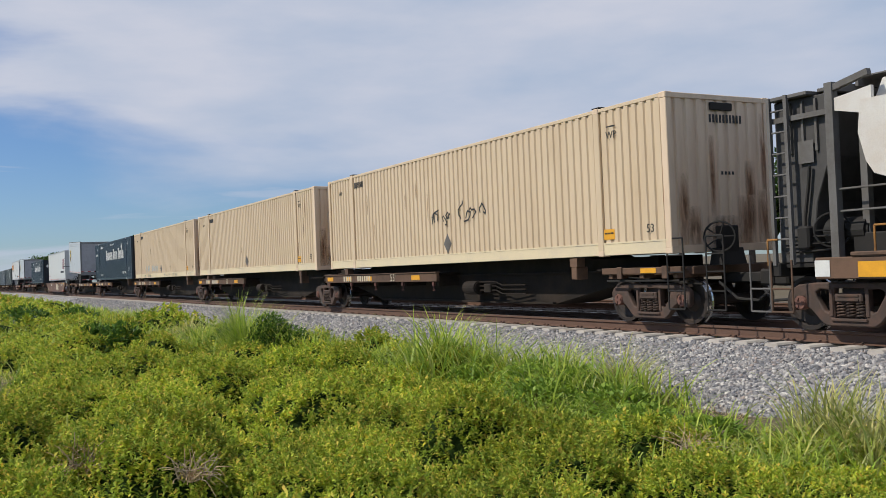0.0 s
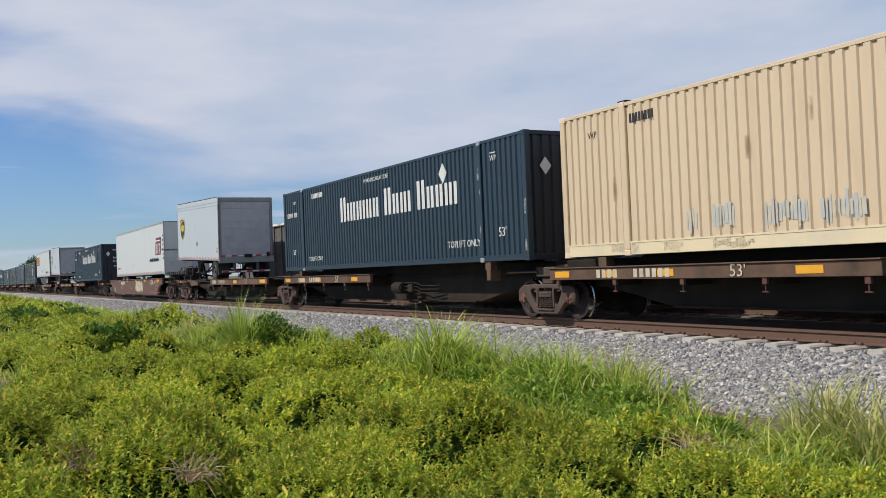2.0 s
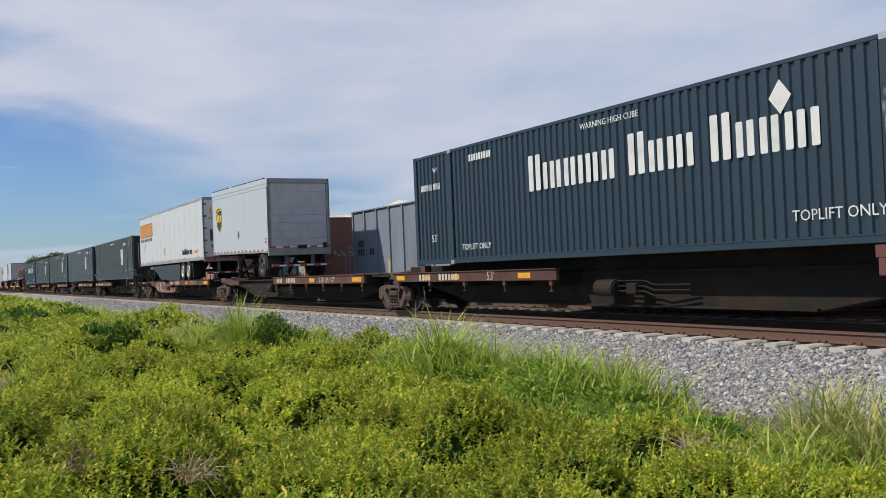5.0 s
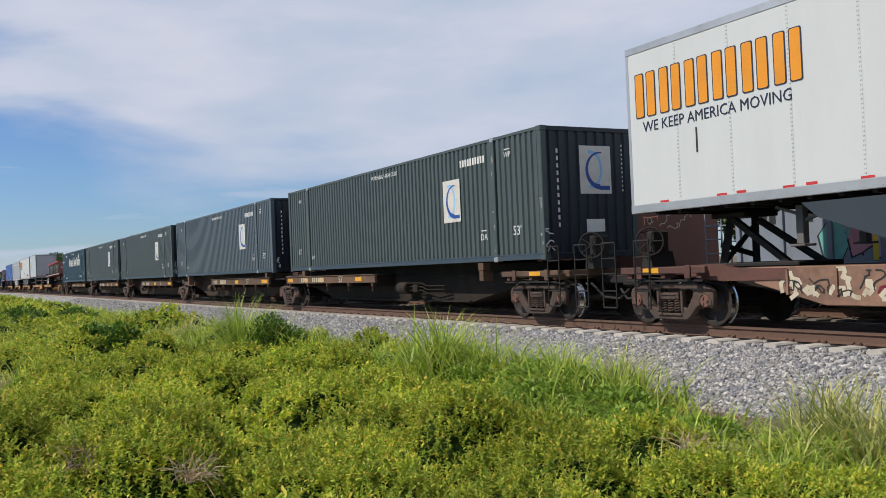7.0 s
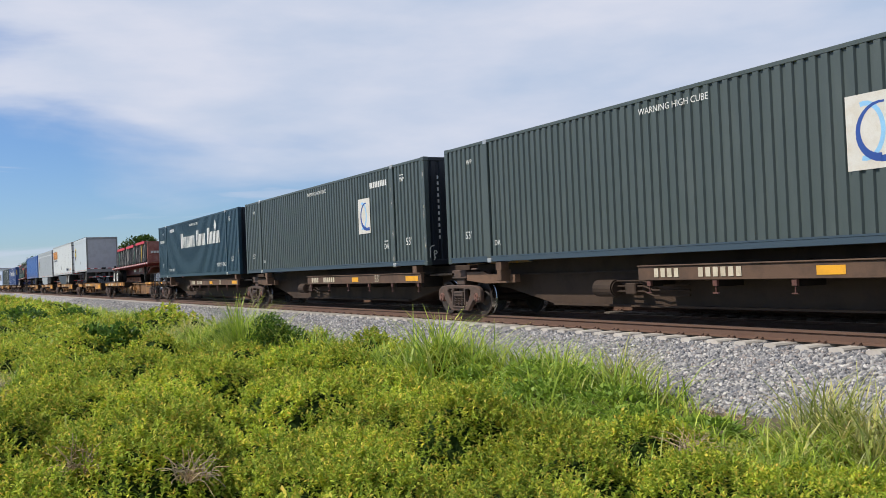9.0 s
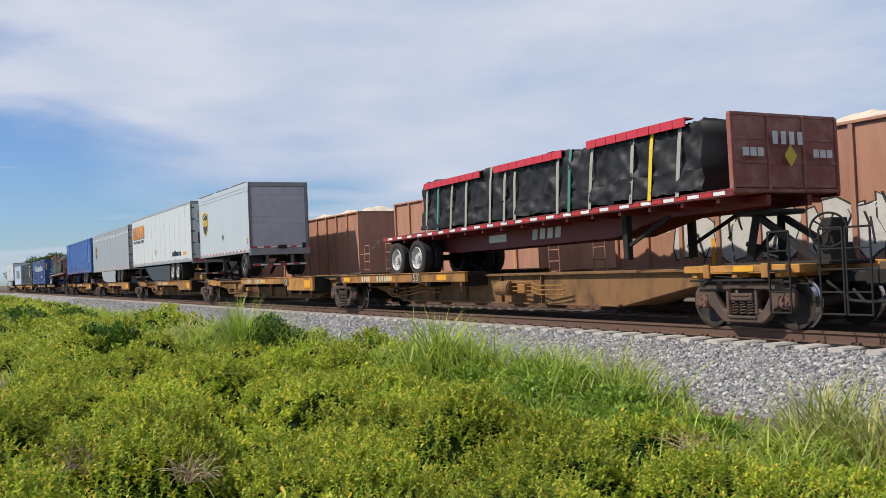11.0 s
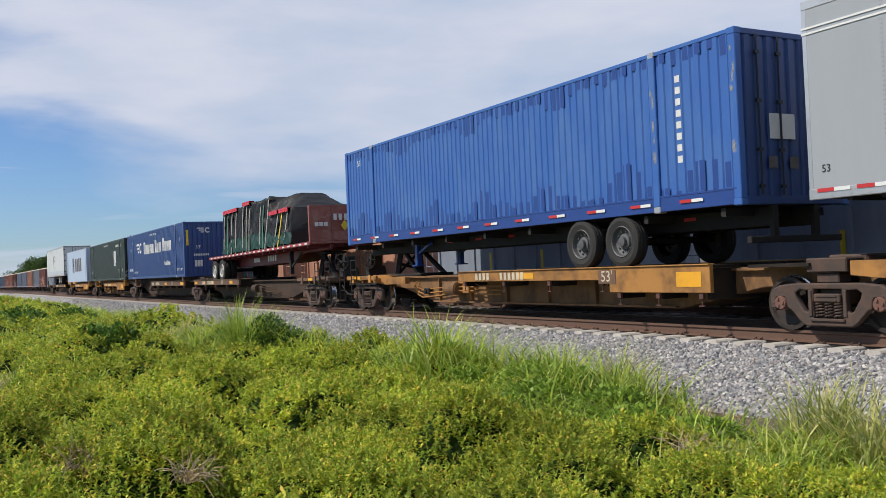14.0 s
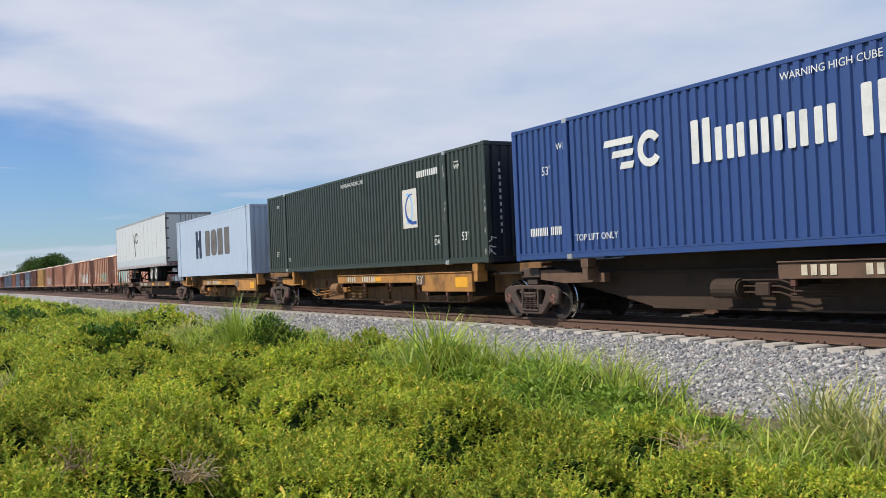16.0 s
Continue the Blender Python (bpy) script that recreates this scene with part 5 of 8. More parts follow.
def landing_gear(t, x, z, brace=True, foot=1.35):
    for y in (0.55, CW - 0.55):
        bm = bx(x - 0.07, x + 0.07, y - 0.07, y + 0.07, foot, z, 0.01)
        box(bm, x - 0.14, x + 0.14, y - 0.14, y + 0.14, foot - 0.04, foot, None, 0.01)
        beam(bm, (x, y, foot + 0.35), (x + 0.9, y, z), 0.05)
        beam(bm, (x, y, foot + 0.45), (x - 0.5, y, z), 0.045)
        part("landing_leg", bm, M_GREYSTEEL, t)
    bm = beam(bmesh.new(), (x, 0.55, foot + 0.5), (x, CW - 0.55, foot + 0.5), 0.06)
    beam(bm, (x, 0.55, z - 0.1), (x, CW - 0.55, foot + 0.4), 0.05)
    part("leg_brace", bm, M_DARK, t)


def bumper(t, x, z, top, plain=False):
    """Under-ride guard below the rear doors, striped red and white."""
    bm = bmesh.new()
    box(bm, x - 0.10, x, 0.15, CW - 0.15, z, z + 0.11, None, 0.012)
    for y in (0.75, CW - 0.75):
        box(bm, x - 0.12, x - 0.02, y - 0.07, y + 0.07, z + 0.1, top, None, 0.01)
    guard = part("underride_guard", bm, M_GREYSTEEL, t)
    red, white = bmesh.new(), bmesh.new()
    for i in range(8):
        plate(red if i % 2 == 0 else white, 0.30 + i * 0.285, z + 0.055, 0.28, 0.06)
    bars(guard, "reflector", red, M_REDR, pose(x + 0.003, 0, 0, 90, 0, 90))
    bars(guard, "reflector", white, M_WHITER, pose(x + 0.003, 0, 0, 90, 0, 90))


def shield(t, at, s, outer, inner):
    """A parcel carrier's shield as plain shapes."""
    def outline(k):
        pts = [(-0.5 * k, 0.42 * k), (-0.25 * k, 0.52 * k), (0.0, 0.55 * k), (0.25 * k, 0.52 * k), (0.5 * k, 0.42 * k), (0.5 * k, -0.12 * k), (0.42 * k, -0.38 * k), (0.24 * k, -0.58 * k), (0.0, -0.72 * k),
               (-0.24 * k, -0.58 * k), (-0.42 * k, -0.38 * k), (-0.5 * k, -0.12 * k)]
        return pts
    bm = bmesh.new()
    flat(bm, [(a * s, b * s) for a, b in outline(1.0)], 0.003)
    e = bars(t, "shield_emblem", bm, outer, at, "shield emblem in brown and yellow")
    bm = bmesh.new()
    flat(bm, [(a * s, b * s - 0.01 * s) for a, b in outline(0.90)], 0.005)
    bars(e, "shield_field", bm, inner, Matrix.Identity(4))
    bm = bmesh.new()
    a = [(-0.45, 0.22), (-0.2, 0.36), (0.1, 0.42), (0.45, 0.40), (0.45, 0.37), (0.1, 0.37), (-0.2, 0.29), (-0.45, 0.13)]
    flat(bm, [(p * s, q * s) for p, q in a], 0.007)
    # three plain marks across the field
    for k, (px, hh) in enumerate(((-0.27, 0.34), (0.0, 0.40), (0.26, 0.32))):
        plate(bm, px * s, -0.03 * s, 0.19 * s, hh * s, 0.007, r=0.07 * s)
    bars(e, "shield_mark", bm, outer, Matrix.Identity(4))


def pup(x, ry=1.0, drop=0.0, name="short_trailer"):
    """A 28-foot parcel trailer, rear doors leading, its nose raised on the hitch."""
    L = 8.2
    t = trailer_box(name, x, L, 2.06, 4.98, M_GREYP, "short grey box trailer with a brown and yellow shield", ry=ry, drop=drop, panel=20, wide_top=0.36, lip=0.16, top_m=M_GREYP)
    part("roof_fairing", bx(-L, 0, -0.012, 0.0, 4.76, 4.79), M_ALU, t)
    bm = bmesh.new()
    for a, b in ((-L + 0.1, -5.6), (-4.9, -3.0), (-2.6, -0.5)):
        box(bm, a, b, 0.0, 0.12, 4.98, 5.03, None, 0.01)
    part("roof_edge", bm, M_GREYSTEEL, t)
    # roll-up door in a dark frame
    door = part("roll_door", bx(-0.052, -0.046, 0.14, CW - 0.14, 2.28, 4.80), M_GREYD, t, "grey roll-up door with dents")
    for i in range(8):
        part("door_slat", bx(-0.045, -0.02, 0.14, CW - 0.14, 2.30 + i * 0.31, 2.30 + i * 0.31 + 0.306, 0.004), M_GREYD, door)
    bm = bx(-0.06, 0.0, 0.0, CW, 4.80, 4.985, 0.01)
    box(bm, -0.06, 0.0, 0.0, 0.13, 2.1, 4.80)
    box(bm, -0.06, 0.0, CW - 0.13, CW, 2.1, 4.80)
    part("door_frame", bm, M_FRAME, t)
    part("rear_sill", bx(-0.10, 0.03, -0.01, CW + 0.01, 1.94, 2.24, 0.015), M_FRAME, t)
    red, white = bmesh.new(), bmesh.new()
    for i in range(9):
        plate(red if i % 2 == 0 else white, 0.15 + i * 0.285, 2.27, 0.28, 0.06)
    bars(t, "reflector", red, M_REDR, pose(0.034, 0, 0, 90, 0, 90))
    bars(t, "reflector", white, M_WHITER, pose(0.034, 0, 0, 90, 0, 90))
    bm = bx(0.02, 0.10, 1.2, 1.55, 2.2, 2.34, 0.02)
    box(bm, 0.02, 0.08, 2.25, 2.4, 2.2, 2.42, None, 0.02)
    part("door_latch", bm, M_DARK, t)
    bumper(t, -0.05, 1.48, 2.0)
    reflectors(t, L, 2.17, 0.55)
    part("lamp", bx(-0.42, -0.28, -0.02, -0.004, 2.46, 2.52), M_REDR, t)
    part("lamp", bx(-0.42, -0.28, -0.02, -0.004, 2.60, 2.66), M_AMBER, t)
    road_wheels(t, [-0.98], 1.57, dark=True)
    bm = prism(bmesh.new(), [(-0.40, 2.0), (-0.30, 2.0), (-0.22, 1.4), (-0.34, 1.4)], 0.02, 0.62)
    part("mud_flap", bm, M_TYRE, t)
    landing_gear(t, -5.9, 2.0, foot=1.42)
    bm = bmesh.new()
    beam(bm, (-2.4, 0.5, 1.98), (-3.2, 0.7, 1.2), 0.1)
    beam(bm, (-2.4, CW - 0.5, 1.98), (-3.2, CW - 0.7, 1.2), 0.1)
    beam(bm, (-5.3, 0.5, 1.35), (-3.0, 1.8, 1.95), 0.09)
    beam(bm, (-5.3, CW - 0.5, 1.35), (-3.0, 0.6, 1.95), 0.09)
    box(bm, -3.0, -1.0, 0.7, 0.85, 1.85, 2.05)
    box(bm, -3.0, -1.0, CW - 0.85, CW - 0.7, 1.85, 2.05)
    part("under_frame", bm, M_DARK, t)
    shield(t, on_side(-7.06, 3.75, -0.008), 0.92, M_GOLD, M_UPSBR)
    diamond(t, -4.07, 2.88, 0.2, M_GREYSTEEL)
    return t


def van53(x, m, label, name="box_trailer", top=4.98, foot=1.98, L=16.1):
    t = trailer_box(name, x, L, foot, top, m, label, panel=1.24)
    return t


def swing_doors(t, z0, z1, m):
    for y0, y1 in ((0.09, 1.285), (1.305, CW - 0.09)):
        d = part("rear_door", bx(-0.05, -0.004, y0, y1, z0, z1, 0.008), m, t)
        for y in ((y1 - 0.16, y1 - 0.42) if y0 < 1 else (y0 + 0.16, y0 + 0.42)):
            bm = rod(bmesh.new(), (0.012, y, z0 - 0.08), (0.012, y, z1), 0.014, 6)
            box(bm, -0.004, 0.03, y - 0.05, y + 0.05, z0 + 0.5, z0 + 0.58)
            part("lock_rod", bm, M_GREYSTEEL, d)
        hy = y0 if y0 < 1 else y1
        for k in range(5):
            z = z0 + 0.2 + k * (z1 - z0 - 0.4) / 4
            part("hinge", bx(-0.004, 0.02, hy - 0.10, hy + 0.10, z - 0.04, z + 0.04, 0.006), M_GREYSTEEL, d)
    bm = bx(-0.06, 0.002, 0.0, CW, z1, z1 + 0.14, 0.01)
    box(bm, -0.06, 0.002, 0.0, 0.085, z0 - 0.1, z1)
    box(bm, -0.06, 0.002, CW - 0.085, CW, z0 - 0.1, z1)
    part("door_frame", bm, M_FRAME, t)
    part("rear_sill", bx(-0.10, 0.01, 0, CW, z0 - 0.24, z0 - 0.03, 0.012), M_FRAME, t)
    bm = bmesh.new()
    for y in (0.25, 0.5, CW - 0.5, CW - 0.25):
        bmesh.ops.create_cone(bm, cap_ends=True, segments=14, radius1=0.055, radius2=0.05, depth=0.03, matrix=pose(0.02, y, z0 - 0.13, 0, 90, 0))
    part("tail_lamp", bm, M_REDR, t)


def orange_van(x, notice):
    """53-foot white van with an orange name, rear doors leading."""
    t = van53(x, M_WHITE, "white box trailer with orange brand shapes and rear doors", top=5.12, foot=2.05, L=15.98)
    L = 15.98
    swing_doors(t, 2.20, 4.98, M_WHITE)
    bm = bmesh.new()
    marks(bm, "HEHHEH", 0.78, 0, 0, 0.016)
    bars(t, "brand_border", bm, M_NAVYL, on_side(-L + 0.25, 3.80, -0.0035) @ Matrix.Diagonal((1.28, 1.0, 1, 1)))
    bm = bmesh.new()
    marks(bm, "HEHHEH", 0.78)
    b = bars(t, "brand_name", bm, M_ORANGE, on_side(-L + 0.25, 3.80, -0.0055) @ Matrix.Diagonal((1.28, 1.0, 1, 1)), "orange brand name with a dark border")
    bm = bmesh.new()
    marks(bm, "HEHHEH", 0.38)
    bars(t, "brand_name", bm, M_ORANGE, on_front(0.35, 4.25, -0.003))
    words("WE KEEP AMERICA MOVING", 0.27, M_NAVYL, t, on_side(-L + 2.1, 3.60, -0.0015), 0.98)
    words("WE KEEP AMERICA MOVING", 0.165, M_NAVYL, t, on_front(1.3, 4.08, -0.003))
    bm = bmesh.new()
    marks(bm, "InioEHnnen oon", 0.30)
    bars(t, "web_address", bm, M_NAVYL, on_side(-4.45, 2.42, -0.0015))
    bm = bmesh.new()
    plate(bm, -1.45, 2.55, 0.85, 0.07)
    plate(bm, -1.6, 2.47, 0.65, 0.07)
    bars(t, "brand_stripe", bm, M_ORANGE, on_side(0, 0, -0.0015))
    bm = bmesh.new()
    plate(bm, -L + 1.75, 3.2, 0.035, 0.42)
    bars(t, "vent_slot", bm, M_BLACK, on_side(0, 0, -0.0015))
    bm = bmesh.new()
    plate(bm, 0.65, 3.25, 0.62, 0.55)
    s = bars(t, "notice", bm, M_NAVYL, on_front(0, 0, 0.006), "dark blue safety notice")
    for k, line in enumerate(notice):
        words(line, 0.115, M_ORANGE, s, Matrix.Translation((0.65, 3.45 - k * 0.095, 0.004)))
    bm = bmesh.new()
    plate(bm, 0.65, 3.06, 0.42, 0.035, 0.006)
    bars(s, "notice_line", bm, M_LETTER, Matrix.Identity(4))
    bars(t, "fleet_number", dashes(6, 0.06, 0.15, 0.09), M_BLACK, on_front(0.65, 2.72, 0.006))
    bars(t, "sticker", dashes(1, 0.24, 0.15, 0.1), M_REDR, on_front(0.7, 2.42, 0.006))
    bars(t, "sticker", dashes(1, 0.18, 0.16, 0.1), M_AMBER, on_front(2.0, 2.42, 0.006))
    bm = bmesh.new()
    for a, b in (((0, 0.2), (0.15, 0)), ((0.15, 0), (0, -0.2)), ((0, -0.2), (-0.15, 0)), ((-0.15, 0), (0, 0.2))):
        beam(bm, (*a, 0.002), (*b, 0.002), 0.012)
    dm = make_mesh("placard_frame", bm, M_GREYSTEEL)
    piece("placard_frame", dm, None, t, on_side(-L + 7.2, 2.75, 0.002))
    piece("placard_frame", dm, None, t, on_front(1.95, 2.95, 0.006))
    bm = bmesh.new()
    r = random.Random(2)
    for k in range(11):
        xx = -L + 0.9 + k * 1.36
        plate(bm, xx, 2.22, 0.22, 0.045)
        if k % 3:
            plate(bm, xx + 0.42, 2.23, 0.20, 0.045)
    bars(t, "reflector", bm, M_REDR, on_side(0, 0, 0.0015), "red reflective strip")
    bm = bmesh.new()
    for k in range(8):
        plate(bm, 0.2 + k * 0.31, 2.13, 0.28, 0.05)
    bars(t, "reflector", bm, M_REDR, on_front(0, 0, 0.014))
    road_wheels(t, [-4.65, -3.42], 1.56)
    bm = bmesh.new()
    box(bm, -6.0, -2.2, 0.6, 0.78, 1.75, 2.0)
    box(bm, -6.0, -2.2, CW - 0.78, CW - 0.6, 1.75, 2.0)
    part("wheel_carriage", bm, M_DARK, t)
    bm = prism(bmesh.new(), [(-12.2, 1.96), (-5.4, 1.96), (-5.42, 1.32), (-5.6, 1.10), (-10.2, 1.16), (-11.9, 1.72)], 0.06, 0.085)
    part("side_skirt", bm, M_SKIRT, t, "dark slate aerodynamic side skirt")
    part("mud_flap", bx(-2.55, -2.50, 0.05, 0.68, 1.20, 1.95), M_TYRE, t)
    bm = prism(bmesh.new(), [(-2.50, 1.97), (-2.72, 1.97), (-2.45, 1.25), (-2.40, 1.25)], 0.05, 0.5)
    part("mud_flap_bracket", bm, M_TYRE, t)
    landing_gear(t, -12.6, 1.96)
    bumper(t, -0.05, 1.36, 1.98)
    return t


def parcel_van(x):
    """53-foot silver-grey van with a shield."""
    t = van53(x, M_GREY53, "silver-grey box trailer with a brown and gold shield", top=4.93)
    L = 16.1
    swing_doors(t, 2.20, 4.84, M_GREYD)
    bm = bmesh.new()
    box(bm, -L, 0, -0.010, 0.0, 4.50, 4.53)
    box(bm, -L, 0, -0.010, 0.0, 4.42, 4.45)
    part("side_moulding", bm, M_WHITER, t)
    bm = bx(-L + 1.3, -0.2, 0.02, 0.5, 4.93, 4.98, 0.02)
    part("roof_edge", bm, M_GREY53, t)
    shield(t, on_side(-L + 1.85, 3.55, -0.0015), 0.86, M_GOLDD, M_UPSBR)
    words("53", 0.16, M_BLACK, t, on_side(-L + 0.32, 2.42, -0.0015))
    reflectors(t, L, 2.11, 0.66)
    bm = prism(bmesh.new(), [(-11.9, 1.96), (-5.6, 1.96), (-5.8, 1.5), (-5.75, 1.16), (-9.6, 1.13), (-11.2, 1.30), (-11.9, 1.70)], 0.02, 0.045)
    part("side_skirt", bm, M_GREY53, t, "pale grey aerodynamic side skirt")
    road_wheels(t, [-4.4, -3.15], 1.56, dark=True)
    landing_gear(t, -12.6, 1.96)
    bumper(t, -0.05, 1.36, 1.98)
    return t


def plain_van(x):
    """Old off-white van at the tail of the train."""
    t = van53(x, M_WHITE, "off-white box trailer with dented panels and swing doors")
    L = 16.1
    swing_doors(t, 2.20, 4.84, M_WHITE)
    bm = bmesh.new()
    ring(bm, -L + 7.5, 3.9, 1.0, 0.7, 0.12, 0.004, 12, 50)
    plate(bm, -L + 6.9, 3.7, 0.25, 0.9, slant=-0.25)
    flat(bm, [(-L + 6.9, 2.75), (-L + 7.2, 2.75), (-L + 7.05, 3.3)])
    bars(t, "faded_emblem", bm, M_GREYSTEEL, on_side(0, 0, -0.0015))
    part("rub_panel", bx(-L + 0.1, -0.1, -0.008, 0.004, 2.14, 2.55), M_GREYP, t)
    reflectors(t, L, 2.05, 0.9)
    road_wheels(t, [-4.4, -3.15], 1.56)
    landing_gear(t, -12.6, 1.96)
    bumper(t, -0.05, 1.36, 1.98)
    return t


def nose_van(x):
    """White freight trailer riding low in a well car, its nose leading."""
    L = 16.0
    t = trailer_box("box_trailer", x, L, 1.48, 4.53, M_WHITE, "white box trailer with a maroon emblem riding in a well car", panel=20)
    bm = bx(-0.03, 0.0, 0.05, CW - 0.05, 1.55, 4.45, 0.01)
    part("nose_panel", bm, M_WHITE, t)
    bm = bx(-0.10, 0.012, 0.0, CW, 1.42, 1.60, 0.01)
    part("nose_sill", bm, M_ALU, t)
    for at, s in ((on_side(-1.98, 2.88, -0.0015), 1.0), (on_front(1.15, 3.2, 0.006), 0.62)):
        bm = bmesh.new()
        plate(bm, 0.35 * s, 0.25 * s, 1.5 * s, 1.02 * s, 0.003, slant=0.25 * s)
        e = bars(t, "emblem", bm, M_MAROON, at, "maroon slanted emblem with white strokes")
        bm = bmesh.new()
        for k in range(3):
            plate(bm, (-0.05 + 0.42 * k) * s, 0.10 * s, 0.09 * s, 0.6 * s, 0.006, slant=0.15 * s)
            plate(bm, (0.12 + 0.42 * k) * s, 0.36 * s, 0.22 * s, 0.09 * s, 0.006)
        plate(bm, 0.40 * s, 0.58 * s, 1.3 * s, 0.07 * s, 0.006)
        plate(bm, 0.16 * s, 0.10 * s, 0.07 * s, 0.5 * s, 0.006, slant=0.12 * s)
        bars(e, "emblem_stroke", bm, M_WHITER, Matrix.Identity(4))
        bm = bmesh.new()
        marks(bm, "HHH OooHEH HHHnHEoHIHIioo", 0.20 * s if s > 0.8 else 0.09)
        b = bars(t, "brand_name", bm, M_NAVYL, at @ Matrix.Translation((-2.15 * s, -0.62 * s, 0)))
    bm = bmesh.new()
    marks(bm, "nnn onnoeieei oon", 0.12)
    bars(t, "web_address", bm, M_REDR, on_side(-L + 0.5, 2.0, -0.0015))
    v = bars(t, "fleet_number", dashes(6, 0.10, 0.20, 0.26), M_BLACK, pose(-0.18, -0.008, 3.05, 90, 90, 0))
    reflectors(t, L, 1.62, 0.62)
    bm = bmesh.new()
    for y, z, s in ((0.45, 2.05, 0.3), (1.2, 2.1, 0.22), (1.7, 2.05, 0.25)):
        plate(bm, y, z, s, s * 0.9, 0.004, r=0.04)
    bars(t, "sticker", bm, M_GREYP, on_front(0, 0, 0.002))
    bm = bmesh.new()
    box(bm, 0.0, 0.05, 1.95, 2.25, 1.75, 2.25, None, 0.02)
    for k in range(3):
        rod(bm, (0.05, 1.6 + k * 0.2, 1.9), (0.1, 1.6 + k * 0.2, 1.7), 0.03, 8)
    part("air_coupling", bm, M_BLUE, t)
    scrawl(t, 21, 2, 0.35, M_GREYSTEEL, on_side(-L + 6.4, 1.95, -0.0015), 0.015)
    road_wheels(t, [-13.6, -12.35], 1.02)
    return t


def blue_box_trailer(x):
    """Bright blue corrugated 53-foot box on a chassis."""
    # +x end in darker blue than the sides, its shade put into the paint
    c = container(x, M_BRIGHT, M_BLUE, M_BRIGHT_D, "bright blue corrugated box on a wheeled chassis, patched in darker blue", z=2.02, rail_h=0.3, depth=0.022)
    L = CL
    # darker touched-up paint along the foot, the head and in blotches, rib by rib
    r = random.Random(6)
    bm = bmesh.new()
    for b0, b1 in ((-L + 0.16, -L + 1.89), (-L + 2.07, -2.07), (-1.89, -0.16)):
        n = max(1, round((b1 - b0) / 0.28))
        p = (b1 - b0) / n
        low, high = 0.45, 2.6
        for i in range(n):
            low += (0.50 + (0.45 if i % 9 in (2, 3, 4) else 0.0) - low) * 0.55 + r.uniform(-0.09, 0.09)
            high += (2.62 - (0.28 if i % 13 in (5, 6, 7) else 0.0) - high) * 0.6 + r.uniform(-0.05, 0.05)
            a = b0 + i * p
            for x0, x1, y in ((a + 0.41 * p, a + 0.85 * p, 0.0105), (a + 0.01 * p, a + 0.25 * p, 0.0325)):
                for z0, z1 in ((0.31, low + r.uniform(-0.04, 0.04)), (high + r.uniform(-0.03, 0.03), CH - 0.09)):
                    if z1 - z0 > 0.02:
                        bm.faces.new([bm.verts.new(v) for v in ((x0, y, z0), (x1, y, z0), (x1, y, z1), (x0, y, z1))])
    piece("paint_patch", make_mesh("paint_patch", bm, M_BRIGHT_D), None, c, label="patches of darker blue paint")
    words("53", 0.24, M_LETTER, c, on_side(-15.1, 2.45))
    reflectors(c, L, 0.16, 1.3, phase=0.6)
    v = bars(c, "mark", dashes(8, 0.12, 0.12, 0.2), M_LETTER, on_side(-1.35, 1.6))
    v.matrix_basis = v.matrix_basis @ pose(0, 0, 0, 0, 0, 90)
    bars(c, "sticker", dashes(1, 0.6, 0.42, 0.1), M_LETTER, on_front(1.0, 1.3, 0.012))
    for y in (0.45, 0.95, 1.65, 2.15):
        bm = rod(bmesh.new(), (0.03, y, 0.16), (0.03, y, CH - 0.1), 0.018, 8)
        for z in (0.3, 0.9, 1.7, 2.5):
            box(bm, 0.0, 0.05, y - 0.05, y + 0.05, z - 0.03, z + 0.03)
        part("lock_rod", bm, M_NAVY_SHADE, c)
    bars(c, "sticker", dashes(2, 0.2, 0.2, 0.5), M_GREYSTEEL, on_front(1.0, 0.7, 0.012))
    # chassis
    bm = bmesh.new()
    for y in (0.75, CW - 0.9):
        box(bm, -L + 0.2, -0.1, y, y + 0.15, -0.34, -0.02, None, 0.01)
    for k in range(9):
        box(bm, -L + 0.4 + k * 1.9, -L + 0.5 + k * 1.9, 0.1, CW - 0.1, -0.16, -0.02)
    part("chassis_frame", bm, M_DARK, c)
    bm = bmesh.new()
    for k in range(9):
        plate(bm, -L + 2.2 + k * 1.5, -0.12, 0.3, 0.06)
    bars(c, "reflector", bm, M_REDR, pose(0, 0.745, 0, 90, 0, 0))
    for x0 in (-4.3, -3.05):
        for y, flip in ((0.16, 0), (CW - 0.16, 180)):
            w = piece("tyre", TYRE, None, c, pose(x0, y, -0.46, 0, 0, flip))
            piece("rim", RIM_D, None, w)
        part("axle", rod(bmesh.new(), (x0, 0.2, -0.46), (x0, CW - 0.2, -0.46), 0.065, 10), M_DARK, c)
    for y in (0.6, CW - 0.6):
        bm = bx(-12.62, -12.48, y - 0.07, y + 0.07, -0.70, 0.0, 0.01)
        beam(bm, (-12.55, y, -0.4), (-11.7, y, -0.1), 0.06)
        box(bm, -12.7, -12.4, y - 0.13, y + 0.13, -0.74, -0.70)
        part("landing_leg", bm, M_BRIGHT_D, c)
    bm = bx(-0.12, -0.02, 0.2, CW - 0.2, -0.62, -0.51, 0.01)
    for y in (0.8, CW - 0.8):
        box(bm, -0.12, -0.03, y - 0.06, y + 0.06, -0.52, 0.0)
    part("underride_guard", bm, M_DARK, c)
    return c


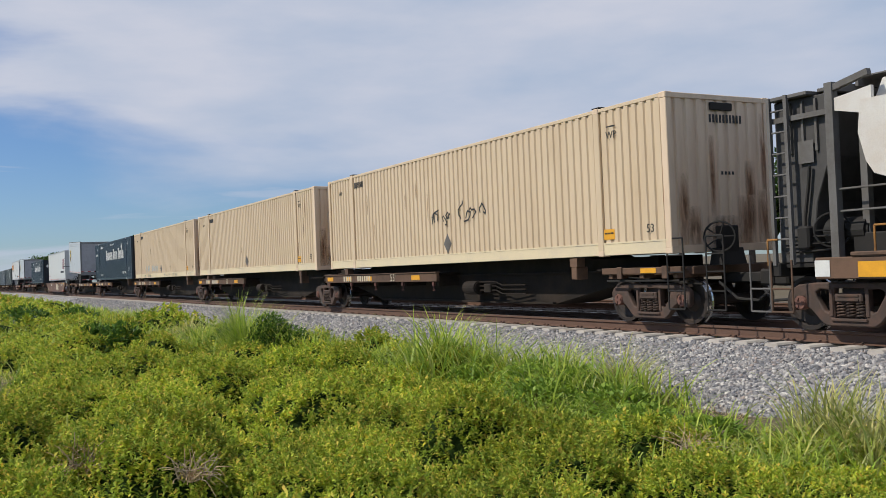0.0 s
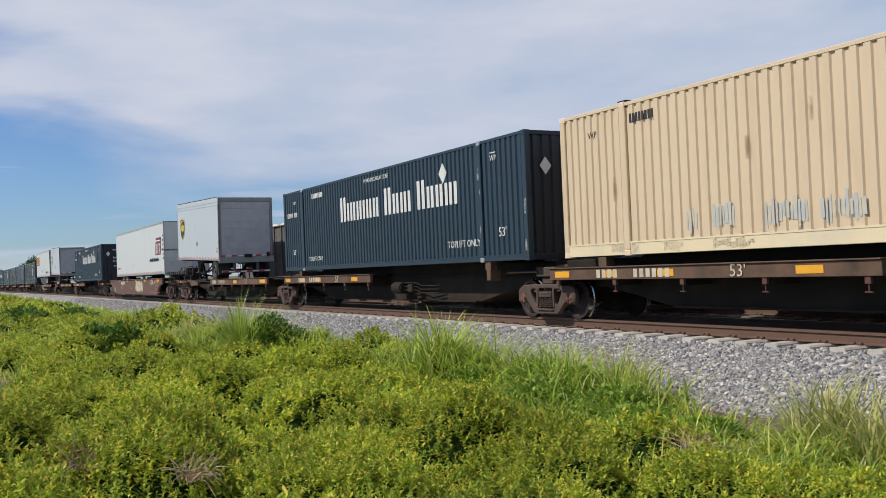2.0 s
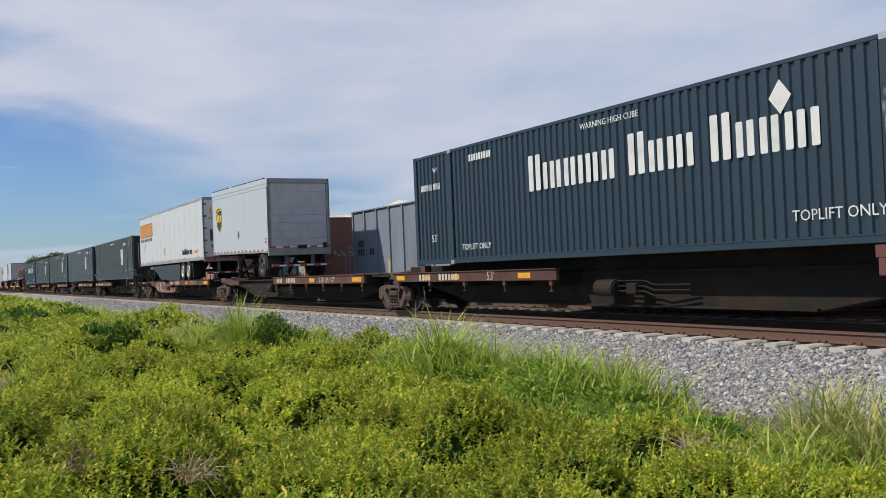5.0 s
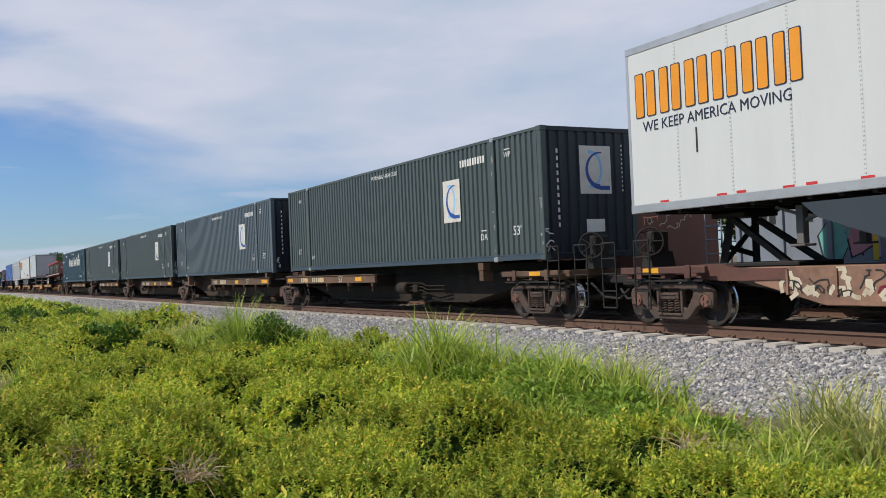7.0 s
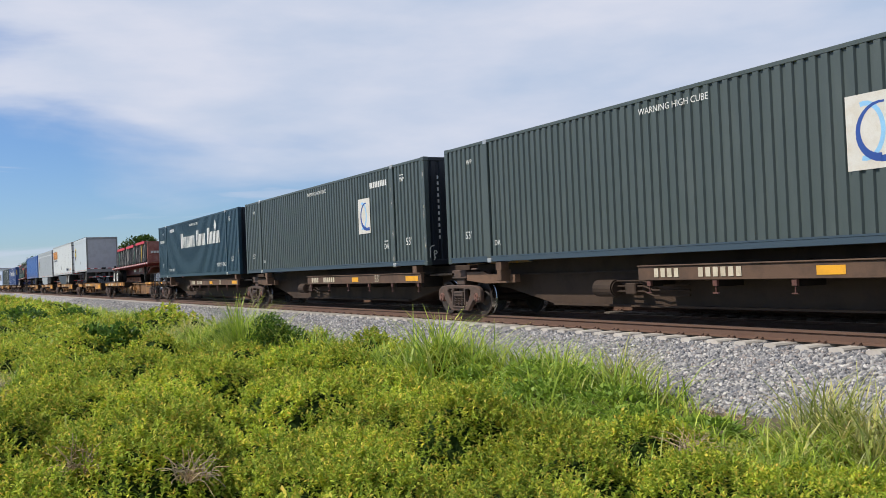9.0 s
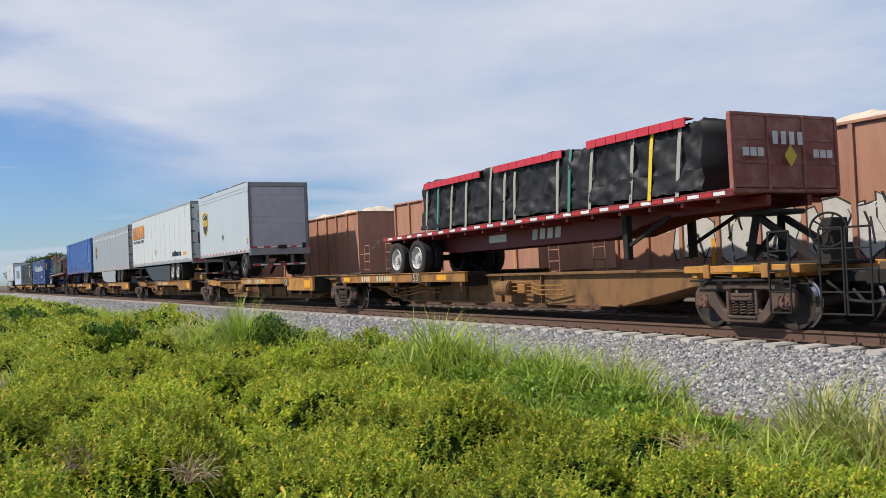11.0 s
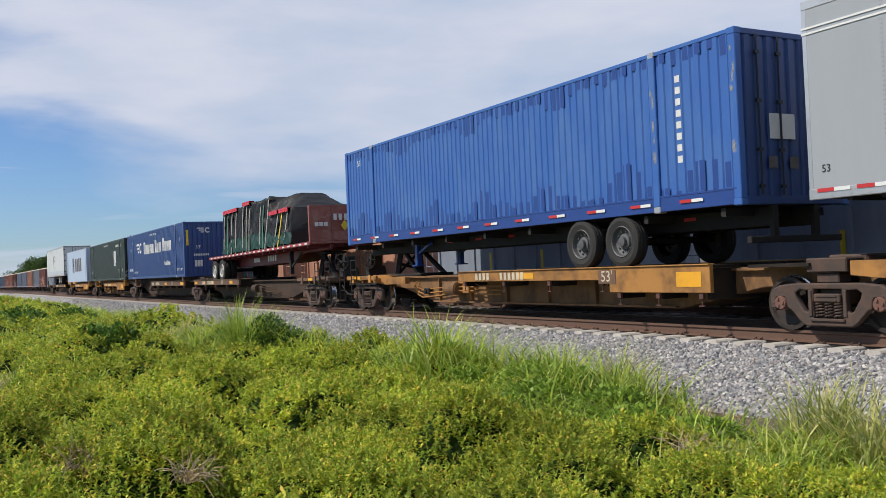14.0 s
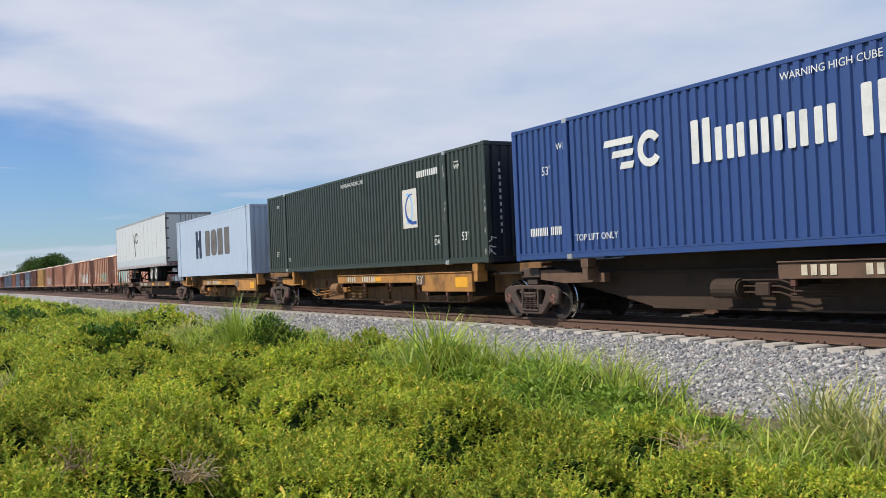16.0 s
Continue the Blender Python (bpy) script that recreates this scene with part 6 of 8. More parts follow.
def flatbed(x, L, nose_front, label, tall=True):
    """A flatbed trailer with a strapped load under tarpaulins. The deck is 13.4 m; the headboard stands at the nose."""
    t = thing("flatbed_trailer", label, "flatbed trailer", "trailers on the train")
    s = -1 if nose_front else 1
    ry = 0.75 * s
    mover(t, x, 0, 0, SPEED, ry if nose_front else ry)
    z = 2.30 if nose_front else 2.16
    bm = bx(-L, 0, 0, CW, z - 0.07, z, 0.01)
    part("deck", bm, M_HEADB, t)
    for y in (0.0, CW - 0.06):
        part("side_rail", bx(-L, 0, y - 0.01, y + 0.07, z - 0.12, z + 0.01, 0.01), M_FLATRED, t)
    red, white = bmesh.new(), bmesh.new()
    k = 0
    a = -L + 0.2
    while a < -0.2:
        plate(red if k % 2 == 0 else white, a, z - 0.055, 0.27, 0.06)
        a += 0.3
        k += 1
    bars(t, "reflector", red, M_REDR, on_side(0, 0, -0.014))
    bars(t, "reflector", white, M_WHITER, on_side(0, 0, -0.014))
    nx = -0.0 if nose_front else -L
    # main beams, deeper in the middle
    a, b = (-L, 0)
    for y in (0.75, CW - 0.85):
        if nose_front:
            o = [(-L, z - 0.1), (0, z - 0.1), (0, z - 0.28), (-2.6, z - 0.30), (-4.0, z - 0.58), (-L + 3.0, z - 0.58), (-L, z - 0.35)]
        else:
            o = [(-L, z - 0.1), (0, z - 0.1), (0, z - 0.35), (-3.0, z - 0.58), (-L + 4.0, z - 0.58), (-L + 2.6, z - 0.30), (-L, z - 0.28)]
        part("main_beam", prism(bmesh.new(), o, y, y + 0.1), M_FLATRED, t)
    cross = make_mesh("cross_member", bx(-0.04, 0.04, 0.05, CW - 0.05, z - 0.2, z - 0.08), M_FLATRED)
    for i in range(16):
        piece("cross_member", cross, None, t, pose(-L + 0.4 + i * (L - 0.8) / 15, 0, 0))
    wx = [-L + 0.75, -L + 2.0] if nose_front else [-0.75, -2.0]
    for x0 in wx:
        for y, flip in ((0.16, 0), (CW - 0.16, 180)):
            w = piece("tyre", TYRE, None, t, pose(x0, y, z - 0.66, 0, 0, flip))
            piece("rim", RIM, None, w)
            piece("tyre", TYRE, None, t, pose(x0, y + (0.32 if flip == 0 else -0.32), z - 0.66))
        part("axle", rod(bmesh.new(), (x0, 0.2, z - 0.66), (x0, CW - 0.2, z - 0.66), 0.065, 10), M_DARK, t)
    lx = -3.2 if nose_front else -L + 3.2
    for y in (0.45, CW - 0.45):
        bm = bx(lx - 0.07, lx + 0.07, y - 0.07, y + 0.07, z - 1.05, z - 0.1, 0.01)
        beam(bm, (lx, y, z - 0.8), (lx - s * 1.2, y, z - 0.3), 0.06)
        part("landing_leg", bm, M_DARK, t)
    bm = bmesh.new()
    plate(bm, -L + 5.0, z - 0.33, 0.8, 0.18)
    bars(t, "number_plate", bm, M_WHITER, pose(0, 0.745, 0, 90, 0, 0)) if nose_front else bm.free()
    bm = bmesh.new()
    for k in range(4):
        plate(bm, -L + 6.6 + k * 0.3, z - 0.33, 0.2, 0.24, slant=0.04)
    bars(t, "mark", bm, M_LETTER, pose(0, 0.745, 0, 90, 0, 0))
    # headboard
    h0 = -0.06 if nose_front else -L
    bm = bmesh.new()
    for k in range(4):
        box(bm, h0 - 0.01, h0 + 0.05, 0.02, CW - 0.02, z + 0.02 + k * 0.4, z + 0.07 + k * 0.4)
    box(bm, h0, h0 + 0.01, 0.03, CW - 0.03, z, z + 1.24)
    hb = part("headboard", bm, M_HEADB, t, "rusty red slatted headboard")
    for i in range(3):
        part("panel", bx(h0 + 0.012, h0 + 0.04, 0.06 + i * 0.85, 0.84 + i * 0.85, z + 0.02, z + 1.22, 0.006), M_HEADB, hb)
    for y in (0.0, 0.84, 1.69, 2.54):
        part("post", bx(h0 - 0.02, h0 + 0.07, y, y + 0.06, z - 0.05, z + 1.25, 0.008), M_HEADB, hb)
    if nose_front:
        bm = bmesh.new()
        for k in range(4):
            plate(bm, 0.95 + k * 0.2, z + 0.85, 0.12, 0.22)
        bars(hb, "mark", bm, M_LETTER, pose(0.075, 0, 0, 90, 0, 90))
        diamond(hb, 0, 0, 0.19, M_GOLD, pose(0.078, 1.3, z + 0.55, 90, 0, 90))
        bars(hb, "sticker", dashes(3, 0.14, 0.14, 0.17), M_LETTER, pose(0.078, 0.42, z + 0.6, 90, 0, 90))
        bars(hb, "sticker", dashes(3, 0.14, 0.14, 0.17), M_LETTER, pose(0.078, 2.1, z + 0.6, 90, 0, 90))
    # tarpaulined load: rows of humps, finely wrinkled
    nx_, ny_ = 170, 52
    lo, hi = (-L + 2.45, -1.9 if tall else -0.7) if nose_front else (-L + 0.7, -0.35)

    def top(u):
        """Height of the load over the deck along its length, 0 at the rear wheels' end."""
        if tall:
            if u < 0.28:
                return 1.88
            if u < 0.45:
                return 1.88 + (u - 0.28) * 0.9
            if u < 0.70:
                return 2.03 - 0.04 * math.sin((u - 0.45) * 9)
            if u < 0.74:
                return 2.0 - (u - 0.70) * 17
            return 1.32
        return 1.22 + 0.04 * math.sin(u * 25)
    verts, faces = [], []
    for i in range(nx_ + 1):
        u = i / nx_
        xx = (lo + (hi - lo) * u)
        h = top(u if nose_front else 1 - u)
        for j in range(ny_ + 1):
            v = j / ny_
            # up the near side, over the top, down the far side
            if v < 0.36:
                y, zz = 0.06, h * v / 0.36
            elif v > 0.64:
                y, zz = CW - 0.06, h * (1 - v) / 0.36
            else:
                y, zz = 0.06 + (CW - 0.12) * (v - 0.36) / 0.28, h + 0.02
                if tall and u > 0.43 and u < 0.70:
                    e = min(1, min(v - 0.36, 0.64 - v) / 0.13)
                    zz -= 0.28 * (1 - e)
                if tall and nose_front and u >= 0.70:
                    # the ridge runs on forward, higher than the strapped edge
                    e = min(1, min(v - 0.36, 0.64 - v) / 0.09)
                    zz += e * (1.95 - h) * min(1, (1.0 - u) / 0.12)
            w = noise.noise(Vector((xx * 1.6, v * 6, 2.0))) * 0.04 + noise.noise(Vector((xx * 5, v * 16, 9.0))) * 0.03 + abs(noise.noise(Vector((xx * 2.2 + v * 5, v * 9, 4.0)))) * 0.05
            for q in range(5):
                # sharp drawn folds, running down and aslant
                fold = noise.noise(Vector((xx * (1.1 + 1.3 * q) + v * (4 - 5 * q), v * 3 + q * 7, 13.0 + q)))
                w += 0.042 * (1 - min(1, abs(fold) * 5)) / (1 + 0.4 * q)
            inn = -w * (1 if v <= 0.5 else -1)
            e = 0 if i in (0, nx_) else 1
            if v < 0.15:
                inn -= abs(noise.noise(Vector((xx * 3.1, v * 22, 6.0)))) * 0.07
            verts.append((xx + 0.05 * noise.noise(Vector((v * 8, u * 3, 1))) * e, y + inn + (0.1 if v < 0.4 else 0) * (zz / max(h, 0.1)), z + 0.02 + zz + w * 0.5))
    n = ny_ + 1
    gf, kf = [], []
    for i in range(nx_):
        for j in range(ny_):
            f = (i * n + j, (i + 1) * n + j, (i + 1) * n + j + 1, i * n + j + 1)
            (gf if (j < 6 or j > 46) else kf).append(f)
    kf.append(tuple(range(0, n)))
    kf.append(tuple(nx_ * n + k for k in range(n - 1, -1, -1)))
    load = thing("tarpaulin_load", "cargo under black and green tarpaulins held by webbing straps" if tall else "long cargo under a black tarpaulin held by webbing straps", "tarped load", "tarped loads on flatbeds")
    mover(load, x, 0, 0, SPEED, ry)
    piece("tarpaulin", sheet_mesh("tarpaulin", verts, kf), M_TARP, load, smooth=True, label="wrinkled black tarpaulin")
    piece("tarpaulin_skirt", sheet_mesh("tarpaulin_skirt", verts, gf), M_TARPG if tall else M_TARP, load, smooth=True, label="crumpled lower edge of the tarpaulin")
    # straps and red edge protectors
    r = random.Random(11)
    us = [0.03, 0.09, 0.16, 0.23, 0.34, 0.40, 0.44, 0.60, 0.64, 0.71, 0.83, 0.88, 0.95]
    for k, u in enumerate(us):
        uu = u if nose_front else 1 - u
        xx = lo + (hi - lo) * uu
        h = top(u)
        lean = r.uniform(-0.04, 0.04) if u < 0.7 else (0.35 if tall else 0.05)
        bm = bmesh.new()
        sh = h - 0.30 if tall and 0.43 < u < 0.70 else h
        pts = [(xx - lean, -0.035, z - 0.02), (xx, 0.03, z + sh * 0.75), (xx, 0.09, z + sh + 0.05), (xx, 0.55, z + h + 0.08), (xx, CW - 0.55, z + h + 0.08), (xx, CW - 0.1, z + sh + 0.05), (xx, CW + 0.03, z)]
        for p, q in zip(pts, pts[1:]):
            a = [bm.verts.new((p[0] - 0.045, p[1], p[2])), bm.verts.new((p[0] + 0.045, p[1], p[2])), bm.verts.new((q[0] + 0.045, q[1], q[2])), bm.verts.new((q[0] - 0.045, q[1], q[2]))]
            bm.faces.new(a)
        ex = bmesh.ops.extrude_face_region(bm, geom=list(bm.faces))
        bmesh.ops.translate(bm, vec=(0, -0.004, 0.004), verts=[v for v in ex["geom"] if isinstance(v, bmesh.types.BMVert)])
        m_s = M_STRAPY if k == 11 else (M_STRAPG if k in (1, 8) else M_STRAP)
        part("strap", bm, m_s, load)
    spans = [(0.02, 0.26), (0.35, 0.46), (0.73, 0.84), (0.86, 0.97)] if tall else [(0.02, 0.30), (0.36, 0.62), (0.70, 0.97)]
    for a, b in spans:
        u0, u1 = (a, b) if nose_front else (1 - b, 1 - a)
        x0, x1 = lo + (hi - lo) * u0, lo + (hi - lo) * u1
        h = top((a + b) / 2)
        bm = bmesh.new()
        nseg = max(3, int((x1 - x0) / 0.3))
        for i in range(nseg):
            c0, c1 = x0 + (x1 - x0) * i / nseg, x0 + (x1 - x0) * (i + 1) / nseg
            box(bm, c0, c1 - 0.015, 0.0, 0.025, z + h - 0.07, z + h + 0.06)
            box(bm, c0, c1 - 0.015, 0.0, 0.22, z + h + 0.06, z + h + 0.085)
        part("edge_protector", bm, M_REDT, load, "red plastic edge protector")
    return t


# ---- other cars ----
def well_car(xa, xb):
    car = thing("well_car", "brown low-slung well car with graffiti on its side", "railway well car")
    mover(car, xa)
    L = xa - xb
    add_truck(car, 0)
    add_truck(car, -L)
    o = [(-0.8, 1.22), (-L + 0.4, 1.22), (-L + 0.4, 1.0), (-L + 1.0, 0.86), (-L + 2.6, 0.25), (-2.7, 0.25), (-1.6, 0.80), (-0.8, 0.95)]
    for y in (0.0, CW - 0.12):
        bm = prism(bmesh.new(), o, y, y + 0.12)
        bmesh.ops.bevel(bm, geom=list(bm.edges), offset=0.012, segments=1, affect="EDGES")
        s = part("well_side", bm, M_WELL, car)
        if y == 0:
            bm = bmesh.new()
            for x, z in ((-15.05, 1.15), (-12.09, 1.15), (-8.90, 1.15), (-5.95, 1.14), (-3.79, 1.15), (-1.86, 1.15)):
                plate(bm, x, z, 0.5, 0.12)
            bars(s, "reflector", bm, M_AMBER, pose(0, -0.004, 0, 90, 0, 0), "amber reflective patch")
            bars(s, "car_number", dashes(9, 0.10, 0.22, 0.16), M_LETTER, on_side(-13.75, 1.02, -0.004))
            for text, x, z, h in (("40", -4.33, 1.04, 0.17), ("20", -4.34, 0.90, 0.17), ("45", -3.53, 1.00, 0.17), ("48", -3.06, 1.00, 0.17), ("53", -2.26, 1.00, 0.17), ("L 73-4", -2.66, 1.12, 0.13)):
                words(text, h, M_LETTER, s, on_side(x, z, -0.004))
            for x in (-3.53, -3.06, -2.26):
                bars(s, "mark", dashes(1, 0.022, 0.22, 1), M_LETTER, on_side(x + 0.19, 1.00, -0.004))
            for k in range(5):
                bars(s, "mark", dashes(1, 0.55, 0.02, 1), M_LETTER, on_side(-3.78, 1.10 - 0.05 * k, -0.004))
            words("53", 0.36, M_GREYSTEEL, s, on_side(-4.80, 0.65, -0.004))
            for x0, x1, z in ((0.0, 0.85, 0.0), (0.0, 0.85, 0.32), (0.0, 0.85, 0.16)):
                bars(s, "mark", dashes(1, 0.8, 0.018, 1), M_CREAM, on_side(-2.53, 0.51 + z, -0.004))
            bars(s, "mark", dashes(1, 3.2, 0.014, 1), M_CREAM, on_side(-3.10, 0.42, -0.004))
            scrawl(s, 5, 5, 0.45, M_CREAM, on_side(-L + 1.7, 0.45, -0.006), 0.03)
            scrawl(s, 9, 6, 0.26, M_CREAM, on_side(-L + 5.0, 0.55, -0.006), 0.014)
            scrawl(s, 33, 5, 0.24, M_CREAM, on_side(-11.19, 0.62, -0.006), 0.012)
            scrawl(s, 14, 6, 0.20, M_REDR, on_side(-2.93, 0.29, -0.006), 0.05)
            bubble(s, 2, 6, 0.76, -9.08, 0.37, (M_CREAM, M_CREAM, M_BLACK), -0.005)
    bm = bx(-L + 0.3, -0.6, -0.05, 0.14, 1.20, 1.25, 0.01)
    box(bm, -L + 0.3, -0.6, CW - 0.14, CW + 0.05, 1.20, 1.25)
    part("top_chord", bm, M_WELL, car)
    part("well_floor", bx(-L + 2.6, -2.7, 0.12, CW - 0.12, 0.25, 0.36), M_WELL, car)
    bm = bmesh.new()
    for s, x in ((1, 0.0), (-1, -L)):
        box(bm, x - 1.3, x + 1.3, 0.5, 2.1, 0.85, 1.1, None, 0.02)
        box(bm, x - 0.2, x + 1.25 if s > 0 else x + 0.2, 0.05, 2.5, 0.98, 1.05)
    part("end_platform", bm, M_WELL, car)
    brake_stand(car, 1.05)
    coupler(car, 1.1, 1)
    coupler(car, -L - 1.1, -1)
    part("hitch_post", bx(-1.9, -1.3, 0.7, 1.9, 0.9, 1.44, 0.03), M_DARK, car)
    bars(car, "reflector", dashes(1, 0.6, 0.14, 1), M_AMBER, on_side(-2.0, 1.10, -0.016))
    return car


def bubble(parent, seed, n, h, x, z, mats, y=-0.004, cols=None):
    """Sprayed block shapes with a dark outline; they spell nothing."""
    r = random.Random(seed)
    fills = [bmesh.new() for _ in mats]
    for i in range(n):
        w = h * r.uniform(0.5, 0.9)
        cx, cz = x + w / 2, z + h / 2 + r.uniform(-0.05, 0.05) * h
        pts, inner = [], []
        k = 11
        for j in range(k):
            a = 2 * math.pi * (j + r.uniform(-0.3, 0.3)) / k
            rr = 1 + r.uniform(-0.35, 0.30)
            sq = 1 / max(abs(math.cos(a)), abs(math.sin(a))) ** 0.6
            u, v = rr * sq * math.cos(a), rr * sq * math.sin(a)
            pts.append((cx + (w * 0.56) * u, cz + max(-0.55 * h, min(0.6 * h, h * 0.50 * v))))
            inner.append((cx + (w * 0.56 - 0.04) * u, cz + max(-0.55 * h + 0.03, min(0.6 * h - 0.03, (h * 0.5 - 0.04) * v))))
        d = 0.0009 * i
        flat(fills[-1], pts, 0.001 + d)
        flat(fills[i % (len(mats) - 1)], inner, 0.0016 + d)
        # slashes of the other colours
        for q in range(4):
            px, pz = cx + r.uniform(-0.35, 0.35) * w, cz + r.uniform(-0.35, 0.35) * h
            plate(fills[(i + 1 + q) % len(mats)], px, pz, r.uniform(0.02, 0.10), r.uniform(0.12, 0.5) * h, 0.0021 + d, slant=r.uniform(-0.3, 0.3))
        x += w * 0.72
    for bm, m in zip(fills, mats):
        bars(parent, "graffiti", bm, m, pose(0, y, 0, 90, 0, 0), "sprayed graffiti shapes")


def gondola(x, m, seed=0, tags=None, kind="gondola", load=True, label=None):
    """A far-track rock car. Local x from -9.8 (rear) to 0, side posts, heaped load."""
    car = thing("gondola_car", label or "brown ribbed steel rock car heaped with pale stone", "railway gondola", "rock cars of the far train")
    mover(car, x, FTC - TC, 0, FAR_SPEED)
    L, top, bot = 9.8, 3.76, 0.98
    y0, y1 = TC - 1.55, TC + 1.55
    bm = bx(-L, 0, y0 + 0.06, y0 + 0.09, bot, top - 0.02)
    side = part("side_sheet", bm, m, car)
    part("side_sheet", bx(-L, 0, y1 - 0.09, y1 - 0.06, bot, top - 0.02), m, car)
    for e in (-L, -0.03):
        part("end_sheet", bx(e, e + 0.03, y0 + 0.09, y1 - 0.09, bot, top - 0.02), m, car)
    for i in range(9):
        xx = -L + 0.08 + (L - 0.16) * i / 8
        part("side_post", prism(bmesh.new(), [(xx - 0.06, bot), (xx + 0.06, bot), (xx + 0.05, top - 0.06), (xx - 0.05, top - 0.06)], y0, y0 + 0.06), m, car)
    for y in (y0 - 0.01, y1 - 0.11):
        part("top_chord", bx(-L - 0.02, 0.02, y, y + 0.12, top - 0.07, top, 0.012), m, car)
        part("side_sill", bx(-L - 1.0, 1.0, y + 0.02, y + 0.11, bot - 0.2, bot, 0.012), m, car)
    for e in (-L - 0.02, -0.08):
        part("top_chord", bx(e, e + 0.10, y0 + 0.1, y1 - 0.1, top - 0.07, top), m, car)
    for s, e in ((1, 0.0), (-1, -L)):
        for y in (y0 + 0.05, y1 - 0.05):
            bm = bmesh.new()
            rod(bm, (e + s * 0.45, y, 0.5), (e + s * 0.45, y, 2.3), 0.02, 6)
            rod(bm, (e + s * 0.95, y, 0.5), (e + s * 0.95, y, 2.3), 0.02, 6)
            for k in range(6):
                rod(bm, (e + s * 0.45, y, 0.6 + k * 0.33), (e + s * 0.95, y, 0.6 + k * 0.33), 0.016, 6)
            rod(bm, (e, y, 1.9), (e + s * 0.95, y, 1.9), 0.018, 6)
            part("ladder", bm, m, car)
    bm = bmesh.new()
    box(bm, -L - 1.0, 1.0, TC - 0.2, TC + 0.2, 0.62, 0.95)
    for e in (-L - 0.95, 0.55):
        box(bm, e, e + 0.4, y0 + 0.1, y1 - 0.1, 0.85, 0.97)
    for k in range(3):
        c = -L + 2.4 + k * 2.5
        prism(bm, [(c - 1.15, bot), (c + 1.15, bot), (c + 0.3, 0.35), (c - 0.3, 0.35)], y0 + 0.3, y1 - 0.3)
    part("underframe", bm, M_SPINE, car)
    coupler(car, 0.95, 1)
    coupler(car, -L - 0.95, -1)
    add_truck(car, -0.4, spin=False)
    add_truck(car, -L + 0.4, spin=False)
    if load:
        n, k = 60, 18
        verts, faces = [], []
        for i in range(n + 1):
            for j in range(k + 1):
                u, v = i / n, j / k
                e = min(u, 1 - u, v * 0.35, (1 - v) * 0.35) * 6
                h = min(1, e) ** 0.8
                zz = top - 0.20 + 0.55 * h * (0.55 + 0.45 * math.sin(u * 2.0 * math.pi * 1.5 + seed) ** 2) + 0.10 * noise.noise(Vector((u * 20, v * 8, seed))) + 0.07 * noise.noise(Vector((u * 55, v * 21, seed)))
                verts.append((-L + 0.05 + (L - 0.1) * u, y0 + 0.1 + (y1 - y0 - 0.2) * v, zz))
        for i in range(n):
            for j in range(k):
                a = i * (k + 1) + j
                faces.append((a, a + k + 1, a + k + 2, a + 1))
        piece("rock_load", sheet_mesh("rock_load", verts, faces), M_ROCK, car, label="heap of pale crushed stone")
    bm = bmesh.new()
    for k in range(3):
        plate(bm, -L + 0.55 + k * 0.24, 2.35, 0.17, 0.28)
        plate(bm, -L + 0.55 + k * 0.24, 1.98, 0.17, 0.28)
    for k in range(2):
        plate(bm, -L + 1.75 + k * 0.24, 1.98, 0.17, 0.28)
    bars(car, "car_number", bm, M_CREAM if m is not M_GGREY else M_BLACK, pose(0, y0 + 0.055, 0, 90, 0, 0))
    bm = bmesh.new()
    for xx in (-L + 3.5, -3.4, -1.4):
        plate(bm, xx, 1.32, 0.12, 0.62)
    bars(car, "reflector", bm, M_GOLD if m is M_GGREY else M_AMBER, pose(0, y0 + 0.052, 0, 90, 0, 0)) if m is not M_GREYSTEEL else bm.free()
    if tags:
        bubble(car, seed, 10, 1.2, -L + 2.3, bot + 0.10, tags, y0 + 0.054)
    scrawl(car, seed + 40, 4, 0.5, M_CREAM, pose(0.006, y0 + 0.6, 2.0, 90, 0, 90), 0.022)
    return car


